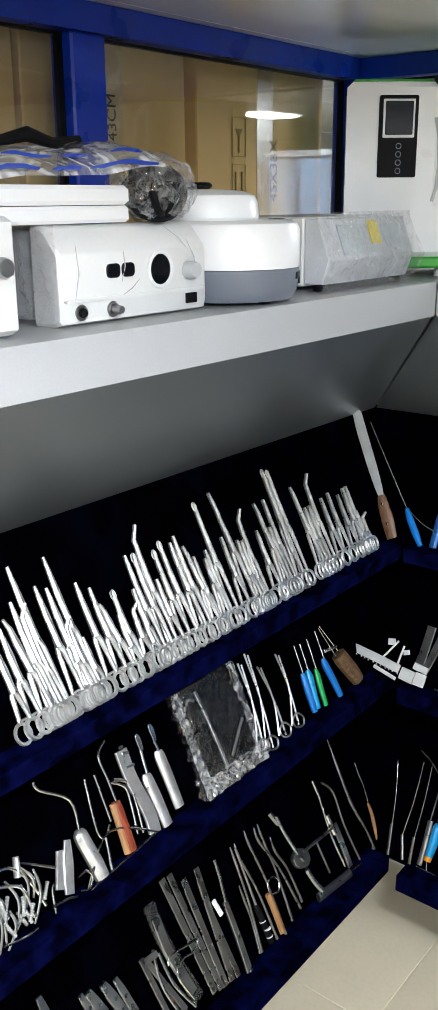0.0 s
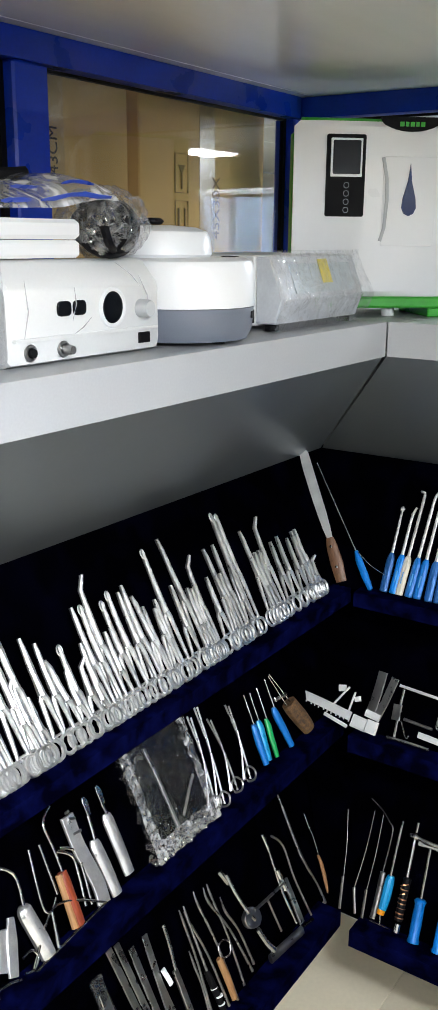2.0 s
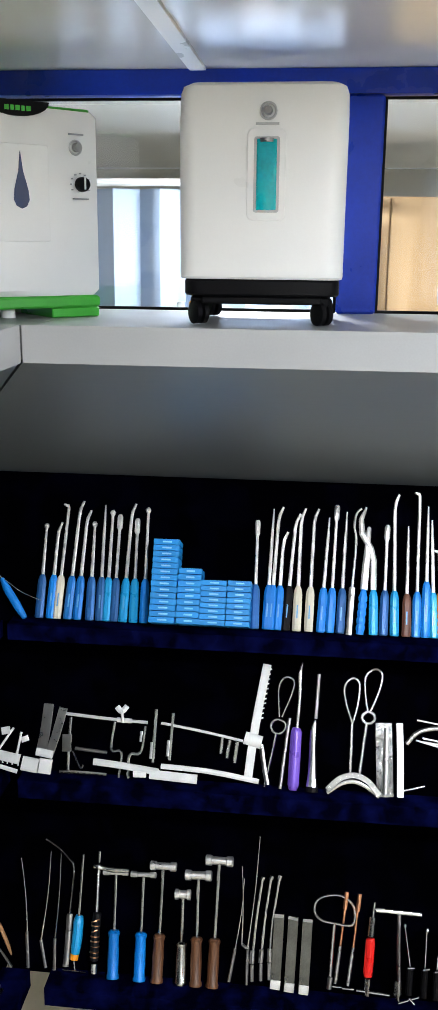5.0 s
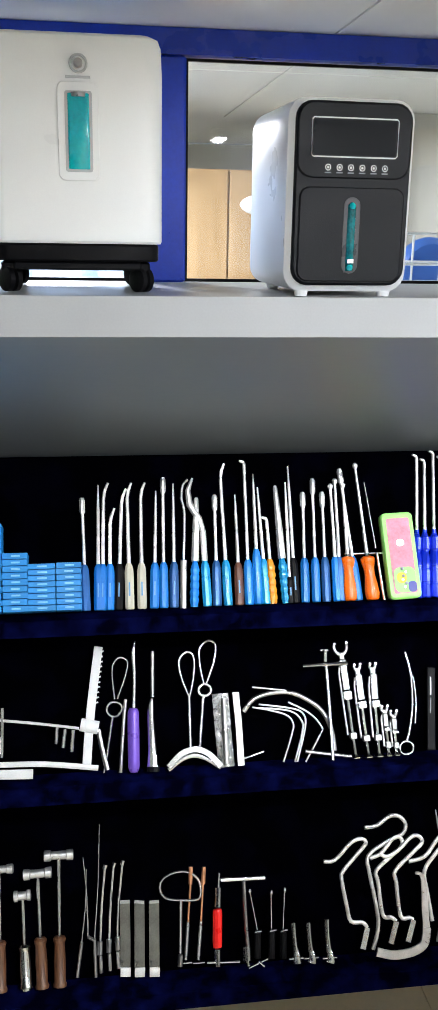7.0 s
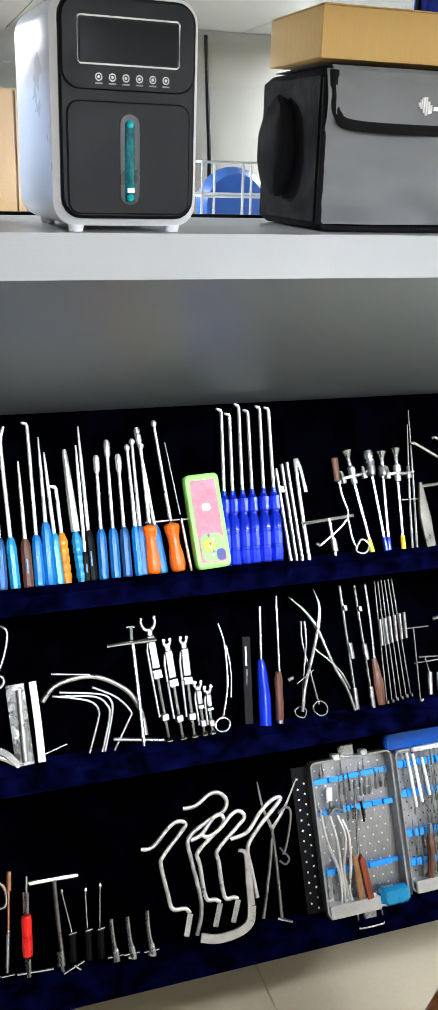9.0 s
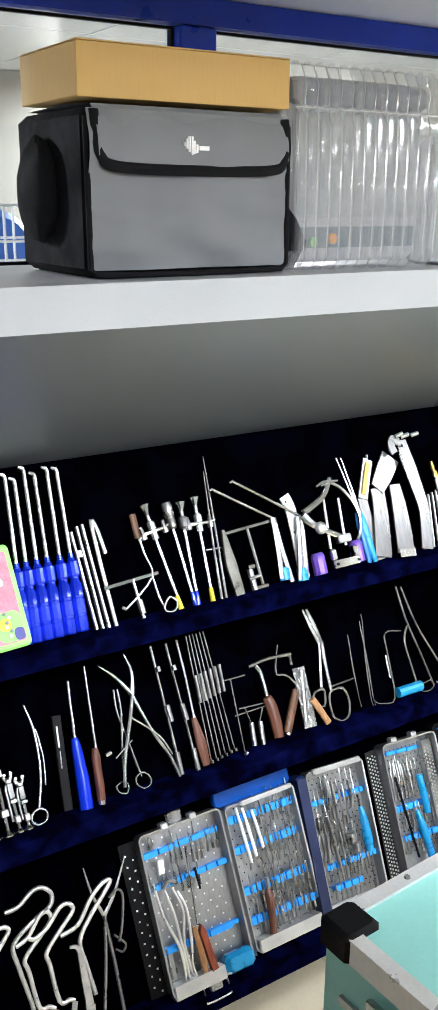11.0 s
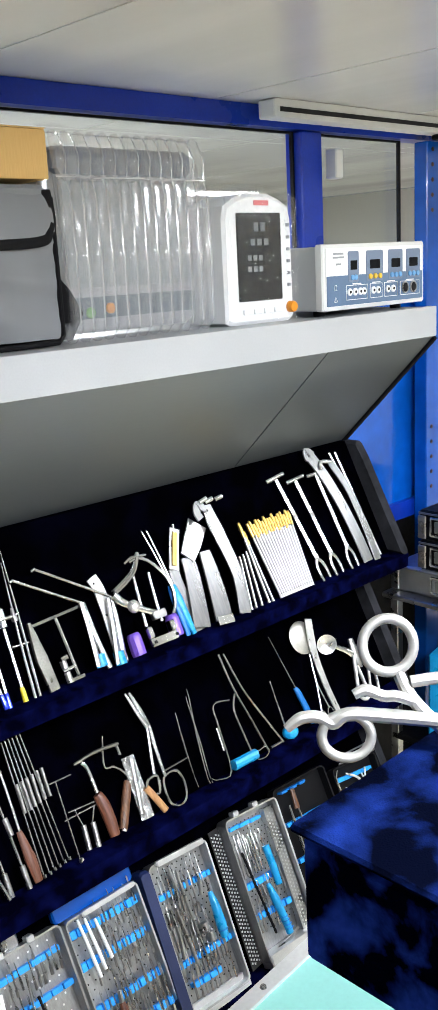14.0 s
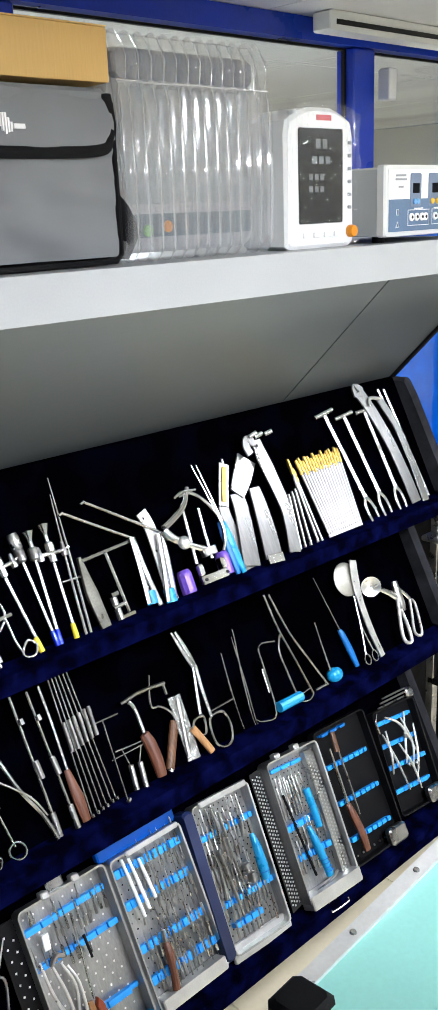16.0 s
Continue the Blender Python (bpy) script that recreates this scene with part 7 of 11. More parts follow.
bars('malleable_blade', 'B1', 2.303, 0.003, 'broad curved steel strip retractor with rolled end', 'retractor', [
    ('strip', PLATE, 0.0162, 0.12, [(0.000, 0.000), (-0.004, 0.073), (-0.014, 0.150), (-0.034, 0.225), (-0.052, 0.268)]),
    ('hook', PLATE, 0.0121, 0.2, [(-0.046, 0.270), (-0.062, 0.281), (-0.064, 0.262)]),
    ('strip', PLATE, 0.0108, 0.14, [(0.027, -0.004), (0.029, 0.086), (0.025, 0.168), (0.006, 0.228), (-0.000, 0.246)]),
    ('rod', STEEL, 0.0034, 1, [(0.035, 0.001), (0.027, 0.143), (0.013, 0.268)]),
    ('rod', STEEL, 0.0034, 1, [(0.045, 0.004), (0.037, 0.140), (0.030, 0.264)]),
    ('hook', STEEL, 0.0048, 0.6, [(0.004, 0.245), (-0.030, 0.251), (-0.039, 0.235)]),
], 0.014, 'flat retractor blades')
bars('rib_retractor', 'B2', -0.003, 0.006, 'white steel rib spreader with toothed rack and two blades', 'retractor', [
    ('rack', RACKM, 0.0095, 0.3, [(-0.194, 0.042), (-0.127, 0.034), (-0.053, 0.023)]),
    ('block', RACKM, 0.0135, 0.4, [(-0.046, 0.017), (-0.013, 0.013)]),
    ('block', RACKM, 0.0125, 0.4, [(0.002, 0.028), (0.000, 0.000)]),
    ('blade', SATIN, 0.01, 0.2, [(-0.011, 0.042), (-0.006, 0.088), (-0.004, 0.134)]),
    ('blade', SATIN, 0.0085, 0.2, [(0.006, 0.036), (0.017, 0.078), (0.027, 0.128)]),
    ('saddle', RACKM, 0.008, 0.5, [(-0.019, 0.041), (0.014, 0.036)]),
    ('arm', RACKM, 0.0024, 0.6, [(-0.098, 0.038), (-0.071, 0.083)]),
    ('paddle', RACKM, 0.0075, 0.2, [(-0.094, 0.075), (-0.077, 0.079)]),
    ('arm', RACKM, 0.0024, 0.6, [(-0.058, 0.033), (-0.053, 0.076)]),
    ('paddle', RACKM, 0.008, 0.2, [(-0.048, 0.068), (-0.044, 0.058)]),
    ('foot', RACKM, 0.0042, 0.5, [(-0.113, 0.013), (-0.055, 0.000)]),
    ('tooth', RACKM, 0.0014, 0.8, [(-0.194, 0.033), (-0.194, 0.0295)]),
    ('tooth', RACKM, 0.0014, 0.8, [(-0.183, 0.032), (-0.183, 0.0285)]),
    ('tooth', RACKM, 0.0014, 0.8, [(-0.173, 0.030), (-0.172, 0.0265)]),
    ('tooth', RACKM, 0.0014, 0.8, [(-0.162, 0.029), (-0.161, 0.0255)]),
    ('tooth', RACKM, 0.0014, 0.8, [(-0.151, 0.027), (-0.150, 0.0235)]),
    ('tooth', RACKM, 0.0014, 0.8, [(-0.140, 0.026), (-0.140, 0.0225)]),
    ('tooth', RACKM, 0.0014, 0.8, [(-0.129, 0.024), (-0.129, 0.0205)]),
    ('tooth', RACKM, 0.0014, 0.8, [(-0.119, 0.023), (-0.118, 0.0195)]),
    ('tooth', RACKM, 0.0014, 0.8, [(-0.108, 0.021), (-0.108, 0.0175)]),
    ('tooth', RACKM, 0.0014, 0.8, [(-0.097, 0.020), (-0.097, 0.0165)]),
    ('tooth', RACKM, 0.0014, 0.8, [(-0.087, 0.018), (-0.086, 0.0145)]),
    ('tooth', RACKM, 0.0014, 0.8, [(-0.076, 0.017), (-0.076, 0.0135)]),
    ('tooth', RACKM, 0.0014, 0.8, [(-0.066, 0.016), (-0.065, 0.0125)]),
    ('tooth', RACKM, 0.0014, 0.8, [(-0.055, 0.014), (-0.055, 0.0105)]),
], 0.08)
bars('table_retractor', 'B2', 0.151, 0.002, 'steel frame retractor with cross bar, wing screw and cranked posts', 'retractor', [
    ('crossbar', RACKM, 0.0034, 1, [(-0.140, 0.119), (-0.053, 0.114), (0.031, 0.111)]),
    ('wing_screw', RACKM, 0.006, 0.4, [(-0.034, 0.139), (-0.023, 0.130), (-0.013, 0.142)]),
    ('screw_post', RACKM, 0.0026, 1, [(-0.019, 0.108), (-0.023, 0.134)]),
    ('clamp', RACKM, 0.005, 0.8, [(-0.032, 0.113), (-0.002, 0.112)]),
    ('post', STEEL, 0.0036, 1, [(-0.128, 0.113), (-0.128, 0.071), (-0.125, 0.006)]),
    ('plate', SATIN, 0.0095, 0.3, [(-0.132, 0.078), (-0.130, 0.044)]),
    ('arm', SATIN, 0.0036, 1, [(-0.114, 0.051), (-0.048, 0.047)]),
    ('post', STEEL, 0.0031, 1, [(-0.036, 0.109), (-0.039, 0.054), (-0.018, 0.049), (-0.020, -0.000)]),
    ('post', STEEL, 0.0031, 1, [(0.028, 0.104), (0.022, 0.052), (0.000, 0.045), (0.000, 0.000)]),
    ('clip', RACKM, 0.005, 1, [(0.022, 0.093), (0.022, 0.072)]),
    ('hook', STEEL, 0.0022, 1, [(-0.118, 0.046), (-0.100, 0.014), (-0.094, 0.020)]),
    ('foot', STEEL, 0.0036, 0.7, [(-0.141, 0.004), (-0.095, 0.005), (-0.044, 0.004)]),
], 0.01)
bars('sternal_retractor', 'B2', 0.431, 0.008, 'large steel sternal spreader with a toothed upright', 'retractor', [
    ('lower_bar', RACKM, 0.0066, 0.4, [(-0.353, 0.022), (-0.287, 0.017), (-0.219, 0.010)]),
    ('lower_plate', RACKM, 0.009, 0.35, [(-0.236, 0.005), (-0.140, 0.001)]),
    ('rail', RACKM, 0.0054, 0.5, [(-0.214, 0.022), (-0.116, 0.018), (-0.017, 0.005)]),
    ('upright', RACKM, 0.0085, 0.3, [(-0.039, 0.010), (-0.029, 0.113), (-0.011, 0.235)]),
    ('slider', RACKM, 0.013, 0.5, [(-0.049, 0.088), (-0.015, 0.080)]),
    ('arm', RACKM, 0.0029, 1, [(-0.219, 0.106), (-0.136, 0.095), (-0.052, 0.081)]),
    ('drop', STEEL, 0.0036, 1, [(-0.094, 0.086), (-0.096, 0.054)]),
    ('drop', STEEL, 0.0036, 1, [(-0.078, 0.081), (-0.083, 0.046)]),
    ('drop', STEEL, 0.0036, 1, [(-0.063, 0.079), (-0.067, 0.038)]),
    ('crank', SATIN, 0.0048, 0.6, [(-0.016, 0.077), (-0.008, 0.035), (0.000, 0.000)]),
    ('post', STEEL, 0.0034, 1, [(-0.232, 0.028), (-0.231, 0.133)]),
    ('post', STEEL, 0.0034, 1, [(-0.198, 0.035), (-0.196, 0.127)]),
    ('nut', RACKM, 0.0054, 1, [(-0.234, 0.035), (-0.234, 0.067)]),
    ('nut', RACKM, 0.0054, 1, [(-0.200, 0.042), (-0.200, 0.073)]),
    ('toe', RACKM, 0.006, 0.4, [(-0.269, 0.003), (-0.243, 0.004)]),
    ('tooth', RACKM, 0.0016, 1, [(-0.021, 0.126), (-0.014, 0.129)]),
    ('tooth', RACKM, 0.0016, 1, [(-0.020, 0.136), (-0.013, 0.138)]),
    ('tooth', RACKM, 0.0016, 1, [(-0.019, 0.146), (-0.012, 0.148)]),
    ('tooth', RACKM, 0.0016, 1, [(-0.018, 0.156), (-0.010, 0.158)]),
    ('tooth', RACKM, 0.0016, 1, [(-0.016, 0.165), (-0.009, 0.167)]),
    ('tooth', RACKM, 0.0016, 1, [(-0.015, 0.175), (-0.008, 0.177)]),
    ('tooth', RACKM, 0.0016, 1, [(-0.014, 0.185), (-0.006, 0.187)]),
    ('tooth', RACKM, 0.0016, 1, [(-0.013, 0.195), (-0.005, 0.197)]),
    ('tooth', RACKM, 0.0016, 1, [(-0.011, 0.204), (-0.004, 0.206)]),
    ('tooth', RACKM, 0.0016, 1, [(-0.010, 0.214), (-0.003, 0.216)]),
    ('tooth', RACKM, 0.0016, 1, [(-0.009, 0.224), (-0.001, 0.226)]),
], 0.016)
bars('loop_retractor', 'B2', 0.425, 0.003, 'steel wire retractor with a teardrop loop and a ring', 'retractor', [
    ('loop', STEEL, 0.0019, 1, [(0.024, 0.137), (0.020, 0.188), (0.026, 0.210), (0.038, 0.217), (0.051, 0.208), (0.046, 0.181), (0.029, 0.137)]),
    ('ring', STEEL, 0.0024, 1, [(0.022, 0.132), (0.035, 0.127), (0.037, 0.116), (0.028, 0.105), (0.015, 0.106), (0.008, 0.117), (0.012, 0.128), (0.022, 0.132)]),
    ('stem', STEEL, 0.0022, 1, [(0.019, 0.104), (0.009, 0.048), (0.000, 0.000)]),
], 0.01)
bars('slim_osteotome', 'B2', 0.456, 0.001, 'thin all-steel osteotome leaning upright', 'surgical chisel', [
    ('handle', SATIN, 0.0036, 0.7, [(0.000, 0.000), (0.009, 0.096), (0.014, 0.138)]),
], 0.01)
bars('purple_elevator', 'B2', 0.482, 0.000, 'steel periosteal elevator with fluted purple handle', 'elevator', [
    ('handle', PURPLE, [0.0066, 0.0116, 0.0119, 0.0116, 0.0077], 0.9, [(0.000, 0.000), (0.000, 0.012), (0.001, 0.060), (0.002, 0.109), (0.003, 0.121)]),
    ('blade', STEEL, [0.0033, 0.0028, 0.0039, 0.0013], 0.6, [(0.003, 0.121), (0.006, 0.183), (0.005, 0.227), (0.009, 0.251)]),
], 0.012)
bars('trocar_sleeve', 'B2', 0.519, 0.000, 'steel awl with a flared conical base', 'awl', [
    ('cone', STEEL, [0.0125, 0.009, 0.0075, 0.0065, 0.003], 1, [(0.000, 0.010), (0.000, 0.040), (-0.001, 0.083), (-0.001, 0.119), (0.002, 0.138)]),
    ('base', BLACK, 0.0125, 1, [(0.000, 0.000), (0.000, 0.010)]),
    ('shaft', SATIN, 0.0036, 0.8, [(0.003, 0.141), (0.006, 0.229)]),
], 0.014)
bars('bladder_retractor', 'B2', 0.549, 0.000, 'steel wire retractor with two teardrop grips and curved blade', 'retractor', [
    ('grip', STEEL, 0.0024, 1, [(0.045, 0.138), (0.031, 0.179), (0.029, 0.210), (0.045, 0.225), (0.058, 0.213), (0.055, 0.172), (0.045, 0.133)]),
    ('stem', STEEL, 0.0031, 1, [(0.045, 0.133), (0.044, 0.040)]),
    ('grip', STEEL, 0.0024, 1, [(0.075, 0.162), (0.070, 0.190), (0.069, 0.228), (0.087, 0.245), (0.102, 0.235), (0.096, 0.201), (0.080, 0.162)]),
    ('ring', STEEL, 0.0031, 1, [(0.076, 0.161), (0.088, 0.155), (0.088, 0.144), (0.079, 0.138), (0.068, 0.141), (0.065, 0.152), (0.076, 0.161)]),
    ('stem', STEEL, 0.0031, 1, [(0.073, 0.137), (0.062, 0.039)]),
    ('blade', STEEL, 0.006, 0.4, [(0.000, 0.006), (0.024, 0.029), (0.053, 0.037), (0.080, 0.026), (0.101, 0.002)]),
    ('lip', STEEL, 0.0048, 0.5, [(0.000, 0.000), (0.026, 0.019), (0.053, 0.025), (0.080, 0.015), (0.101, -0.002)]),
], 0.014)
bars('bagged_instrument', 'B2', 0.662, 0.000, 'instrument sealed in a crinkled clear plastic pouch', 'pouch', [
    ('pouch', CRINKLE, 0.017, 0.35, [(0.000, 0.000), (-0.003, 0.064), (-0.006, 0.141)]),
    ('card', WHITE, 0.0065, 0.2, [(0.029, 0.001), (0.028, 0.074), (0.025, 0.142)]),
    ('core', SATIN, 0.006, 0.6, [(0.000, 0.005), (0.000, 0.132)]),
    ('stick', STEEL, 0.0022, 1, [(0.034, 0.013), (0.076, 0.025)]),
], 0.014)
bars('ring_retractor', 'B2', 0.914, 0.005, 'large arched steel ring retractor frame', 'retractor', [
    ('arch', SATIN, 0.0046, 0.7, [(-0.212, 0.098), (-0.189, 0.122), (-0.149, 0.132), (-0.110, 0.129), (-0.072, 0.109), (-0.049, 0.086), (-0.035, 0.051), (-0.032, 0.013)]),
    ('bar', SATIN, 0.0019, 1, [(-0.192, 0.145), (-0.149, 0.139), (-0.123, 0.135)]),
    ('foot', SATIN, 0.0036, 1, [(-0.092, 0.015), (0.000, 0.000)]),
], 0.008)
bars('bent_probe', 'B2', 0.776, 0.002, 'bent steel wire retractor leaning on the velvet', 'retractor', [
    ('wire', SATIN, 0.002, 1, [(0.000, 0.000), (0.020, 0.052), (0.024, 0.074), (0.006, 0.093), (-0.056, 0.109)]),
], 0.012, 'bent wire retractors')
bars('bent_probe', 'B2', 0.799, 0.001, 'bent steel wire retractor leaning on the velvet', 'retractor', [
    ('wire', SATIN, 0.002, 1, [(0.000, 0.000), (0.019, 0.058), (0.018, 0.080), (-0.004, 0.099), (-0.065, 0.108)]),
], 0.012, 'bent wire retractors')
bars('bent_probe', 'B2', 0.804, 0.001, 'bent steel wire retractor leaning on the velvet', 'retractor', [
    ('wire', SATIN, 0.002, 1, [(0.000, 0.000), (0.020, 0.065), (0.019, 0.090), (-0.002, 0.103), (-0.071, 0.115)]),
], 0.012, 'bent wire retractors')
bars('bent_probe', 'B2', 0.821, 0.000, 'bent steel wire retractor leaning on the velvet', 'retractor', [
    ('wire', SATIN, 0.002, 1, [(0.000, 0.000), (0.032, 0.050), (0.037, 0.065), (0.013, 0.094), (-0.028, 0.117)]),
], 0.012, 'bent wire retractors')
bars('socket_key', 'B2', 0.875, 0.000, 'steel T-handle socket key', 'surgical instrument', [
    ('crossbar', STEEL, 0.0046, 1, [(-0.049, 0.187), (0.044, 0.188)]),
    ('stem', STEEL, 0.0038, 0.8, [(-0.001, 0.185), (-0.000, 0.091), (0.000, 0.000)]),
    ('knob', STEEL, 0.0042, 1, [(-0.003, 0.193), (-0.002, 0.216)]),
    ('cap', STEEL, 0.0024, 1, [(-0.010, 0.216), (0.006, 0.216)]),
], 0.014)
FIXATORS = [
    (0.924, 0.21, -0.016, 0.0078, True),
    (0.95, 0.176, -0.011, 0.0078, False),
    (0.972, 0.176, -0.001, 0.0078, False),
    (0.992, 0.09, -0.003, 0.0056, False),
    (1.008, 0.079, -0.001, 0.0056, False),
]
for u, L, dx, w, jaw in FIXATORS:
    o = root("fixator_clamp", at("B2", u, 0.001, math.degrees(math.atan2(-dx, L)), 0.012), "steel external fixator rod with a " + ("wide open U-shaped jaw" if jaw else "small forked clevis head"), "fixator", "fixator clamps")
    part("foot", G().lathe([(w * 1.5, 0), (w * 1.6, 0.002), (w * 1.1, 0.004), (0.004, 0.008)], 14, pose(0, 0, 0, -90)), STEEL, o)
    part("rod", G().tube([(0, 0.004, 0), (0, L * 0.62, 0)], 0.0031, 10), STEEL, o)
    part("nut", G().box(-w * 0.85, w * 0.85, L * 0.18, L * 0.18 + 0.012, -0.006, 0.006, 0.0012), SATIN, o)
    part("block", G().box(-w * 1.1, w * 1.1, L * 0.55, L * 0.55 + 0.016 * L / 0.2, -0.007, 0.007, 0.0012), STEEL, o)
    part("sleeve", G().box(-w * 0.85, w * 0.85, L * 0.64, L * 0.93, -0.004, 0.004, 0.001), PLATE, o)
    part("guide_rod", G().tube([(-w * 1.25, L * 0.22, -0.002), (-w * 1.3, L * 0.8, -0.002), (-w * 0.8, L * 0.9, -0.002)], 0.0022, 8), SATIN, o)
    r = 0.0135 if jaw else 0.0064
    y = L * 0.99 + r
    part("jaw", G().tube([(r * math.cos(radians(a)), y + r * 1.15 * math.sin(radians(a)), 0) for a in range(-205, 26, 23)], [0.0022] + [0.003] * 3 + [0.004] * 3 + [0.003] * 3 + [0.0022], 8, 0.8), SATIN, o)
    for sx in (-1, 1):
        part("pin", G().lathe([(0.0028, -0.004), (0.0032, 0), (0.0028, 0.004)], 10, Matrix.Translation((sx * r * 0.92, y + r * 0.5, 0.002))), STEEL, o)
    part("neck", G().box(-0.0045, 0.0045, L * 0.93, L * 0.99 + 0.001, -0.0035, 0.0035, 0.001), SATIN, o)
bars('curved_clamp', 'B2', 1.023, 0.003, 'curved steel clamp with a single ring', 'clamp', [
    ('arm', STEEL, 0.0026, 1, [(0.009, 0.025), (0.025, 0.084), (0.028, 0.157), (0.020, 0.201)]),
    ('arm', STEEL, 0.0019, 1, [(0.028, 0.060), (0.034, 0.107), (0.031, 0.156)]),
    ('ring', STEEL, 0.0024, 1, [(0.009, 0.025), (0.019, 0.017), (0.016, 0.004), (0.000, 0.000), (-0.009, 0.010), (-0.004, 0.022), (0.009, 0.025)]),
], 0.01)
bars('boxed_blade', 'B2', 1.081, 0.009, 'narrow black plastic blade holder with white marks', 'holder', [
    ('case', BLACK, 0.0085, 0.4, [(0.000, 0.000), (0.014, 0.162)]),
    ('mark', WHITEINK, 0.0015, 0.4, [(0.004, 0.072), (0.008, 0.102)]),
    ('mark', WHITEINK, 0.0015, 0.4, [(0.007, 0.108), (0.010, 0.144)]),
], 0.01)
bars('blue_awl', 'B2', 1.113, 0.001, 'steel screwdriver with a faceted royal-blue handle', 'screwdriver', [
    ('handle', ROYAL, [0.0123, 0.0123, 0.0091, 0.0052], 0.9, [(0.000, 0.000), (0.004, 0.050), (0.006, 0.105), (0.006, 0.124)]),
    ('shaft', STEEL, 0.0029, 1, [(0.006, 0.124), (0.016, 0.224)]),
], 0.012)
bars('wood_awl', 'B2', 1.142, 0.000, 'steel driver with a turned brown wooden handle', 'screwdriver', [
    ('handle', REDW, [0.0077, 0.0083, 0.0077, 0.0083, 0.0051], 1, [(0.001, 0.005), (0.004, 0.034), (0.006, 0.058), (0.008, 0.082), (0.010, 0.097)]),
    ('cap', SATIN, 0.0065, 1, [(0.000, 0.000), (0.001, 0.007)]),
    ('shaft', STEEL, [0.003, 0.0025, 0.0015], 1, [(0.010, 0.097), (0.016, 0.168), (0.022, 0.242)]),
], 0.012)
bars('bone_rongeur', 'B2', 1.189, 0.016, 'large double-action steel bone rongeur, open', 'rongeur', [
    ('jaw', STEEL, [0.001, 0.003, 0.0055], 0.7, [(0.003, 0.220), (0.031, 0.192), (0.054, 0.156)]),
    ('jaw', STEEL, [0.001, 0.003, 0.0055], 0.7, [(0.055, 0.230), (0.063, 0.194), (0.054, 0.156)]),
    ('handle', STEEL, 0.0038, 0.8, [(0.054, 0.156), (0.035, 0.104), (0.011, 0.045), (0.000, 0.000)]),
    ('handle', STEEL, 0.0038, 0.8, [(0.054, 0.156), (0.076, 0.084), (0.098, 0.036), (0.111, -0.014)]),
    ('strut', STEEL, 0.0019, 1, [(0.042, 0.115), (0.087, 0.070), (0.106, 0.029)]),
    ('spring', STEEL, 0.0019, 1, [(-0.005, 0.054), (0.033, 0.076)]),
    ('screw', STEEL, 0.0048, 1, [(-0.021, 0.063), (-0.010, 0.066)]),
], 0.014)
bars('tissue_scissors', 'B2', 1.193, 0.004, 'long slim steel scissors standing on their rings', 'scissors', [
    ('arm', STEEL, 0.0024, 1, [(0.035, 0.020), (0.024, 0.092), (0.016, 0.143), (0.019, 0.183)]),
    ('arm', STEEL, 0.0024, 1, [(-0.002, 0.014), (0.010, 0.081), (0.023, 0.142), (0.025, 0.182)]),
    ('ring', STEEL, 0.0022, 1, [(0.036, 0.027), (0.048, 0.017), (0.047, 0.003), (0.033, -0.001), (0.021, 0.010), (0.023, 0.022), (0.036, 0.027)]),
    ('ring', STEEL, 0.0022, 1, [(-0.002, 0.021), (0.007, 0.012), (0.000, 0.000), (-0.013, 0.005), (-0.016, 0.017), (-0.002, 0.021)]),
], 0.01)
bars('guide_rod', 'B2', 1.307, 0.003, 'steel guide rod with thick knurled collars', 'rod', [
    ('rod', STEEL, 0.0031, 1, [(0.000, 0.000), (-0.004, 0.244)]),
    ('collar', SATIN, 0.005, 1, [(0.001, 0.130), (0.003, 0.099)]),
    ('collar', STEEL, 0.005, 1, [(-0.001, 0.204), (0.000, 0.194)]),
    ('foot', SATIN, 0.005, 1, [(0.000, 0.000), (-0.000, 0.041)]),
], 0.01, 'guide rods')
bars('guide_rod', 'B2', 1.342, 0.001, 'steel guide rod with thick knurled collars', 'rod', [
    ('rod', STEEL, 0.0031, 1, [(0.000, 0.000), (-0.007, 0.243)]),
    ('collar', SATIN, 0.005, 1, [(-0.003, 0.126), (-0.001, 0.095)]),
    ('collar', STEEL, 0.005, 1, [(-0.004, 0.201), (-0.003, 0.191)]),
    ('foot', SATIN, 0.005, 1, [(0.000, 0.000), (-0.000, 0.041)]),
], 0.01, 'guide rods')
bars('wood_file', 'B2', 1.362, 0.004, 'slim steel file with a dark red wooden handle', 'file', [
    ('handle', REDW, [0.0077, 0.0109, 0.0051], 0.6, [(0.000, 0.000), (-0.001, 0.043), (-0.004, 0.092)]),
    ('blade', STEEL, 0.0026, 0.7, [(-0.004, 0.092), (-0.002, 0.172), (-0.003, 0.241)]),
], 0.008)
bars('reaming_rod', 'B2', 1.373, 0.005, 'slim steel rod with a thicker knurled middle', 'rod', [
    ('rod', STEEL, 0.0018, 1, [(0.000, 0.001), (0.008, 0.243)]),
    ('grip', SATIN, 0.0037, 1, [(0.005, 0.114), (0.007, 0.166)]),
    ('ball', STEEL, 0.0031, 1, [(0.000, 0.000), (0.000, 0.006)]),
], 0.009, 'slim reaming rods')
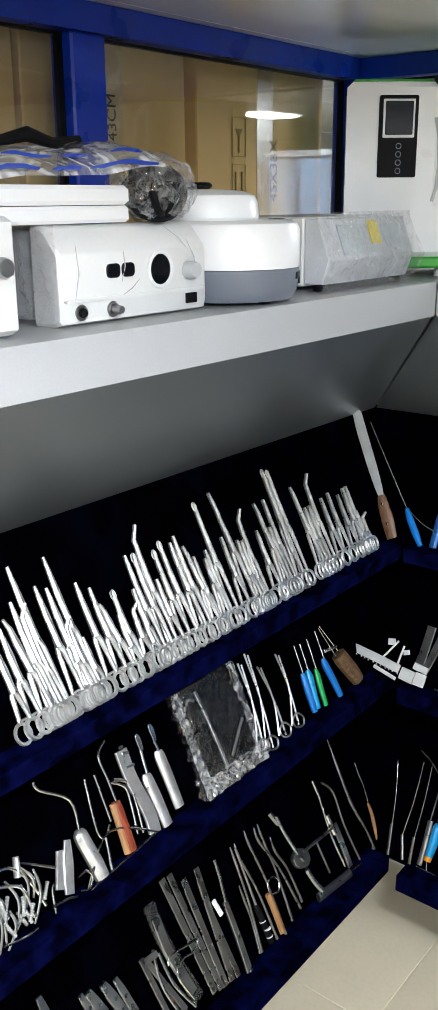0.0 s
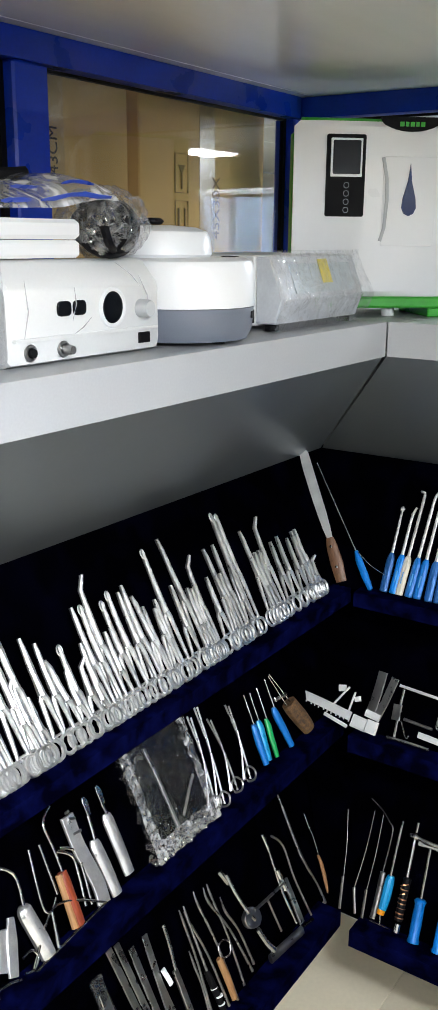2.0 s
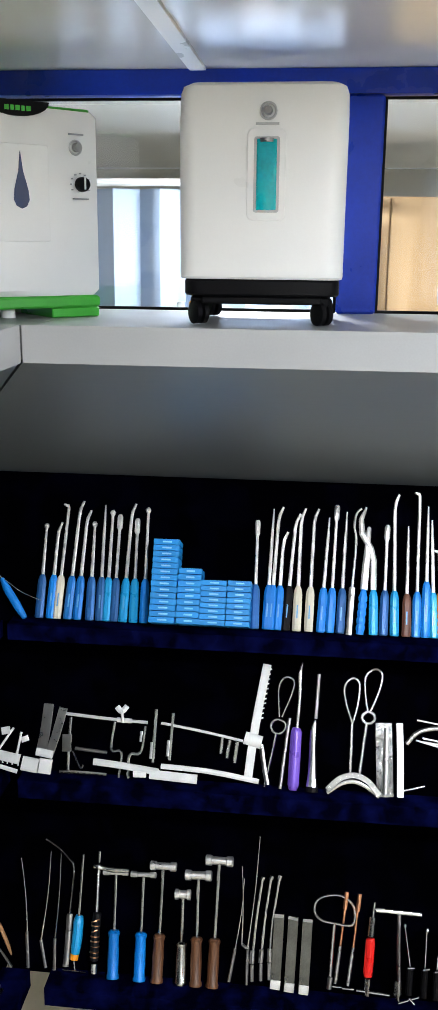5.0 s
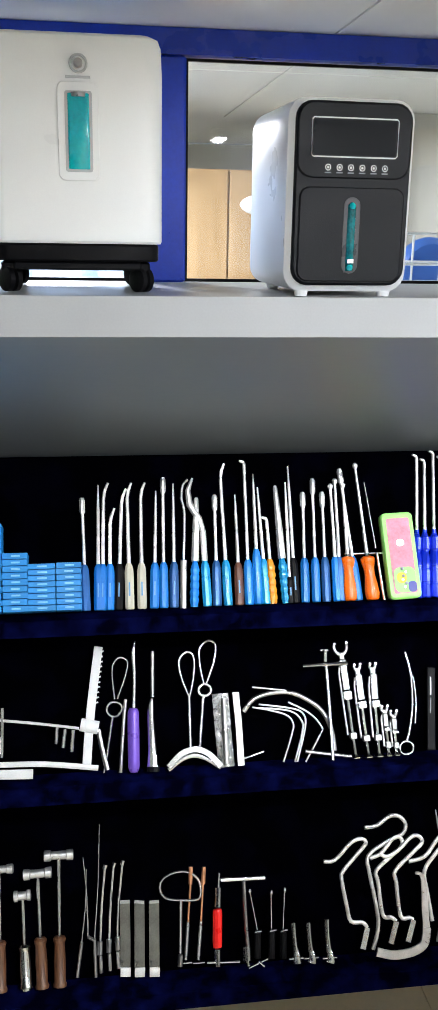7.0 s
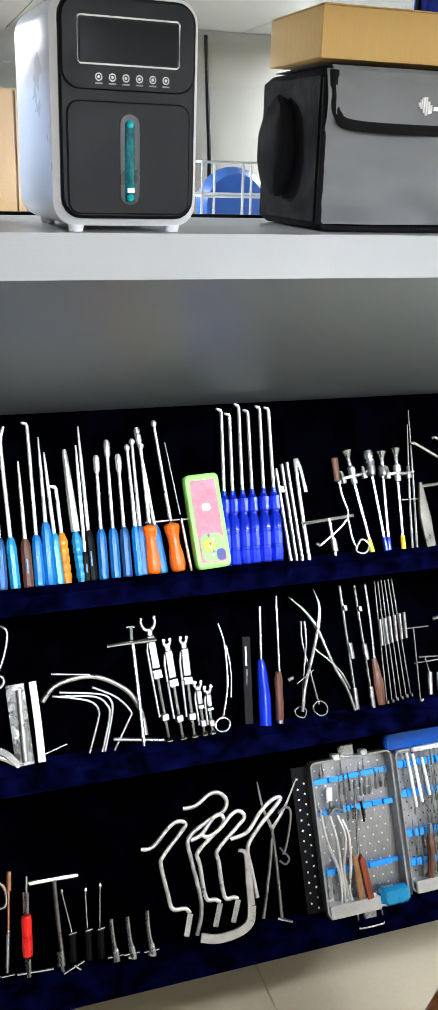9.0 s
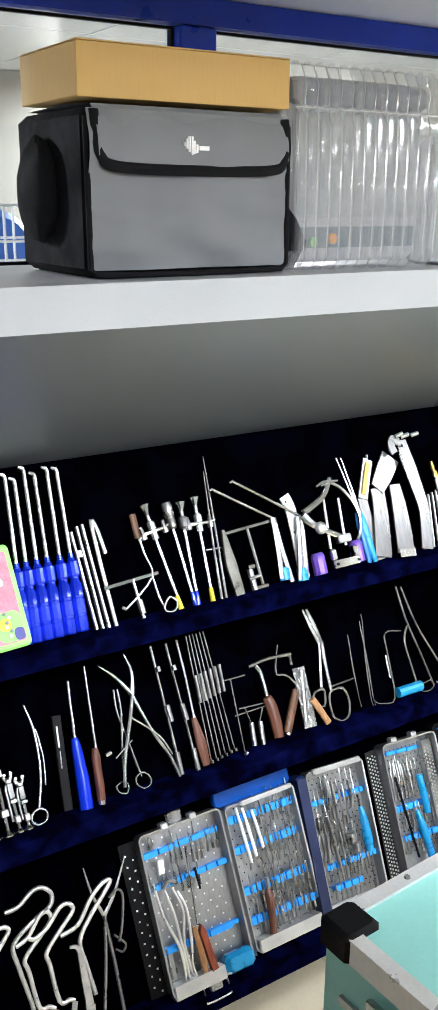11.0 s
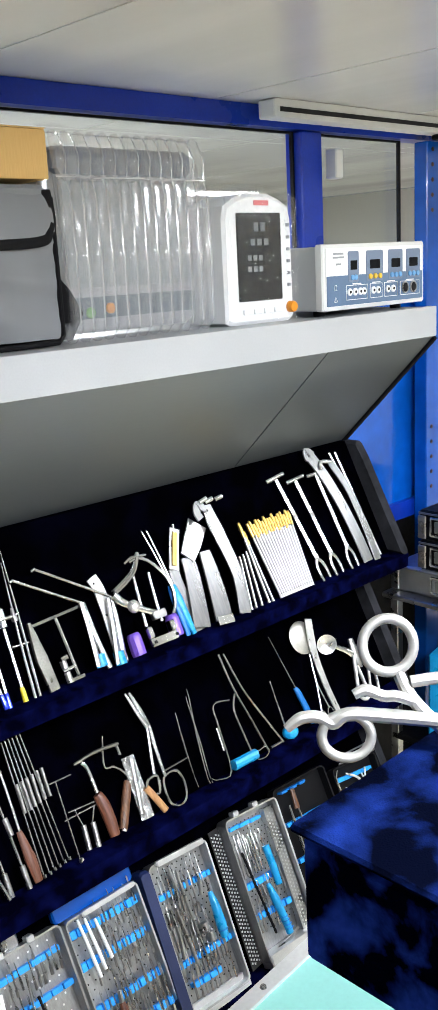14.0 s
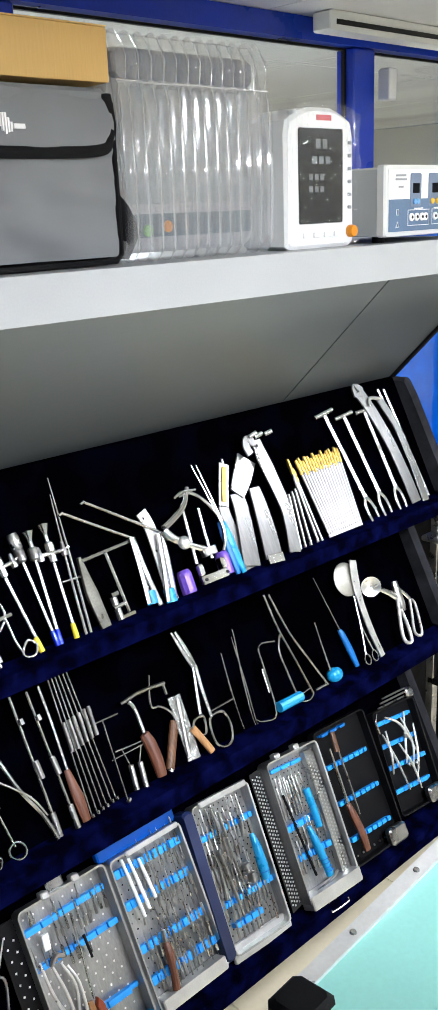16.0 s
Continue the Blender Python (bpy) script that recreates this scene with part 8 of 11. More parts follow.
bars('reaming_rod', 'B2', 1.384, 0.006, 'slim steel rod with a thicker knurled middle', 'rod', [
    ('rod', STEEL, 0.0018, 1, [(0.000, 0.001), (0.004, 0.242)]),
    ('grip', SATIN, 0.0037, 1, [(0.006, 0.114), (0.007, 0.166)]),
    ('ball', STEEL, 0.0031, 1, [(0.000, 0.000), (0.000, 0.006)]),
], 0.009999999999999998, 'slim reaming rods')
bars('reaming_rod', 'B2', 1.395, 0.008, 'slim steel rod with a thicker knurled middle', 'rod', [
    ('rod', STEEL, 0.0018, 1, [(0.000, 0.001), (0.001, 0.241)]),
    ('grip', SATIN, 0.0037, 1, [(0.006, 0.114), (0.007, 0.166)]),
    ('ball', STEEL, 0.0031, 1, [(0.000, 0.000), (0.000, 0.006)]),
], 0.009, 'slim reaming rods')
bars('reaming_rod', 'B2', 1.405, 0.009, 'slim steel rod with a thicker knurled middle', 'rod', [
    ('rod', STEEL, 0.0018, 1, [(0.000, 0.001), (-0.002, 0.239)]),
    ('grip', SATIN, 0.0037, 1, [(0.006, 0.115), (0.008, 0.167)]),
    ('ball', STEEL, 0.0031, 1, [(0.000, 0.000), (0.000, 0.006)]),
], 0.009999999999999998, 'slim reaming rods')
bars('reaming_rod', 'B2', 1.417, 0.011, 'slim steel rod with a thicker knurled middle', 'rod', [
    ('rod', STEEL, 0.0018, 1, [(0.000, 0.001), (-0.005, 0.238)]),
    ('grip', SATIN, 0.0037, 1, [(0.006, 0.115), (0.008, 0.167)]),
    ('ball', STEEL, 0.0031, 1, [(0.000, 0.000), (0.000, 0.006)]),
], 0.009, 'slim reaming rods')
bars('reaming_rod', 'B2', 1.427, 0.012, 'slim steel rod with a thicker knurled middle', 'rod', [
    ('rod', STEEL, 0.0018, 1, [(0.000, 0.001), (-0.008, 0.237)]),
    ('grip', SATIN, 0.0037, 1, [(0.006, 0.115), (0.008, 0.167)]),
    ('ball', STEEL, 0.0031, 1, [(0.000, 0.000), (0.000, 0.006)]),
], 0.009999999999999998, 'slim reaming rods')
bars('t_tap', 'B2', 1.448, 0.000, 'small steel T-handled tap', 'surgical instrument', [
    ('crossbar', STEEL, 0.002, 1, [(-0.026, 0.146), (0.039, 0.145)]),
    ('stem', STEEL, 0.0018, 1, [(0.004, 0.145), (-0.002, 0.003)]),
    ('body', SATIN, 0.005, 1, [(-0.002, 0.003), (0.000, 0.000)]),
], 0.01, 'small taps')
bars('t_tap', 'B2', 1.469, 0.010, 'small steel T-handled tap', 'surgical instrument', [
    ('crossbar', STEEL, 0.002, 1, [(-0.013, 0.076), (0.051, 0.072)]),
    ('stem', STEEL, 0.0018, 1, [(-0.000, 0.073), (0.005, 0.044)]),
    ('body', SATIN, 0.005, 1, [(0.005, 0.044), (0.000, 0.000)]),
], 0.01, 'small taps')
bars('t_tap', 'B2', 1.489, 0.007, 'small steel T-handled tap', 'surgical instrument', [
    ('crossbar', STEEL, 0.002, 1, [(-0.045, 0.068), (0.031, 0.069)]),
    ('stem', STEEL, 0.0018, 1, [(0.019, 0.068), (0.005, 0.044)]),
    ('body', SATIN, 0.005, 1, [(0.005, 0.044), (0.000, 0.000)]),
], 0.01, 'small taps')
bars('hand_drill', 'B2', 1.528, 0.010, 'steel brace with a cranked arm and a brown wooden grip', 'hand drill', [
    ('grip', REDW, [0.0102, 0.0122, 0.0122, 0.009], 0.8, [(0.000, 0.000), (0.001, 0.030), (-0.001, 0.062), (-0.006, 0.082)]),
    ('stem', STEEL, 0.0043, 1, [(-0.007, 0.085), (-0.009, 0.132), (-0.017, 0.147)]),
    ('arm', STEEL, 0.0038, 1, [(-0.034, 0.149), (0.006, 0.154), (0.039, 0.153), (0.069, 0.150)]),
    ('tip', STEEL, 0.0036, 1, [(0.068, 0.148), (0.068, 0.129)]),
    ('rivet', STEEL, 0.0024, 1, [(-0.004, 0.077), (-0.004, 0.075)]),
], 0.014)
bars('wood_screwdriver', 'B2', 1.547, 0.009, 'cranked steel driver with a tan wooden grip', 'screwdriver', [
    ('grip', BROWNW, [0.0083, 0.009, 0.009, 0.0064], 0.8, [(0.003, 0.004), (0.018, 0.030), (0.036, 0.061), (0.046, 0.080)]),
    ('cap', STEEL, 0.006, 1, [(0.000, 0.000), (0.003, 0.004)]),
    ('crank', STEEL, 0.0024, 1, [(0.046, 0.080), (0.043, 0.097), (0.026, 0.115), (0.007, 0.124), (0.025, 0.176)]),
], 0.012)
bars('bagged_tool', 'B2', 1.605, 0.009, 'clear plastic pouch holding a wooden-handled tool', 'pouch', [
    ('pouch', CRINKLE, 0.015, 0.3, [(0.000, 0.000), (0.002, 0.046), (0.003, 0.090), (0.004, 0.121)]),
    ('grip', TANW, 0.0072, 0.8, [(0.042, -0.003), (0.028, 0.030), (0.017, 0.053)]),
    ('core', SATIN, 0.0048, 0.6, [(-0.011, 0.013), (0.008, 0.113)]),
], 0.016)
bars('plaster_shears', 'B2', 1.683, 0.001, 'large bent steel plaster shears with ring handles', 'scissors', [
    ('blade', STEEL, [0.0035, 0.006, 0.006], 0.5, [(-0.019, 0.238), (-0.010, 0.200), (-0.004, 0.165)]),
    ('blade', STEEL, [0.003, 0.005, 0.006], 0.5, [(-0.030, 0.239), (-0.019, 0.196), (-0.008, 0.161)]),
    ('shank', STEEL, 0.0042, 0.7, [(-0.005, 0.165), (-0.010, 0.108), (-0.011, 0.063)]),
    ('shank', STEEL, 0.0042, 0.7, [(-0.007, 0.161), (-0.022, 0.106), (-0.030, 0.073)]),
    ('ring', STEEL, 0.0031, 0.8, [(-0.011, 0.063), (0.019, 0.063), (0.028, 0.036), (0.020, 0.007), (0.000, 0.000), (-0.018, 0.012), (-0.020, 0.041), (-0.011, 0.063)]),
    ('ring', STEEL, 0.0031, 0.8, [(-0.030, 0.073), (-0.029, 0.059), (-0.036, 0.041), (-0.051, 0.044), (-0.059, 0.057), (-0.050, 0.072), (-0.030, 0.073)]),
    ('bar', STEEL, 0.0024, 1, [(-0.007, 0.072), (0.054, 0.074)]),
], 0.014)
bars('dissector', 'B2', 1.742, 0.013, 'slender double-ended steel dissector', 'dissector', [
    ('shaft', STEEL, [0.002, 0.0015, 0.0022, 0.0016, 0.001], 1, [(0.000, 0.000), (-0.000, 0.020), (0.003, 0.078), (0.009, 0.134), (0.011, 0.152)]),
], 0.01, 'slender dissectors')
bars('dissector', 'B2', 1.778, 0.007, 'slender double-ended steel dissector', 'dissector', [
    ('shaft', STEEL, [0.002, 0.0015, 0.0022, 0.0016, 0.001], 1, [(0.000, 0.000), (-0.000, 0.020), (0.007, 0.085), (0.012, 0.159), (0.014, 0.178)]),
], 0.01, 'slender dissectors')
bars('dissector', 'B2', 1.772, 0.008, 'slender double-ended steel dissector', 'dissector', [
    ('shaft', STEEL, [0.002, 0.0015, 0.0022, 0.0016, 0.001], 1, [(0.000, 0.000), (-0.000, 0.020), (0.011, 0.098), (0.026, 0.172), (0.028, 0.191)]),
], 0.01, 'slender dissectors')
bars('speculum', 'B2', 1.791, 0.007, 'cranked steel wire speculum with a cyan grip', 'speculum', [
    ('wire', STEEL, 0.0023, 1, [(0.100, 0.134), (0.056, 0.139), (0.049, 0.094), (0.039, 0.002), (0.000, 0.000), (-0.014, 0.008)]),
    ('tip', STEEL, 0.0031, 0.6, [(0.042, 0.094), (0.039, 0.046)]),
    ('grip', CYANH, 0.0111, 1, [(0.046, 0.011), (0.112, 0.010)]),
], 0.014)
bars('ring_spreader', 'B2', 1.907, 0.004, 'long V-shaped steel spreader with ring handles', 'forceps', [
    ('arm', STEEL, 0.0031, 0.8, [(0.036, 0.007), (0.022, 0.083), (0.007, 0.158), (0.002, 0.233)]),
    ('arm', STEEL, 0.0031, 0.8, [(0.082, 0.006), (0.056, 0.072), (0.029, 0.144), (0.013, 0.230)]),
    ('arm', STEEL, 0.0029, 0.8, [(-0.011, 0.009), (-0.015, 0.066), (-0.016, 0.115), (0.001, 0.145)]),
    ('ring', STEEL, 0.0022, 1, [(0.014, 0.015), (0.031, 0.016), (0.037, 0.004), (0.021, -0.004), (0.000, 0.000), (-0.006, 0.013), (0.014, 0.015)]),
    ('bolt', STEEL, 0.0036, 1, [(0.043, 0.008), (0.076, 0.008)]),
], 0.013)
bars('ball_hook', 'B2', 1.996, 0.024, 'steel hook with a round cyan ball handle', 'hook', [
    ('ball', CYANH, [0.0052, 0.0137, 0.0163, 0.0137, 0.0052], 1, [(0.000, 0.000), (0.008, -0.001), (0.019, -0.002), (0.031, -0.003), (0.039, -0.004)]),
    ('shaft', STEEL, [0.003, 0.002, 0.0016], 1, [(0.009, 0.010), (0.012, 0.074), (0.015, 0.116)]),
], 0.018)
bars('blue_probe', 'B2', 2.095, 0.013, 'thin steel probe with a slim blue handle', 'probe', [
    ('handle', BLUEH, [0.0059, 0.0084, 0.0078, 0.0039], 0.8, [(0.000, 0.000), (-0.004, 0.037), (-0.010, 0.077), (-0.015, 0.089)]),
    ('shaft', STEEL, [0.0022, 0.001], 1, [(-0.015, 0.089), (-0.035, 0.215)]),
], 0.012)
TRAYFACE = mat("matt bright disc steel", (0.56, 0.55, 0.51), 0.45, 0.8, 0.12, 30, 0.1, 300)


def swab_holder():
    o = root("disc_forceps", at("B2", 2.123, 0.006, 0, 0.014), "steel swab forceps behind a large flat disc paddle", "forceps")
    part("disc", G().lathe([(0.037, 0), (0.0385, 0.001), (0.0385, 0.003), (0.037, 0.004)], 40, Matrix.Translation((0.034, 0.19, -0.002))), TRAYFACE, o)
    run, rs = smooth([(0.066, 0.224, 0.008), (0.05, 0.17, 0.008), (0.043, 0.125, 0.008), (0.043, 0.06, 0.008), (0.049, 0.002, 0.008)], [0.0105, 0.0105, 0.009, 0.0085, 0.0075])
    part("paddle_handle", G().strip(run, rs, 0.2), FORCEPSM, o)
    for s, x in ((-1, -0.004), (1, 0.022)):
        part("arm", G().tube(*smooth([(0.026, 0.15, 0.012), (0.016, 0.1, 0.012), (0.012 + s * 0.003, 0.07, 0.012), (x, 0.025, 0.012)], 0.0024), 8, 0.8), STEEL, o)
        part("ring", G().ring((x, 0.012, 0.012), 0.009, 0.012, 0.0018, 18, 6), STEEL, o)

swab_holder()
def bell_forceps():
    o = root("bell_forceps", at("B2", 2.28, 0.008, 0, 0.016), "steel cast-cutting forceps with a cupped end and loop grips", "forceps")
    cup = part("cup", G().lathe([(0.006, -0.014), (0.015, -0.011), (0.0225, -0.002), (0.0235, 0.002), (0.021, 0.0015), (0.010, -0.006), (0.002, -0.007)], 28, pose(-0.066, 0.151, 0.008, 12, -38, 0)), FORCEPSM, o, "cupped bright steel end")
    part("collar", G().ring((0, 0, 0), 0.011, 0.014, 0.003, 18, 6, m=pose(-0.046, 0.147, 0.004, 60, 30, 0)), STEEL, cup)
    part("neck", G().tube(*smooth([(-0.05, 0.148, 0.004), (-0.034, 0.135, 0.004), (-0.012, 0.12, 0.004), (0.004, 0.107, 0.004)], [0.0095, 0.0065, 0.0075, 0.011]), 12, 0.7), STEEL, o)
    part("block", G().tube(*smooth([(0.016, 0.139, 0.006), (0.014, 0.115, 0.006), (0.013, 0.085, 0.006), (0.012, 0.068, 0.006)], [0.008, 0.0105, 0.0105, 0.007]), 12, 0.8), SATIN, o)
    part("loop", G().tube(*smooth([(0.004, 0.1, 0.008), (-0.01, 0.062, 0.008), (-0.024, 0.018, 0.008), (-0.018, 0.0, 0.008), (-0.002, -0.002, 0.008), (0.004, 0.02, 0.008), (0.004, 0.05, 0.008), (0.002, 0.075, 0.008)], 0.0046), 10), FORCEPSM, o, "bright steel loop grip")
    part("lever", G().tube(*smooth([(0.016, 0.128, 0.004), (0.04, 0.1, 0.004), (0.052, 0.08, 0.004)], [0.005, 0.0062, 0.005]), 10, 0.8), STEEL, o)
    part("loop", G().tube(*smooth([(0.046, 0.086, 0.006), (0.034, 0.05, 0.006), (0.022, 0.016, 0.006), (0.03, 0.001, 0.006), (0.044, 0.002, 0.006), (0.052, 0.03, 0.006), (0.058, 0.07, 0.006), (0.052, 0.084, 0.006)], 0.0036), 10), FORCEPSM, o, "bright steel loop grip")

bell_forceps()
bars('sound', 'B3', -0.066, 0.006, 'slender steel sound with a knurled foot', 'probe', [
    ('shaft', STEEL, [0.0018, 0.0014, 0.001], 1, [(-0.010, 0.071), (-0.021, 0.145), (-0.038, 0.219)]),
    ('grip', SATIN, 0.0035, 1, [(0.000, 0.000), (-0.010, 0.071)]),
], 0.01, 'slender probes')
bars('sound', 'B3', -0.028, 0.009, 'slender steel sound with a knurled foot', 'probe', [
    ('shaft', STEEL, [0.0018, 0.0014, 0.001], 1, [(-0.016, 0.054), (-0.010, 0.144), (-0.011, 0.234)]),
    ('grip', SATIN, 0.0035, 1, [(0.000, 0.000), (-0.016, 0.054)]),
], 0.01, 'slender probes')
bars('sound', 'B3', -0.009, 0.006, 'slender steel sound with a knurled foot', 'probe', [
    ('shaft', STEEL, [0.0018, 0.0014, 0.001], 1, [(-0.005, 0.062), (-0.004, 0.152), (-0.008, 0.243)]),
    ('grip', SATIN, 0.0035, 1, [(0.000, 0.000), (-0.005, 0.062)]),
], 0.01, 'slender probes')
bars('sound', 'B3', 0.401, 0.079, 'slender steel sound with a knurled foot', 'probe', [
    ('shaft', STEEL, [0.0018, 0.0014, 0.001], 1, [(-0.015, 0.010), (-0.016, 0.087), (-0.022, 0.164)]),
    ('grip', SATIN, 0.0035, 1, [(0.000, 0.000), (-0.015, 0.010)]),
], 0.01, 'slender probes')
bars('sound', 'B3', 0.363, 0.014, 'slender steel sound with a knurled foot', 'probe', [
    ('shaft', STEEL, [0.0018, 0.0014, 0.001], 1, [(0.010, 0.066), (0.019, 0.136), (0.022, 0.205)]),
    ('grip', SATIN, 0.0035, 1, [(0.000, 0.000), (0.010, 0.066)]),
], 0.01, 'slender probes')
bars('sound', 'B3', 0.400, 0.011, 'slender steel sound with a knurled foot', 'probe', [
    ('shaft', STEEL, [0.0018, 0.0014, 0.001], 1, [(-0.001, 0.074), (0.009, 0.184), (0.014, 0.295)]),
    ('grip', SATIN, 0.0035, 1, [(0.000, 0.000), (-0.001, 0.074)]),
], 0.01, 'slender probes')
bars('hook_probe', 'B3', 0.014, 0.014, 'bent steel hook with a flat grey grip', 'probe', [
    ('grip', SATIN, 0.0066, 0.6, [(0.000, 0.000), (0.001, 0.039), (-0.000, 0.105)]),
    ('shaft', STEEL, 0.0022, 1, [(-0.000, 0.105), (0.001, 0.197), (-0.012, 0.218), (-0.034, 0.237), (-0.066, 0.254)]),
], 0.01)
bars('cyan_driver', 'B3', 0.060, 0.008, 'steel driver with a cyan handle and yellow collar', 'screwdriver', [
    ('handle', CYANH, [0.0091, 0.0111, 0.0111, 0.0078], 1, [(-0.027, 0.034), (-0.025, 0.063), (-0.025, 0.096), (-0.024, 0.111)]),
    ('collar', YELLOW, 0.009, 1, [(-0.028, 0.023), (-0.027, 0.034)]),
    ('shaft', STEEL, 0.0026, 1, [(-0.024, 0.111), (-0.025, 0.236)]),
    ('stub', STEEL, 0.0017, 1, [(-0.029, 0.023), (-0.024, -0.002)]),
    ('foot', STEEL, 0.0014, 1, [(-0.049, 0.001), (0.000, 0.000)]),
], 0.014)
bars('coil_mallet', 'B3', 0.077, 0.007, 'steel mallet with a black ringed handle', 'mallet', [
    ('handle', BLACK, 0.0092, 1, [(-0.002, 0.025), (-0.003, 0.071), (-0.003, 0.120)]),
    ('ring', COPPER, 0.0098, 1, [(-0.001, 0.032), (-0.001, 0.034)]),
    ('ring', COPPER, 0.0098, 1, [(-0.002, 0.042), (-0.002, 0.044)]),
    ('ring', COPPER, 0.0098, 1, [(-0.002, 0.053), (-0.002, 0.054)]),
    ('ring', COPPER, 0.0098, 1, [(-0.003, 0.063), (-0.003, 0.065)]),
    ('ring', COPPER, 0.0098, 1, [(-0.003, 0.073), (-0.003, 0.075)]),
    ('ring', COPPER, 0.0098, 1, [(-0.003, 0.084), (-0.004, 0.086)]),
    ('ring', COPPER, 0.0098, 1, [(-0.004, 0.094), (-0.004, 0.096)]),
    ('ring', COPPER, 0.0098, 1, [(-0.004, 0.104), (-0.005, 0.106)]),
    ('foot', STEEL, 0.0075, 1, [(0.000, 0.000), (-0.001, 0.019)]),
    ('shaft', STEEL, 0.0043, 1, [(-0.004, 0.123), (-0.007, 0.209)]),
    ('head', STEEL, [0.005, 0.007, 0.005, 0.0055, 0.004], 1, [(-0.018, 0.214), (-0.007, 0.214), (0.004, 0.212), (0.026, 0.210), (0.061, 0.211)]),
    ('spike', STEEL, 0.0034, 1, [(-0.008, 0.222), (-0.008, 0.245)]),
], 0.014)
bars('narrow_forceps', 'B3', 0.411, 0.019, 'narrow steel punch with stepped collars', 'punch', [
    ('shaft', STEEL, 0.0029, 0.8, [(-0.001, 0.044), (0.003, 0.120), (0.012, 0.202)]),
    ('collar', SATIN, 0.0054, 1, [(-0.002, 0.034), (-0.001, 0.059)]),
    ('foot', SATIN, 0.0038, 1, [(0.000, 0.000), (-0.001, 0.032)]),
    ('tip', STEEL, 0.0042, 0.7, [(0.011, 0.198), (0.014, 0.206)]),
], 0.01, 'narrow punches')
bars('narrow_forceps', 'B3', 0.429, 0.022, 'narrow steel punch with stepped collars', 'punch', [
    ('shaft', STEEL, 0.0029, 0.8, [(-0.001, 0.044), (0.003, 0.119), (0.012, 0.202)]),
    ('collar', SATIN, 0.0054, 1, [(-0.002, 0.034), (-0.001, 0.059)]),
    ('foot', SATIN, 0.0038, 1, [(0.000, 0.000), (-0.001, 0.032)]),
    ('tip', STEEL, 0.0042, 0.7, [(0.011, 0.198), (0.015, 0.206)]),
], 0.01, 'narrow punches')
bars('narrow_forceps', 'B3', 0.446, 0.025, 'narrow steel punch with stepped collars', 'punch', [
    ('shaft', STEEL, 0.0029, 0.8, [(-0.001, 0.044), (0.003, 0.119), (0.013, 0.201)]),
    ('collar', SATIN, 0.0054, 1, [(-0.001, 0.034), (-0.001, 0.059)]),
    ('foot', SATIN, 0.0038, 1, [(0.000, 0.000), (-0.001, 0.032)]),
    ('tip', STEEL, 0.0042, 0.7, [(0.012, 0.197), (0.015, 0.206)]),
], 0.01, 'narrow punches')
bars('flat_plate', 'B3', 0.459, 0.008, 'dull flat steel retractor plate with bent foot', 'retractor', [
    ('plate', DARKPLATE, 0.0105, 0.1, [(0.000, 0.005), (0.002, 0.068), (0.003, 0.145)]),
    ('foot', FORCEPSM, 0.0105, 0.25, [(0.000, 0.000), (0.001, 0.017)]),
    ('top', STEEL, 0.0105, 0.2, [(0.003, 0.140), (0.003, 0.147)]),
], 0.012, 'flat retractor plates')
bars('flat_plate', 'B3', 0.488, 0.005, 'dull flat steel retractor plate with bent foot', 'retractor', [
    ('plate', DARKPLATE, 0.0105, 0.1, [(0.000, 0.005), (0.002, 0.069), (0.004, 0.146)]),
    ('foot', FORCEPSM, 0.0105, 0.25, [(0.000, 0.000), (0.001, 0.017)]),
    ('top', STEEL, 0.0105, 0.2, [(0.003, 0.141), (0.004, 0.147)]),
], 0.012, 'flat retractor plates')
bars('flat_plate', 'B3', 0.518, 0.003, 'dull flat steel retractor plate with bent foot', 'retractor', [
    ('plate', DARKPLATE, 0.0105, 0.1, [(0.000, 0.005), (0.002, 0.069), (0.004, 0.146)]),
    ('foot', FORCEPSM, 0.0105, 0.25, [(0.000, 0.000), (0.001, 0.017)]),
    ('top', STEEL, 0.0105, 0.2, [(0.004, 0.141), (0.004, 0.147)]),
], 0.012, 'flat retractor plates')
bars('wire_saw_loop', 'B3', 0.570, 0.019, 'oval steel wire handle on a threaded stem', 'handle', [
    ('loop', STEEL, 0.0031, 1, [(-0.023, 0.132), (-0.035, 0.150), (-0.029, 0.169), (-0.007, 0.180), (0.020, 0.181), (0.041, 0.169), (0.049, 0.151), (0.044, 0.126), (0.007, 0.126), (-0.023, 0.132)]),
    ('stem', STEEL, 0.0036, 1, [(0.007, 0.126), (0.002, 0.024)]),
    ('thread', SATIN, 0.0054, 1, [(0.000, 0.000), (0.002, 0.022)]),
], 0.014)
bars('curette', 'B3', 0.572, 0.022, 'slender curette with a copper-coloured flared tip', 'curette', [
    ('shaft', DULL, 0.0038, 1, [(0.011, 0.006), (0.019, 0.080)]),
    ('neck', COPPER, 0.0026, 1, [(0.019, 0.080), (0.027, 0.156)]),
    ('tip', COPPER, 0.0045, 0.6, [(0.026, 0.153), (0.029, 0.187)]),
    ('foot', STEEL, 0.0024, 1, [(0.000, 0.000), (0.024, 0.000)]),
], 0.01, 'copper-tipped curettes')
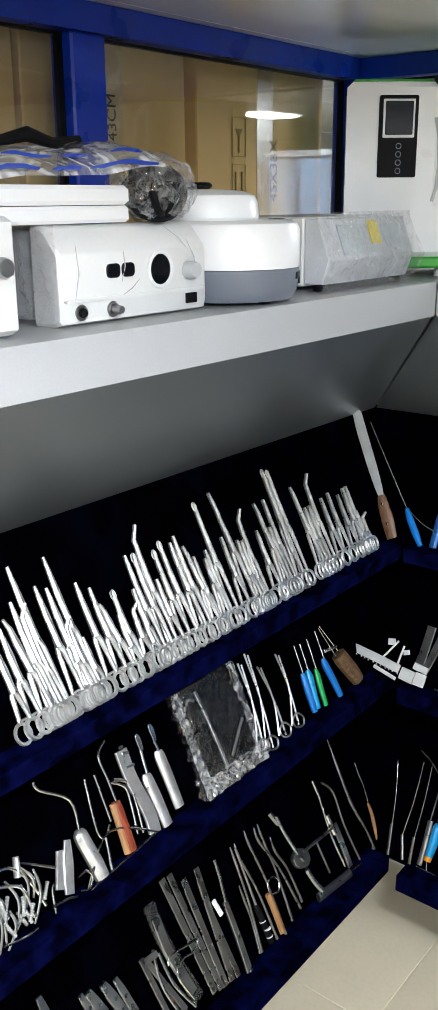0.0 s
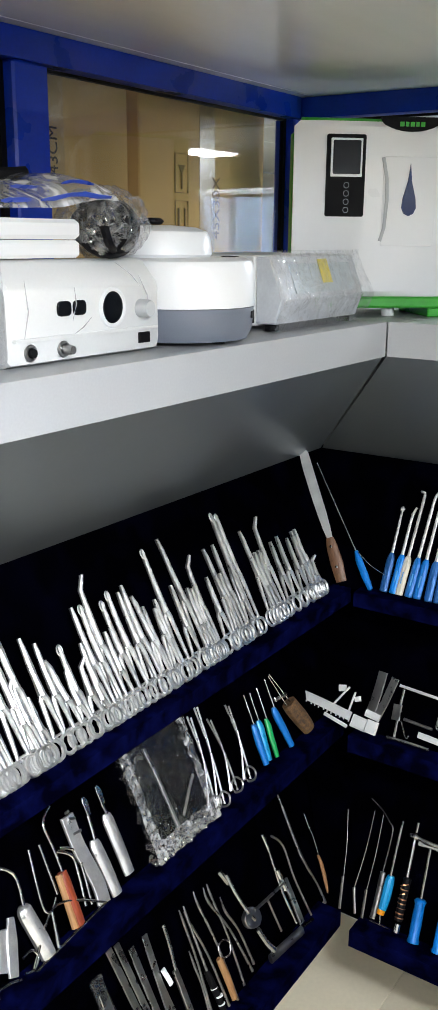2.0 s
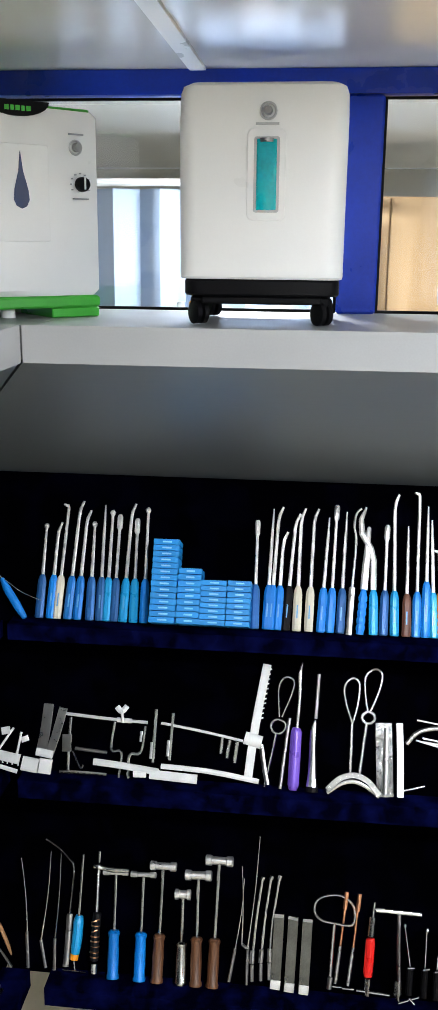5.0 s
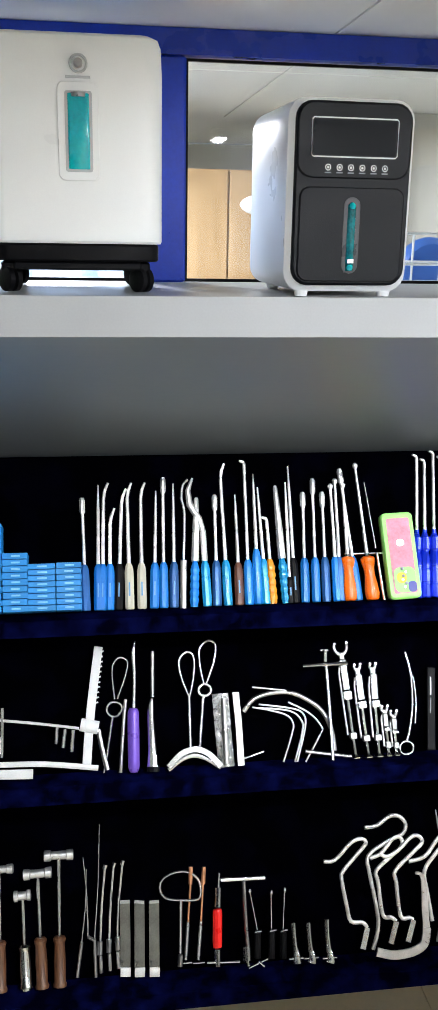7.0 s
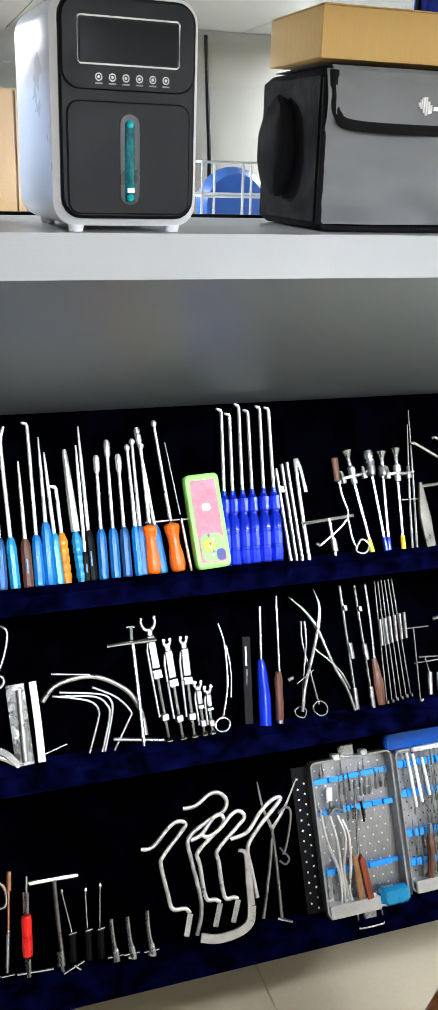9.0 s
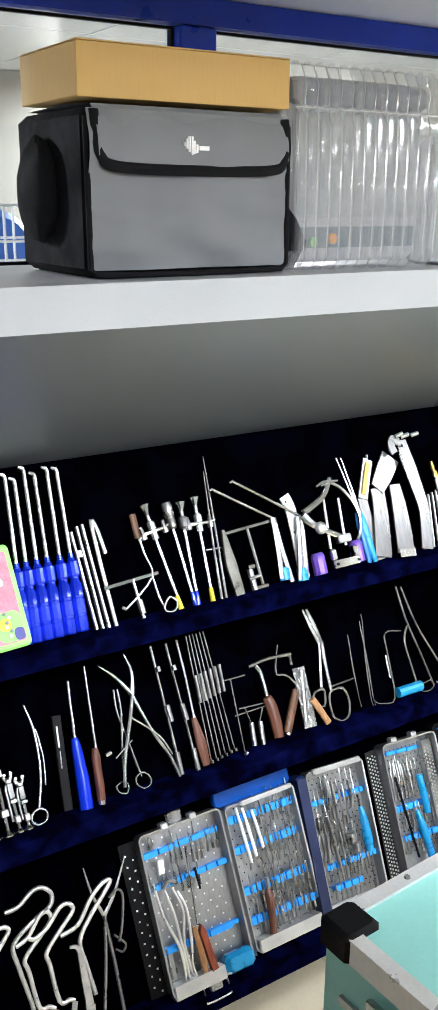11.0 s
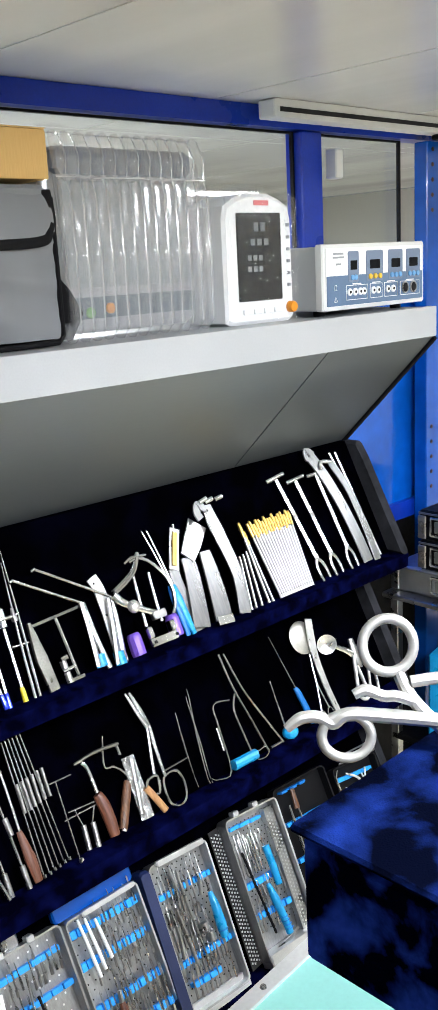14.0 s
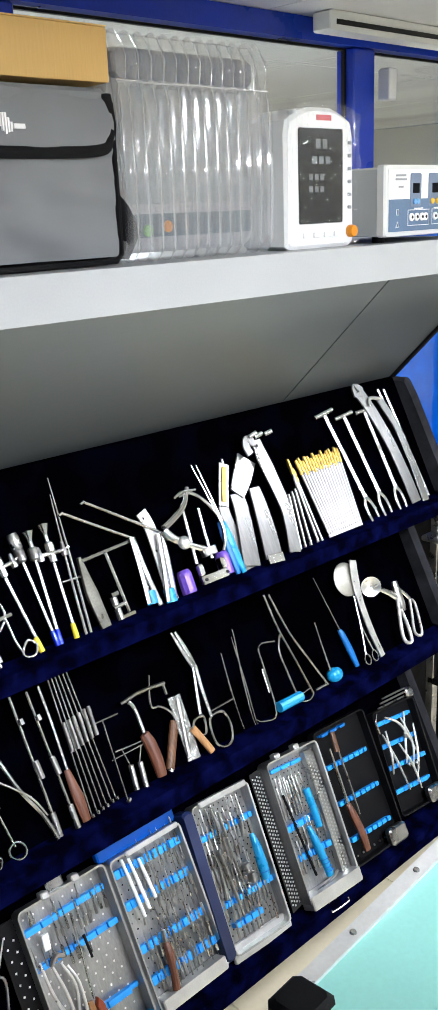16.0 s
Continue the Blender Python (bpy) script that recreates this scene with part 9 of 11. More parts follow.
bars('curette', 'B3', 0.598, 0.020, 'slender curette with a copper-coloured flared tip', 'curette', [
    ('shaft', DULL, 0.0038, 1, [(0.011, 0.006), (0.020, 0.081)]),
    ('neck', COPPER, 0.0026, 1, [(0.020, 0.081), (0.027, 0.156)]),
    ('tip', COPPER, 0.0045, 0.6, [(0.027, 0.153), (0.030, 0.187)]),
    ('foot', STEEL, 0.0024, 1, [(0.000, 0.000), (0.024, 0.000)]),
], 0.01, 'copper-tipped curettes')
bars('red_drill_handle', 'B3', 0.647, 0.013, 'steel hand chuck with a fluted red handle', 'hand drill', [
    ('handle', RED, [0.0085, 0.01, 0.01, 0.0085], 1, [(0.002, 0.035), (0.002, 0.047), (0.005, 0.099), (0.005, 0.109)]),
    ('chuck', STEEL, 0.007, 1, [(0.006, 0.114), (0.009, 0.152)]),
    ('spindle', STEEL, 0.0024, 1, [(0.009, 0.152), (0.012, 0.181)]),
    ('bar', STEEL, 0.003, 1, [(0.011, 0.167), (0.033, 0.168)]),
    ('foot', STEEL, 0.0066, 1, [(0.000, 0.000), (0.002, 0.032)]),
    ('crossbar', STEEL, 0.0031, 1, [(-0.021, 0.009), (0.046, 0.005)]),
], 0.016)
bars('hand_chuck', 'B3', 0.712, 0.003, 'steel T-handled drill chuck with loose key', 'hand drill', [
    ('crossbar', STEEL, 0.005, 1, [(-0.049, 0.175), (0.044, 0.173)]),
    ('stem', SATIN, 0.0042, 1, [(-0.002, 0.171), (-0.002, 0.104), (-0.000, 0.041)]),
    ('chuck', STEEL, 0.0085, 1, [(-0.003, 0.016), (-0.003, 0.044)]),
    ('tip', STEEL, 0.0048, 1, [(-0.001, 0.004), (-0.003, 0.016)]),
    ('key', STEEL, 0.0026, 1, [(0.000, 0.000), (0.041, 0.015)]),
    ('key', STEEL, 0.0026, 1, [(0.020, 0.012), (0.032, 0.001)]),
], 0.014)
bars('ball_pin', 'B3', 0.732, 0.019, 'thin steel pin with a ball head and black base', 'pin', [
    ('pin', STEEL, 0.0016, 1, [(0.003, 0.054), (-0.009, 0.132)]),
    ('ball', STEEL, [0.002, 0.0042, 0.002], 1, [(-0.009, 0.127), (-0.009, 0.132), (-0.009, 0.137)]),
    ('bar', STEEL, 0.0022, 1, [(-0.003, 0.052), (0.011, 0.053)]),
    ('base', BLACK, 0.007, 1, [(0.000, 0.000), (0.003, 0.049)]),
], 0.01, 'ball-headed pins')
bars('ball_pin', 'B3', 0.762, 0.016, 'thin steel pin with a ball head and black base', 'pin', [
    ('pin', STEEL, 0.0016, 1, [(0.003, 0.056), (0.006, 0.128)]),
    ('ball', STEEL, [0.002, 0.0042, 0.002], 1, [(0.006, 0.123), (0.006, 0.128), (0.007, 0.134)]),
    ('bar', STEEL, 0.0022, 1, [(-0.002, 0.054), (0.012, 0.056)]),
    ('base', BLACK, 0.007, 1, [(0.000, 0.000), (0.003, 0.051)]),
], 0.01, 'ball-headed pins')
bars('ball_pin', 'B3', 0.786, 0.014, 'thin steel pin with a ball head and black base', 'pin', [
    ('pin', STEEL, 0.0016, 1, [(0.003, 0.056), (0.011, 0.133)]),
    ('ball', STEEL, [0.002, 0.0042, 0.002], 1, [(0.011, 0.128), (0.011, 0.133), (0.011, 0.139)]),
    ('bar', STEEL, 0.0022, 1, [(-0.002, 0.054), (0.012, 0.056)]),
    ('base', BLACK, 0.007, 1, [(0.000, 0.000), (0.003, 0.051)]),
], 0.01, 'ball-headed pins')
bars('ear_speculum', 'B3', 0.813, 0.005, 'polished steel tubular speculum with a flared foot', 'speculum', [
    ('tube', STEEL, [0.008, 0.0055, 0.005, 0.005], 1, [(0.001, 0.017), (-0.001, 0.030), (-0.002, 0.055), (-0.002, 0.078)]),
    ('flare', STEEL, [0.0105, 0.0095, 0.007], 1, [(0.000, 0.000), (0.000, 0.007), (-0.000, 0.018)]),
    ('ear', STEEL, 0.0024, 1, [(-0.016, 0.009), (0.014, 0.009)]),
], 0.014, 'tubular specula')
bars('ear_speculum', 'B3', 0.845, 0.003, 'polished steel tubular speculum with a flared foot', 'speculum', [
    ('tube', STEEL, [0.008, 0.0055, 0.005, 0.005], 1, [(0.001, 0.017), (-0.001, 0.030), (-0.002, 0.055), (-0.002, 0.078)]),
    ('flare', STEEL, [0.0105, 0.0095, 0.007], 1, [(0.000, 0.000), (0.001, 0.007), (-0.000, 0.018)]),
    ('ear', STEEL, 0.0024, 1, [(-0.016, 0.009), (0.014, 0.009)]),
], 0.014, 'tubular specula')
bars('ear_speculum', 'B3', 0.884, 0.000, 'polished steel tubular speculum with a flared foot', 'speculum', [
    ('tube', STEEL, [0.008, 0.0055, 0.005, 0.005], 1, [(0.001, 0.017), (-0.001, 0.030), (-0.002, 0.056), (-0.001, 0.084)]),
    ('flare', STEEL, [0.0105, 0.0095, 0.007], 1, [(0.000, 0.000), (0.001, 0.007), (-0.000, 0.018)]),
    ('ear', STEEL, 0.0024, 1, [(-0.016, 0.009), (0.014, 0.009)]),
], 0.014, 'tubular specula')
bars('s_retractor', 'B3', 0.956, 0.019, 'thick bent steel S-shaped wire retractor', 'retractor', [
    ('wire', FORCEPSM, 0.0044, 0.8, [(0.013, 0.041), (0.004, 0.052), (-0.021, 0.056), (-0.028, 0.089), (-0.035, 0.141), (-0.030, 0.158), (0.011, 0.197), (0.024, 0.212), (0.013, 0.220), (-0.009, 0.214), (-0.047, 0.181), (-0.072, 0.180)]),
    ('blade', STEEL, 0.006, 0.25, [(0.000, 0.000), (0.013, 0.041)]),
], 0.012, 'S-shaped retractors')
bars('s_retractor', 'B3', 0.978, 0.016, 'thick bent steel S-shaped wire retractor', 'retractor', [
    ('wire', FORCEPSM, 0.0044, 0.8, [(0.000, 0.000), (0.016, 0.056), (0.005, 0.147), (0.004, 0.187), (0.046, 0.213), (0.083, 0.227), (0.092, 0.247), (0.079, 0.264), (0.057, 0.265), (0.027, 0.248), (-0.000, 0.246)]),
], 0.014, 'S-shaped retractors')
bars('s_retractor', 'B3', 1.016, 0.026, 'thick bent steel S-shaped wire retractor', 'retractor', [
    ('wire', FORCEPSM, 0.0044, 0.8, [(0.016, 0.043), (0.006, 0.051), (-0.012, 0.058), (-0.017, 0.123), (-0.019, 0.147), (0.019, 0.176), (0.042, 0.195), (0.039, 0.211), (0.022, 0.209), (-0.006, 0.181), (-0.031, 0.173)]),
    ('blade', STEEL, 0.006, 0.25, [(0.000, 0.000), (0.016, 0.043)]),
], 0.016, 'S-shaped retractors')
bars('s_retractor', 'B3', 1.053, 0.027, 'thick bent steel S-shaped wire retractor', 'retractor', [
    ('wire', FORCEPSM, 0.0044, 0.8, [(0.016, 0.042), (0.008, 0.047), (-0.011, 0.052), (-0.015, 0.120), (-0.015, 0.143), (0.025, 0.176), (0.049, 0.196), (0.043, 0.210), (0.025, 0.209), (-0.005, 0.184), (-0.032, 0.173), (-0.046, 0.181)]),
    ('blade', STEEL, 0.006, 0.25, [(0.000, 0.000), (0.016, 0.042)]),
], 0.018000000000000002, 'S-shaped retractors')
bars('s_retractor', 'B3', 1.110, 0.064, 'thick bent steel S-shaped wire retractor', 'retractor', [
    ('wire', FORCEPSM, 0.0044, 0.8, [(0.000, 0.000), (-0.006, 0.059), (-0.008, 0.102), (0.024, 0.139), (0.056, 0.166), (0.075, 0.185), (0.058, 0.186), (0.027, 0.165), (-0.005, 0.131), (-0.042, 0.123)]),
], 0.02, 'S-shaped retractors')
bars('right_angle_retractor', 'B3', 1.015, 0.007, 'broad polished steel retractor curved to a long foot', 'retractor', [
    ('stem', FORCEPSM, [0.0025, 0.0045, 0.007, 0.008], 0.3, [(0.063, 0.158), (0.078, 0.149), (0.078, 0.100), (0.077, 0.048)]),
    ('foot', FORCEPSM, 0.009, 0.3, [(0.077, 0.048), (0.069, 0.017), (0.042, 0.003), (0.000, 0.000), (-0.034, 0.009)]),
], 0.03)
bars('open_scissors', 'B3', 1.178, 0.002, 'long dark steel forceps standing with jaws spread', 'forceps', [
    ('blade', DULL, [0.004, 0.003, 0.001], 0.6, [(-0.020, 0.191), (-0.034, 0.233), (-0.040, 0.287)]),
    ('blade', DULL, [0.004, 0.003, 0.001], 0.6, [(-0.020, 0.191), (0.010, 0.224), (0.045, 0.280)]),
    ('shank', DULL, 0.0035, 0.8, [(-0.020, 0.191), (-0.036, 0.117), (-0.062, 0.021)]),
    ('shank', SATIN, 0.0036, 0.8, [(-0.020, 0.191), (-0.019, 0.113), (-0.021, 0.013)]),
    ('ring', SATIN, 0.0022, 1, [(-0.009, 0.150), (-0.003, 0.142), (0.009, 0.126), (-0.000, 0.115), (-0.012, 0.124)]),
    ('guard', SATIN, 0.0026, 1, [(-0.005, 0.219), (0.014, 0.228), (0.023, 0.213), (0.008, 0.159), (-0.004, 0.136)]),
    ('foot', STEEL, 0.0036, 1, [(-0.031, 0.013), (0.000, 0.000)]),
], 0.02)
bars('hooked_probe', 'A2', -0.819, 0.005, 'steel hooked probe with thick pale handle', 'probe', [
    ('handle', FORCEPSM, [0.0130, 0.0135, 0.0132, 0.0125, 0.0065], 0.8, [(0.000, 0.000), (-0.002, 0.025), (-0.009, 0.068), (-0.010, 0.080), (-0.010, 0.087)]),
    ('shaft', STEEL, 0.0029, 1, [(-0.010, 0.087), (-0.007, 0.136), (-0.052, 0.175), (-0.057, 0.191)]),
], 0.012)
bars('plate_clamp', 'A2', -0.900, 0.010, 'pair of bright upright steel clamp plates with a ring', 'clamp', [
    ('plate', FORCEPSM, [0.007, 0.0085, 0.006], 0.3, [(0.000, 0.020), (0.016, 0.050), (0.024, 0.072)]),
    ('plate', FORCEPSM, [0.008, 0.009, 0.0055], 0.3, [(0.012, 0.006), (0.030, 0.050), (0.042, 0.080)]),
    ('ring', STEEL, 0.002, 1, [(0.034, 0.020), (0.052, 0.022), (0.060, 0.008), (0.046, -0.004), (0.030, 0.000)]),
    ('arm', STEEL, 0.0024, 1, [(-0.020, -0.006), (-0.012, 0.026), (-0.004, 0.034)]),
    ('foot', STEEL, 0.0026, 1, [(-0.024, 0.006), (0.004, 0.002), (0.022, -0.004)]),
], 0.014)
def loose_clips():
    o = root("instrument_bundle", at("A2", -0.975, 0.004, 0, 0.014), "jumble of small bright steel clips, springs and cables", "clip")
    rnd = random.Random(21)
    for k in range(9):
        x, y, a = rnd.uniform(-0.05, 0.045), rnd.uniform(0.012, 0.05), rnd.uniform(50, 110)
        L = rnd.uniform(0.022, 0.034)
        d = Vector((math.cos(radians(a)), math.sin(radians(a)), 0))
        pts = [Vector((x, y, 0.012 + 0.004 * (k % 3))) + d * (L * i / 16) for i in range(17)]
        part("spring", G().tube(pts, [0.0034 if i % 2 else 0.0018 for i in range(17)], 8), FORCEPSM, o, "small coil spring")
    for k in range(10):
        x0, y0 = rnd.uniform(-0.06, 0.03), rnd.uniform(0.0, 0.05)
        x1, y1 = x0 + rnd.uniform(-0.03, 0.03), y0 + rnd.uniform(0.04, 0.075)
        part("clip", G().tube(*smooth([(x0, y0, 0.01), ((x0 + x1) / 2 + 0.01, (y0 + y1) / 2, 0.016), (x1, y1, 0.012)], [0.002, 0.0032, 0.0024]), 8), STEEL, o)
    for pts, r in (([(-0.06, 0.105, 0.01), (-0.003, 0.106, 0.014), (0.024, 0.07, 0.014), (0.037, 0.024, 0.012)], 0.0028), ([(0.019, 0.102, 0.008), (0.045, 0.085, 0.008), (0.077, 0.062, 0.008)], 0.0022), ([(-0.03, 0.09, 0.012), (0.006, 0.07, 0.018), (0.012, 0.02, 0.014)], 0.0026), ([(-0.05, 0.012, 0.014), (-0.012, 0.004, 0.014), (0.01, 0.004, 0.014)], 0.002)):
        part("cable", G().tube(*smooth(pts, r, 6), 8), STEEL, o)
    part("sleeve", G().tube([(0.01, 0.084, 0.012), (0.019, 0.112, 0.012)], 0.0055, 10), FORCEPSM, o)

loose_clips()
bars('wire_retractor', 'A2', -0.856, 0.004, 'bent steel wire frame retractor', 'retractor', [
    ('wire', STEEL, 0.0021, 1, [(0.000, 0.000), (0.019, 0.018), (0.078, 0.058), (0.161, 0.013), (0.145, 0.008), (0.004, -0.003)]),
    ('prong', STEEL, 0.0023, 1, [(0.066, 0.154), (0.053, 0.071), (0.064, 0.056), (0.080, 0.068)]),
    ('prong', STEEL, 0.0023, 1, [(0.085, 0.152), (0.083, 0.072)]),
    ('toe', STEEL, 0.0029, 1, [(0.066, 0.053), (0.055, 0.003)]),
], 0.018)
bars('wood_hook', 'A2', -0.756, 0.012, 'steel hook with red-brown wooden handle', 'hook', [
    ('handle', LACQUER, [0.0095, 0.0112, 0.0112, 0.0085], 0.8, [(0.009, -0.003), (0.009, 0.023), (0.011, 0.065), (0.013, 0.084)]),
    ('edge', TANW, 0.0062, 0.8, [(-0.003, 0.000), (0.000, 0.032), (0.004, 0.084)]),
    ('shaft', STEEL, 0.0026, 1, [(0.011, 0.086), (0.011, 0.125), (0.010, 0.166), (0.033, 0.183)]),
], 0.012)
bars('double_hook', 'A2', -0.724, 0.028, 'twin bent steel wire hooks', 'hook', [
    ('wire', STEEL, 0.0029, 1, [(0.000, 0.000), (0.009, 0.047), (0.010, 0.079), (-0.014, 0.100)]),
    ('wire', STEEL, 0.0029, 1, [(0.010, -0.003), (0.018, 0.049), (0.017, 0.084), (-0.009, 0.101)]),
], 0.012)
bars('comb_retractor', 'A2', -0.691, 0.013, 'pale steel rake retractor with four teeth', 'retractor', [
    ('blade', FORCEPSM, 0.0130, 0.25, [(0.000, 0.000), (0.003, 0.036), (-0.006, 0.100), (-0.006, 0.152)]),
    ('tooth', SATIN, 0.0026, 0.6, [(-0.009, 0.157), (0.000, 0.157)]),
    ('tooth', SATIN, 0.0026, 0.6, [(-0.008, 0.147), (0.005, 0.143)]),
    ('tooth', SATIN, 0.0026, 0.6, [(-0.009, 0.134), (0.008, 0.133)]),
    ('tooth', SATIN, 0.0026, 0.6, [(-0.009, 0.122), (0.009, 0.120)]),
], 0.014)
bars('flat_elevator', 'A2', -0.658, 0.009, 'steel elevator with a broad flat handle', 'elevator', [
    ('handle', FORCEPSM, [0.0110, 0.0120, 0.0120, 0.0080], 0.5, [(0.000, 0.000), (-0.002, 0.049), (-0.005, 0.086), (-0.004, 0.097)]),
    ('neck', STEEL, 0.0034, 0.8, [(-0.004, 0.097), (0.001, 0.137)]),
    ('tip', STEEL, [0.0039, 0.0059, 0.0026], 0.4, [(0.001, 0.137), (0.002, 0.157), (0.001, 0.167)]),
], 0.012, 'flat-handled elevators')
bars('flat_elevator', 'A2', -0.619, 0.023, 'steel elevator with a broad flat handle', 'elevator', [
    ('handle', FORCEPSM, [0.0110, 0.0120, 0.0120, 0.0080], 0.5, [(0.000, 0.000), (-0.000, 0.053), (-0.001, 0.094), (-0.000, 0.106)]),
    ('neck', STEEL, 0.0034, 0.8, [(-0.000, 0.106), (-0.003, 0.125)]),
    ('tip', STEEL, [0.0039, 0.0059, 0.0026], 0.4, [(-0.003, 0.125), (-0.002, 0.146), (-0.004, 0.156)]),
], 0.012, 'flat-handled elevators')
def bagged_set():
    o = root("bagged_set", at("A2", -0.473, 0.004, 0, 0.012), "instrument set sealed in a crinkled clear plastic bag", "pouch")
    rnd = random.Random(12)
    vs, fs = [], []
    n, m = 34, 38
    for i in range(n + 1):
        for k in range(m + 1):
            x, y = -0.09 + 0.18 * i / n, 0.2 * k / m
            e = max(abs(2 * i / n - 1) ** 6, (1 - k / m) ** 5)
            a = 0.0015 + 0.009 * e
            z = 0.014 * (1 - abs(2 * i / n - 1) ** 3) * min(1.0, k / 6) + a * noise.noise(Vector((x * 60, y * 60, 2))) + a * 0.8 * noise.noise(Vector((x * 150, y * 150, 9))) + 0.004
            vs.append((x + a * 0.5 * rnd.uniform(-1, 1), y + a * 0.5 * rnd.uniform(-1, 1), z))
    for i in range(n):
        for k in range(m):
            q = i * (m + 1) + k
            fs.append((q, q + m + 1, q + m + 2, q + 1))
    part("bag", G().add(vs, fs), BAGFILM, o, "crinkled clear plastic", 4)
    def ribbon(name, x0, x1, y0, y1, n, m, amp, label):
        vs = [(x0 + (x1 - x0) * i / n + amp * 0.4 * rnd.uniform(-1, 1), y0 + (y1 - y0) * k / m + amp * 0.4 * rnd.uniform(-1, 1), 0.018 + amp * rnd.uniform(-1, 1)) for i in range(n + 1) for k in range(m + 1)]
        fs = [(i * (m + 1) + k, (i + 1) * (m + 1) + k, (i + 1) * (m + 1) + k + 1, i * (m + 1) + k + 1) for i in range(n) for k in range(m)]
        part(name, G().add(vs, fs), CRINKLE, o, label, 4)
    ribbon("seam_fold", -0.092, -0.07, 0.0, 0.2, 3, 26, 0.0022, "creased side seam")
    ribbon("seam_fold", 0.07, 0.09, 0.0, 0.2, 3, 26, 0.0022, "creased side seam")
    ribbon("bottom_fold", -0.09, 0.09, 0.0, 0.034, 26, 6, 0.0045, "crumpled bottom of the bag")
    for pts, r in (([(-0.022, 0.182, 0.008), (-0.016, 0.12, 0.008), (-0.012, 0.03, 0.008)], 0.0042), ([(0.01, 0.04, 0.008), (0.05, 0.075, 0.008), (0.07, 0.09, 0.008)], 0.003), ([(-0.06, 0.16, 0.006), (-0.045, 0.175, 0.006), (-0.03, 0.168, 0.006)], 0.003)):
        part("instrument", G().tube(*smooth(pts, r), 8, 0.7), SATIN, o)

bagged_set()
bars('slim_scissors', 'A2', -0.356, 0.007, 'slim dark steel scissors with small rings', 'scissors', [
    ('arm', SATIN, 0.0023, 1, [(0.013, -0.001), (0.029, 0.091), (0.032, 0.190)]),
    ('arm', SATIN, 0.0021, 1, [(-0.009, 0.007), (0.026, 0.093), (0.038, 0.185)]),
    ('ring', SATIN, 0.002, 1, [(0.015, 0.023), (0.028, 0.009), (0.020, -0.004), (0.000, 0.000), (-0.004, 0.015), (0.015, 0.023)]),
], 0.01, 'slim scissors')
bars('slim_scissors', 'A2', -0.308, 0.012, 'slim dark steel scissors with small rings', 'scissors', [
    ('arm', SATIN, 0.0023, 1, [(0.013, -0.001), (0.017, 0.071), (0.006, 0.149)]),
    ('arm', SATIN, 0.0021, 1, [(-0.009, 0.007), (0.013, 0.073), (0.012, 0.144)]),
    ('ring', SATIN, 0.002, 1, [(0.015, 0.024), (0.029, 0.009), (0.020, -0.004), (0.000, 0.000), (-0.004, 0.016), (0.015, 0.024)]),
], 0.01, 'slim scissors')
bars('slim_scissors', 'A2', -0.262, 0.012, 'slim dark steel scissors with small rings', 'scissors', [
    ('arm', SATIN, 0.0023, 1, [(0.014, -0.001), (0.026, 0.072), (0.024, 0.151)]),
    ('arm', SATIN, 0.0021, 1, [(-0.009, 0.007), (0.023, 0.074), (0.030, 0.146)]),
    ('ring', SATIN, 0.002, 1, [(0.016, 0.024), (0.030, 0.009), (0.021, -0.004), (0.000, 0.000), (-0.004, 0.016), (0.016, 0.024)]),
], 0.01, 'slim scissors')
bars('slim_scissors', 'A2', -0.381, 0.012, 'slim dark steel scissors with small rings', 'scissors', [
    ('arm', SATIN, 0.0023, 1, [(0.013, -0.001), (0.028, 0.084), (0.030, 0.175)]),
    ('arm', SATIN, 0.0021, 1, [(-0.009, 0.007), (0.025, 0.086), (0.036, 0.170)]),
    ('ring', SATIN, 0.002, 1, [(0.014, 0.023), (0.027, 0.009), (0.019, -0.004), (0.000, 0.000), (-0.003, 0.015), (0.014, 0.023)]),
], 0.01, 'slim scissors')
bars('screw_driver', 'A2', -0.190, 0.014, 'slim steel screwdriver with blue handle', 'screwdriver', [
    ('handle', BLUEH, [0.0072, 0.0091, 0.0091, 0.0052], 0.8, [(0.000, 0.000), (0.003, 0.042), (0.007, 0.070), (0.006, 0.084)]),
    ('shaft', STEEL, 0.0022, 1, [(0.006, 0.084), (0.010, 0.145)]),
], 0.013, 'slim screwdrivers')
bars('screw_driver', 'A2', -0.177, 0.016, 'slim steel screwdriver with blue handle', 'screwdriver', [
    ('handle', CYANH, [0.0072, 0.0091, 0.0091, 0.0052], 0.8, [(0.000, 0.000), (0.006, 0.041), (0.012, 0.068), (0.012, 0.082)]),
    ('shaft', STEEL, 0.0022, 1, [(0.012, 0.082), (0.017, 0.139)]),
], 0.013, 'slim screwdrivers')
bars('screw_driver', 'A2', -0.149, 0.011, 'slim steel screwdriver with green handle', 'screwdriver', [
    ('handle', GREENH, [0.0055, 0.007, 0.007, 0.004], 0.8, [(0.000, 0.000), (0.005, 0.040), (0.010, 0.065), (0.010, 0.080)]),
    ('shaft', STEEL, 0.0022, 1, [(0.010, 0.080), (0.016, 0.145)]),
], 0.013, 'slim screwdrivers')
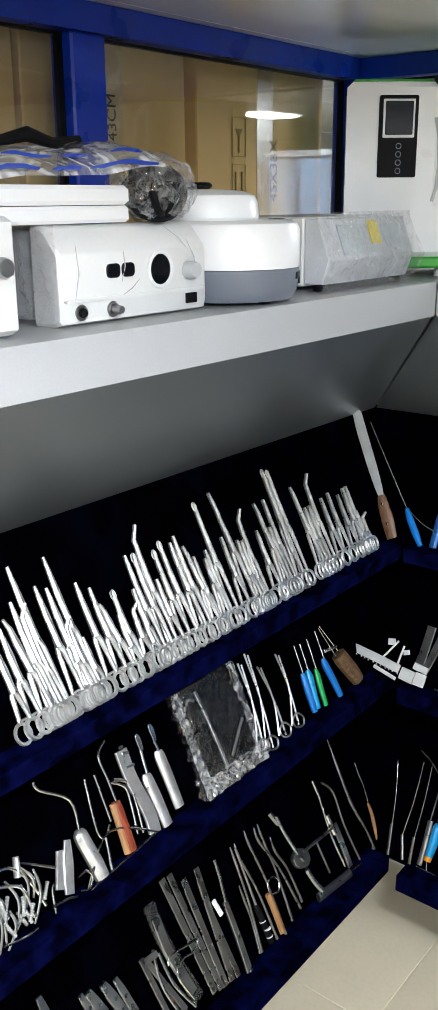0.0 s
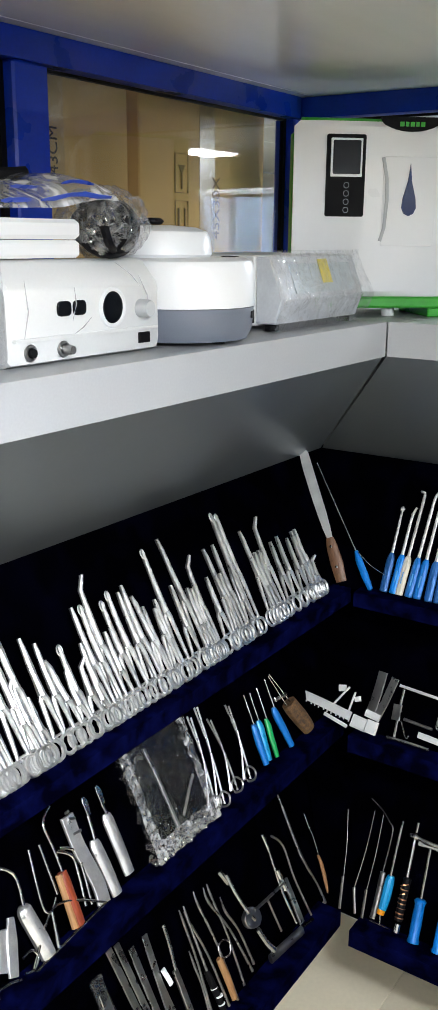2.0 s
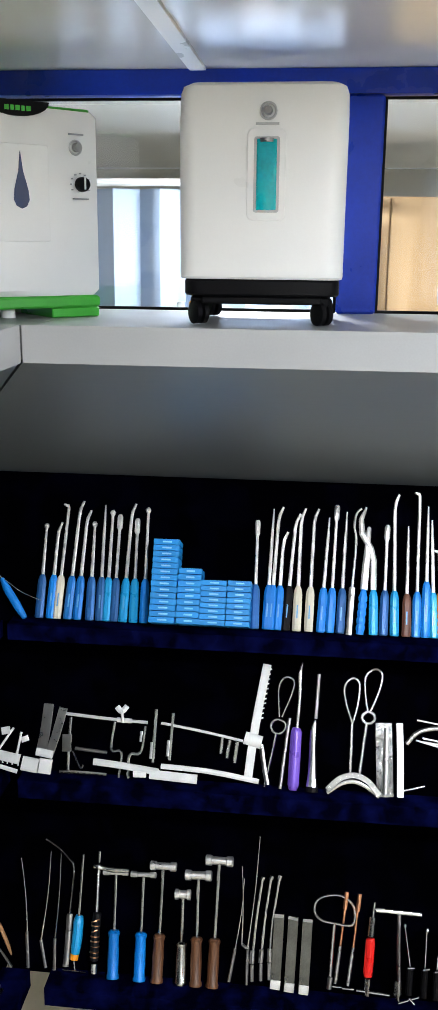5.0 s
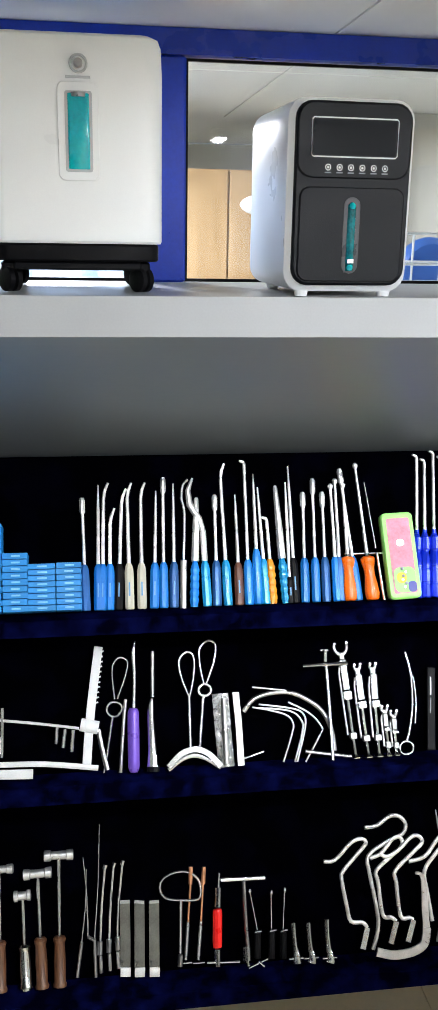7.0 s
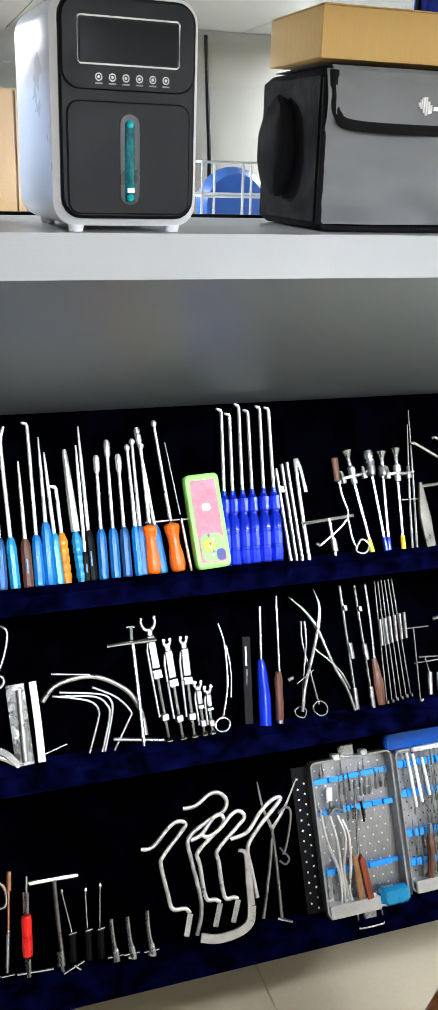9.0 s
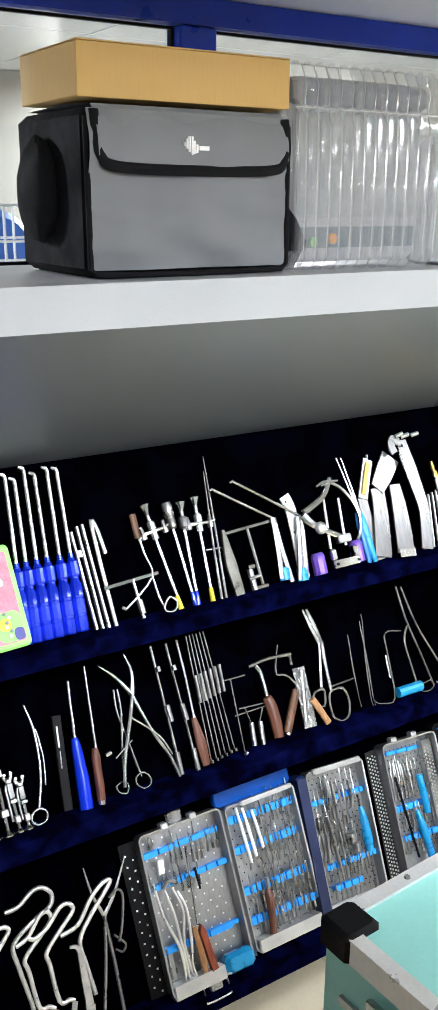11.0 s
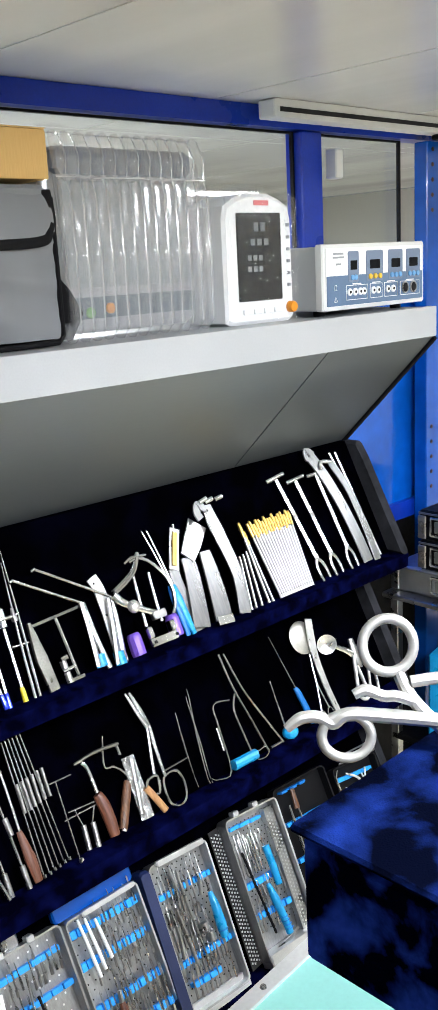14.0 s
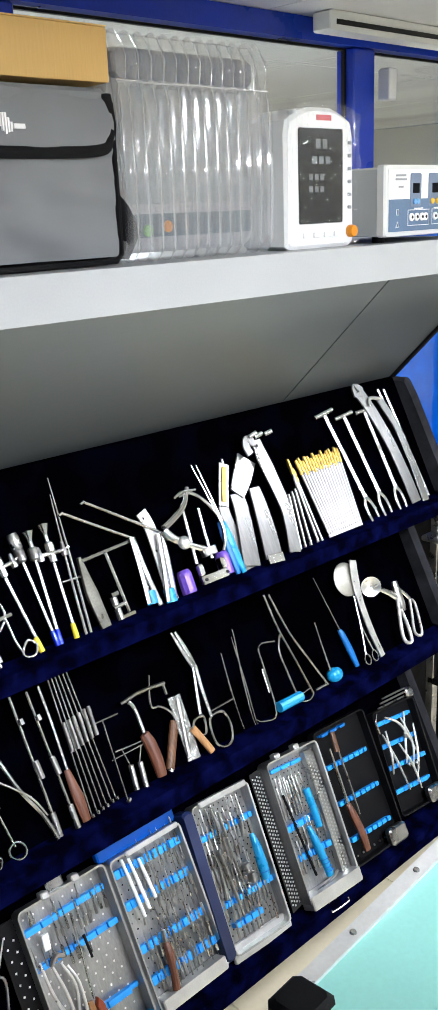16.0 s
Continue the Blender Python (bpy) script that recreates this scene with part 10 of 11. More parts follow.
bars('screw_driver', 'A2', -0.091, 0.009, 'slim steel screwdriver with blue handle', 'screwdriver', [
    ('handle', BLUEH, [0.0072, 0.0091, 0.0091, 0.0052], 0.8, [(0.000, 0.000), (-0.006, 0.046), (-0.011, 0.076), (-0.011, 0.091)]),
    ('shaft', STEEL, 0.0022, 1, [(-0.011, 0.091), (-0.007, 0.153)]),
], 0.013, 'slim screwdrivers')
bars('cork_pin_holder', 'A2', -0.031, 0.013, 'speckled brown cork block holding thin steel pins', 'cork', [
    ('brush', CORK, [0.017, 0.0205, 0.0205, 0.019], 0.8, [(0.008, 0.004), (-0.004, 0.033), (-0.018, 0.062), (-0.024, 0.078)]),
    ('pin', STEEL, 0.0017, 1, [(-0.019, 0.072), (-0.055, 0.155)]),
    ('pin', STEEL, 0.0017, 1, [(-0.041, 0.077), (-0.063, 0.153)]),
    ('head', STEEL, 0.0046, 1, [(-0.065, 0.101), (-0.023, 0.096)]),
], 0.02)
bars('flat_gouge', 'A3', -0.796, 0.138, 'broad dull steel gouge blade', 'gouge', [
    ('blade', DULL, [0.0078, 0.0078, 0.0078, 0.0055], 0.3, [(0.000, 0.000), (-0.006, 0.025), (-0.012, 0.049), (-0.018, 0.073)]),
], 0.012, 'broad gouges')
bars('flat_gouge', 'A3', -0.776, 0.130, 'broad dull steel gouge blade', 'gouge', [
    ('blade', DULL, [0.0104, 0.0104, 0.0104, 0.0073], 0.3, [(0.000, 0.000), (-0.007, 0.026), (-0.015, 0.051), (-0.022, 0.076)]),
], 0.012, 'broad gouges')
bars('flat_gouge', 'A3', -0.741, 0.118, 'broad dull steel gouge blade', 'gouge', [
    ('blade', DULL, [0.0104, 0.0104, 0.0104, 0.0073], 0.3, [(0.000, 0.000), (-0.008, 0.028), (-0.016, 0.055), (-0.024, 0.082)]),
], 0.012, 'broad gouges')
bars('flat_gouge', 'A3', -0.720, 0.110, 'broad dull steel gouge blade', 'gouge', [
    ('blade', DULL, [0.0078, 0.0078, 0.0078, 0.0055], 0.3, [(0.000, 0.000), (-0.006, 0.027), (-0.011, 0.054), (-0.017, 0.081)]),
], 0.012, 'broad gouges')
bars('flat_gouge', 'A3', -0.883, 0.194, 'broad dull steel gouge blade', 'gouge', [
    ('blade', SATIN, [0.0078, 0.0078, 0.0078, 0.0055], 0.3, [(0.000, 0.000), (-0.002, 0.022), (-0.003, 0.043), (-0.005, 0.064)]),
], 0.012, 'broad gouges')
bars('bagged_clamp', 'A3', -0.588, 0.053, 'steel clamp in a clear plastic sleeve', 'pouch', [
    ('sleeve', BAGFILM, 0.016, 0.3, [(0.000, 0.000), (-0.013, 0.062), (-0.028, 0.137), (-0.030, 0.210)]),
    ('core', DULL, 0.0104, 0.4, [(-0.009, 0.019), (-0.028, 0.113), (-0.030, 0.184)]),
    ('ring', STEEL, 0.0026, 1, [(-0.042, 0.094), (-0.031, 0.107), (0.009, 0.101), (0.044, 0.095), (0.027, 0.082), (-0.010, 0.084), (-0.030, 0.066), (-0.014, 0.009)]),
    ('clip', SATIN, 0.0065, 0.5, [(-0.086, 0.129), (-0.052, 0.126)]),
], 0.022)
bars('spring_forceps', 'A3', -0.618, 0.049, 'steel spring forceps leaning on the velvet', 'forceps', [
    ('arm', SATIN, 0.0059, 0.4, [(0.000, 0.000), (-0.021, 0.062), (-0.042, 0.124)]),
    ('arm', STEEL, 0.0039, 0.5, [(0.023, -0.008), (-0.006, 0.057), (-0.013, 0.125)]),
], 0.012, 'spring forceps')
bars('spring_forceps', 'A3', -0.659, 0.068, 'steel spring forceps leaning on the velvet', 'forceps', [
    ('arm', SATIN, 0.0059, 0.4, [(0.000, 0.000), (-0.006, 0.059), (-0.012, 0.118)]),
    ('arm', STEEL, 0.0039, 0.5, [(0.022, -0.007), (0.009, 0.054), (0.018, 0.119)]),
], 0.012, 'spring forceps')
bars('flat_rasp', 'A3', -0.539, 0.032, 'long flat grey steel rasp', 'rasp', [
    ('blade', DULL, 0.0078, 0.22, [(0.000, 0.000), (-0.011, 0.126), (-0.022, 0.250)]),
], 0.012, 'flat rasps')
bars('flat_rasp', 'A3', -0.521, 0.027, 'long flat grey steel rasp', 'rasp', [
    ('blade', DULL, 0.0072, 0.22, [(0.000, 0.000), (-0.010, 0.127), (-0.019, 0.253)]),
], 0.012, 'flat rasps')
bars('flat_rasp', 'A3', -0.508, 0.025, 'long flat grey steel rasp', 'rasp', [
    ('blade', DULL, 0.0078, 0.22, [(0.000, 0.000), (-0.002, 0.115), (-0.004, 0.230)]),
], 0.012, 'flat rasps')
bars('flat_rasp', 'A3', -0.488, 0.023, 'long flat grey steel rasp', 'rasp', [
    ('blade', DULL, 0.0078, 0.22, [(0.000, 0.000), (0.008, 0.116), (0.016, 0.232)]),
], 0.012, 'flat rasps')
bars('flat_rasp', 'A3', -0.469, 0.020, 'long flat grey steel rasp', 'rasp', [
    ('blade', DULL, 0.0065, 0.22, [(0.000, 0.000), (-0.004, 0.069), (-0.008, 0.138)]),
], 0.012, 'flat rasps')
bars('bone_cutter', 'A3', -0.444, 0.014, 'steel bone cutter with broad handle and rivet', 'cutter', [
    ('handle', SATIN, [0.0084, 0.0078, 0.0065], 0.4, [(0.000, 0.000), (0.004, 0.065), (0.006, 0.148)]),
    ('jaw', STEEL, 0.0046, 0.6, [(0.006, 0.148), (0.015, 0.200), (0.018, 0.234)]),
    ('rivet', STEEL, 0.0039, 0.6, [(0.000, 0.004), (0.000, 0.000)]),
    ('cap', WHITE, 0.006, 0.5, [(-0.014, 0.132), (-0.021, 0.167)]),
], 0.018)
bars('long_clamp', 'A3', -0.387, 0.019, 'long slim steel clamp leaning on the velvet', 'clamp', [
    ('shank', SATIN, [0.0036, 0.0026, 0.0033, 0.0013], 0.8, [(0.000, 0.000), (0.016, 0.108), (0.021, 0.192), (0.022, 0.223)]),
], 0.01, 'long slim clamps')
bars('long_clamp', 'A3', -0.334, 0.015, 'long slim steel clamp leaning on the velvet', 'clamp', [
    ('shank', SATIN, [0.0036, 0.0026, 0.0033, 0.0013], 0.8, [(0.000, 0.000), (-0.003, 0.111), (-0.017, 0.195), (-0.016, 0.227)]),
], 0.01, 'long slim clamps')
bars('long_clamp', 'A3', -0.306, 0.009, 'long slim steel clamp leaning on the velvet', 'clamp', [
    ('shank', SATIN, [0.0036, 0.0026, 0.0033, 0.0013], 0.8, [(0.000, 0.000), (0.003, 0.117), (-0.006, 0.208), (-0.005, 0.241)]),
], 0.01, 'long slim clamps')
bars('long_clamp', 'A3', -0.393, 0.020, 'long slim steel clamp leaning on the velvet', 'clamp', [
    ('shank', SATIN, [0.0036, 0.0026, 0.0033, 0.0013], 0.8, [(0.000, 0.000), (0.011, 0.069), (0.012, 0.112), (0.013, 0.144)]),
], 0.01, 'long slim clamps')
bars('long_clamp', 'A3', -0.237, 0.027, 'long slim steel clamp leaning on the velvet', 'clamp', [
    ('shank', SATIN, [0.0036, 0.0026, 0.0033, 0.0013], 0.8, [(0.000, 0.000), (-0.017, 0.105), (-0.045, 0.182), (-0.044, 0.214)]),
], 0.01, 'long slim clamps')
bars('long_clamp', 'A3', -0.226, 0.036, 'long slim steel clamp leaning on the velvet', 'clamp', [
    ('shank', SATIN, [0.0036, 0.0026, 0.0033, 0.0013], 0.8, [(0.000, 0.000), (-0.005, 0.079), (-0.021, 0.131), (-0.020, 0.164)]),
], 0.01, 'long slim clamps')
bars('long_clamp', 'A3', -0.274, 0.020, 'long slim steel clamp leaning on the velvet', 'clamp', [
    ('shank', SATIN, [0.0036, 0.0026, 0.0033, 0.0013], 0.8, [(0.000, 0.000), (0.008, 0.108), (0.005, 0.190), (0.006, 0.222)]),
], 0.01, 'long slim clamps')
bars('black_grip_driver', 'A3', -0.358, 0.022, 'steel driver with a black grip ringed in white', 'screwdriver', [
    ('grip', BLACK, [0.0065, 0.0075, 0.0075, 0.005], 1, [(0.000, 0.000), (-0.001, 0.036), (-0.003, 0.073), (-0.005, 0.089)]),
    ('ring', WHITEINK, 0.0077, 1, [(-0.001, 0.014), (-0.001, 0.016)]),
    ('ring', WHITEINK, 0.0077, 1, [(-0.001, 0.031), (-0.001, 0.034)]),
    ('ring', WHITEINK, 0.0077, 1, [(-0.002, 0.049), (-0.002, 0.051)]),
    ('shaft', SATIN, 0.0029, 1, [(-0.005, 0.089), (-0.002, 0.214)]),
], 0.016)
bars('tan_scissors', 'A3', -0.319, 0.020, 'steel ring instrument with tan wooden grip', 'scissors', [
    ('grip', TANW, [0.0072, 0.0084, 0.0084, 0.006], 0.8, [(0.000, 0.000), (0.002, 0.040), (0.001, 0.078), (-0.001, 0.089)]),
    ('ring', STEEL, 0.0023, 1, [(0.009, 0.083), (0.031, 0.079), (0.042, 0.097), (0.027, 0.112), (0.008, 0.108), (0.004, 0.089)]),
], 0.016)
bars('disc_drill', 'A3', -0.187, 0.021, 'steel hand drill with a round gear disc', 'hand drill', [
    ('disc', SATIN, [0.0039, 0.0156, 0.0202, 0.0215, 0.0202, 0.0156, 0.0039], 0.25, [(-0.030, 0.113), (-0.024, 0.109), (-0.017, 0.105), (-0.007, 0.100), (0.002, 0.095), (0.012, 0.089), (0.017, 0.086)]),
    ('hub', STEEL, 0.0052, 1, [(-0.009, 0.105), (-0.004, 0.093)]),
    ('frame', STEEL, 0.0052, 0.8, [(-0.035, 0.215), (-0.030, 0.171), (-0.015, 0.116)]),
    ('top', STEEL, 0.0072, 0.8, [(-0.047, 0.230), (-0.034, 0.196)]),
    ('lower', STEEL, 0.0072, 0.8, [(-0.005, 0.072), (0.005, 0.036), (0.019, 0.009)]),
    ('arm', SATIN, 0.0034, 1, [(0.006, 0.109), (0.083, 0.105), (0.124, 0.104)]),
    ('base', SATIN, 0.0104, 0.5, [(0.000, 0.000), (0.064, -0.006), (0.130, -0.013)]),
], 0.022)
bars('external_frame', 'A3', -0.116, 0.042, 'jointed steel distractor frame with slotted bar', 'fixator', [
    ('bar', DULL, 0.0084, 0.3, [(0.076, -0.027), (0.077, 0.029), (0.076, 0.079)]),
    ('rod', STEEL, 0.0036, 1, [(0.055, -0.015), (0.049, 0.061), (0.055, 0.131), (0.062, 0.192)]),
    ('sleeve', STEEL, 0.0072, 1, [(0.060, 0.063), (0.057, 0.113)]),
    ('rod', SATIN, 0.0026, 1, [(0.116, -0.033), (0.108, 0.062), (0.113, 0.141), (0.087, 0.179)]),
    ('rod', SATIN, 0.0026, 1, [(0.000, 0.000), (-0.005, 0.082)]),
    ('tip', STEEL, 0.0046, 1, [(0.056, 0.162), (0.054, 0.200)]),
    ('foot', STEEL, 0.0039, 1, [(0.070, -0.035), (0.116, -0.042)]),
], 0.014)
bars('long_elevator', 'A3', 0.066, 0.000, 'long slender steel elevator with curved end', 'elevator', [
    ('shaft', SATIN, [0.0039, 0.0026, 0.0046, 0.0026], 0.7, [(0.000, 0.000), (-0.003, 0.052), (-0.020, 0.137), (-0.016, 0.294)]),
], 0.012)
bars('brown_scalpel', 'A3', 0.091, 0.000, 'steel knife with a slim brown wooden handle', 'knife', [
    ('handle', TANW, [0.0048, 0.0054, 0.0054, 0.0036], 0.7, [(0.000, 0.000), (0.007, 0.035), (0.016, 0.073), (0.017, 0.098)]),
    ('blade', STEEL, [0.0026, 0.0033, 0.0046, 0.0013], 0.5, [(0.017, 0.098), (0.024, 0.145), (0.023, 0.172), (0.023, 0.204)]),
], 0.01)


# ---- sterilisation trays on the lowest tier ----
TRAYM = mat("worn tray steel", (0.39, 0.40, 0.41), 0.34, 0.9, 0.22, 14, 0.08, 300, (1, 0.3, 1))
# Paler copy of the tray steel: edges catching light are done by colour.
TRAYLIT = mat("tray steel, lit tone", (0.60, 0.61, 0.62), 0.40, 0.8, 0.1, 20, 0.05, 300)
NAVYPAD = mat("dark navy tray side", (0.004, 0.012, 0.06), 0.4, 0, 0.2, 12, 0.1, 300)


class Tray:
    """An opened tray lying on its back against the lowest tier: x across, y up, z out of it."""

    def __init__(self, u, v, w, h, lean, base, label, depth=0.03, seed=1):
        self.o = root("instrument_tray", at("B3", u - 0.011, v, lean, 0.012), label, "tray", "opened sterilisation trays")
        self.w, self.h, self.d, self.u, self.rnd = w, h, depth, u, random.Random(seed)
        part("floor_plate", G().prism(rrect(-w / 2 + 0.002, w / 2 - 0.002, 0.002, h - 0.002, 0.008, 3), 0.0, 0.002), base, self.o)
        out = [rrect(-w / 2 + e, w / 2 - e, e, h - e, 0.011 - e, 5) for e in (0.0, -0.0015, -0.0015, 0.0022, 0.003)]
        zs = (0.0, depth - 0.003, depth, depth - 0.001, 0.002)
        n = len(out[0])
        vs = [(x, y, z) for ring, z in zip(out, zs) for x, y in ring]
        fs = [(r * n + i, r * n + (i + 1) % n, (r + 1) * n + (i + 1) % n, (r + 1) * n + i) for r in range(4) for i in range(n)]
        part("rim", G().add(vs, fs), base, self.o)

    def holes(self, x0, x1, y0, y1, step=0.019, material=DARK, r=0.0017):
        g = G()
        y, k = y0, 0
        while y < y1:
            x = x0 + (step / 2 if k % 2 else 0)
            while x < x1:
                g.lathe([(r, 0.0), (r, 0.0006)], 7, Matrix.Translation((x, y, 0.0021)))
                x += step
            y, k = y + step * 0.8, k + 1
        tagged(part("perforation_pattern", g, material, self.o), kind="stuff")

    def bracket(self, y, x0, x1, tooth=0.0125, gap=0.0022, rise=0.0, tall=0.0055, material=None):
        """A silicone strip with a row of square teeth; rise: how much higher its far end lies."""
        g = G()
        q = rise / (x1 - x0)
        g.add([(x0, y - tall * 0.7, 0.002), (x1, y + rise - tall * 0.7, 0.002), (x1, y + rise + tall * 0.7, 0.002), (x0, y + tall * 0.7, 0.002),
               (x0, y - tall * 0.7, 0.011), (x1, y + rise - tall * 0.7, 0.011), (x1, y + rise + tall * 0.7, 0.011), (x0, y + tall * 0.7, 0.011)],
              [(0, 3, 2, 1), (4, 5, 6, 7), (0, 1, 5, 4), (1, 2, 6, 5), (2, 3, 7, 6), (3, 0, 4, 7)])
        x = x0 + 0.001
        while x + tooth * 0.6 < x1:
            e = tooth * self.rnd.uniform(0.9, 1.08)
            yy = y + q * (x - x0)
            g.box(x, min(x + e, x1), yy - tall, yy + tall, 0.0112, 0.0195 + self.rnd.uniform(-0.0015, 0.001), 0.0008)
            x += e + gap
        return part("silicone_bracket", g, material or SILICONE, self.o, "blue silicone bracket")

    def tool(self, pts, r, material, name="instrument", label="", seg=8, flat=1.0):
        return part(name, G().tube(*smooth([(x, y, z) for x, y, z in pts], r), seg, flat), material, self.o, label)

    def drill(self, x, y, L, r=0.0015, grip=0.35, material=None):
        """A slim bit with a thicker shank, seated in the teeth."""
        j = self.rnd.uniform(-0.0015, 0.0015)
        m = material or self.rnd.choice((STEEL, SATIN, SATIN, DULL))
        g = G().tube([(x, y, 0.017), (x + j * grip, y + L * grip, 0.0185), (x + j * grip, y + L * (grip + 0.02), 0.0185), (x + j, y + L * 0.93, 0.0185), (x + j, y + L, 0.018)], [r * 1.9, r * 1.9, r, r, r * 0.4], 6)
        part("drill_bit", g, m, self.o)

    def row(self, y, x0, x1, step, L, r=0.0015):
        x = x0
        while x < x1:
            if self.rnd.random() < 0.88:
                self.drill(x + self.rnd.uniform(-0.001, 0.001), y + self.rnd.uniform(-0.004, 0.004), L * self.rnd.uniform(0.7, 1.1), r * self.rnd.uniform(0.75, 1.4), self.rnd.uniform(0.2, 0.5))
            x += step

    def latch(self, x):
        l = part("latch", G().tube(*smooth([(x - 0.026, 0.0, 0.022), (x - 0.028, -0.03, 0.026), (x - 0.022, -0.036, 0.026), (x + 0.022, -0.036, 0.026), (x + 0.028, -0.03, 0.026), (x + 0.026, 0.0, 0.022)], 0.0021), 6), STEEL, self.o, "steel wire latch")
        part("latch_plate", G().box(x - 0.013, x + 0.015, -0.026, -0.003, 0.016, 0.026, 0.002), SATIN, l)

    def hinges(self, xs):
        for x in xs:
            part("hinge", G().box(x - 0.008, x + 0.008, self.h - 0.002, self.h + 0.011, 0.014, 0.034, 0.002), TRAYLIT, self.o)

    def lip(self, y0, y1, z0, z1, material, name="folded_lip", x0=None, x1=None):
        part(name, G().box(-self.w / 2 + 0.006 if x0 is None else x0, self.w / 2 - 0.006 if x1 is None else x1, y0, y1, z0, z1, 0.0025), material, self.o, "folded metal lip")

    def flank(self, s, wide, rise, dots, material, dot_material, label):
        """A perforated side leaning outwards from the rim, with rows of punched dots."""
        w, h = self.w / 2, self.h
        a, b = (s * w, 0.004), (s * (w + wide), rise)
        g = G().add([(a[0], 0.006, a[1]), (b[0], 0.006, b[1]), (b[0], h - 0.008, b[1]), (a[0], h - 0.008, a[1]),
                     (a[0], 0.006, a[1] - 0.002), (b[0], 0.006, b[1] - 0.002), (b[0], h - 0.008, b[1] - 0.002), (a[0], h - 0.008, a[1] - 0.002)],
                    [(0, 1, 2, 3), (7, 6, 5, 4), (0, 4, 5, 1), (1, 5, 6, 2), (2, 6, 7, 3), (3, 7, 4, 0)])
        f = part("flank", g, material, self.o, label)
        q = G()
        n = int((h - 0.03) / dots[1])
        for i in range(dots[0]):
            t = (i + 0.7) / (dots[0] + 0.4)
            x, z = a[0] + (b[0] - a[0]) * t, a[1] + (b[1] - a[1]) * t + 0.0004
            for k in range(n):
                y = 0.016 + dots[1] * (k + (0.5 if i % 2 else 0))
                q.prism([(x - dots[2], y - dots[2] * 0.5), (x + dots[2] * 0.5, y - dots[2]), (x + dots[2], y + dots[2] * 0.5), (x - dots[2] * 0.5, y + dots[2])], z, z + 0.001)
        tagged(part("punched_dot_pattern", q, dot_material, f), kind="stuff")


def tray_of_forceps():
    t = Tray(1.355, 0.0, 0.186, 0.31, 0, TRAYM, "open aluminium instrument tray with blue silicone brackets", seed=3)
    t.holes(-0.075, 0.08, 0.02, 0.29, 0.021, WHITEINK, 0.0021)
    t.flank(-1, 0.034, 0.0, (2, 0.021, 0.0022), BLACK, WHITEINK, "black perforated flap")
    t.flank(1, 0.010, 0.026, (1, 0.021, 0.0022), TRAYM, WHITEINK, "pale perforated side")
    t.bracket(0.268, -0.088, 0.084, 0.034, 0.003, 0.003)
    t.bracket(0.204, -0.088, 0.088, 0.022, 0.003, 0.0)
    t.bracket(0.084, -0.09, 0.088, 0.05, 0.002, -0.003, 0.006)
    for k, (x0, x1, xt) in enumerate(((-0.08, -0.072, -0.058), (-0.062, -0.05, -0.052), (-0.044, -0.03, -0.046), (-0.034, -0.022, -0.03))):
        t.tool([(x0, 0.215 - 0.01 * k, 0.021), (x1 - 0.004, 0.15, 0.026), (xt, 0.09, 0.026), (-0.055 + 0.006 * k, 0.045, 0.022), (-0.058 + 0.009 * k, 0.015, 0.02)], [0.0026, 0.0032, 0.0034, 0.0026, 0.0014], FORCEPSM, "forceps_arm", "", 8, 0.7)
    t.tool([(-0.064, 0.2, 0.024), (-0.05, 0.212, 0.026), (-0.036, 0.204, 0.024)], [0.004, 0.0055, 0.004], SATIN, "joint")
    t.tool([(-0.058, 0.228, 0.022), (-0.056, 0.255, 0.024)], [0.007, 0.007], WHITE, "clip", "white plastic clip", 8, 0.6)
    t.tool([(-0.001, 0.205, 0.024), (-0.006, 0.15, 0.024), (-0.009, 0.11, 0.024)], [0.0022, 0.0026, 0.003], STEEL, "shaft")
    t.tool([(0.004, 0.262, 0.022), (-0.002, 0.2, 0.022)], [0.0026, 0.0018], SATIN)
    t.tool([(-0.018, 0.11, 0.024), (-0.016, 0.06, 0.027), (-0.014, 0.02, 0.024)], [0.005, 0.0075, 0.006], TANW, "grip", "tan wooden grip", 8, 0.7)
    part("grip", G().prism([(-0.012, 0.1), (-0.005, 0.112), (0.002, 0.1), (0.011, 0.02), (-0.003, 0.018)], 0.022, 0.034, "z", 0.002), LACQUER, t.o, "red-brown wooden grip")
    t.tool([(0.014, 0.215, 0.02), (0.016, 0.172, 0.02)], [0.003, 0.0022], BLACK)
    for x in (0.018, 0.028, 0.038):
        t.drill(x, 0.225, 0.05, 0.0018)
    for x in (-0.07, -0.062, -0.02, 0.03):
        t.drill(x, 0.277, 0.025, 0.0016)
    g = G().box(0.028, 0.097, -0.005, 0.032, 0.003, 0.034, 0.008)
    part("corner_guard", g, CYANH, t.o, "bright blue corner guard")
    t.row(0.18, -0.02, 0.03, 0.013, 0.06, 0.0014)
    t.row(0.2, -0.084, -0.03, 0.009, 0.05, 0.0013)
    t.row(0.236, -0.03, 0.08, 0.012, 0.05, 0.0014)
    t.row(0.03, -0.084, -0.04, 0.012, 0.06, 0.0014)
    t.lip(-0.006, 0.0215, 0.004, 0.031, TRAYLIT, "front_lip", -0.09, 0.027)
    t.latch(0.0)
    t.hinges((-0.035, 0.03))
    part("catch", G().box(-0.02, 0.016, 0.309, 0.334, 0.002, 0.014, 0.003), DULL, t.o)


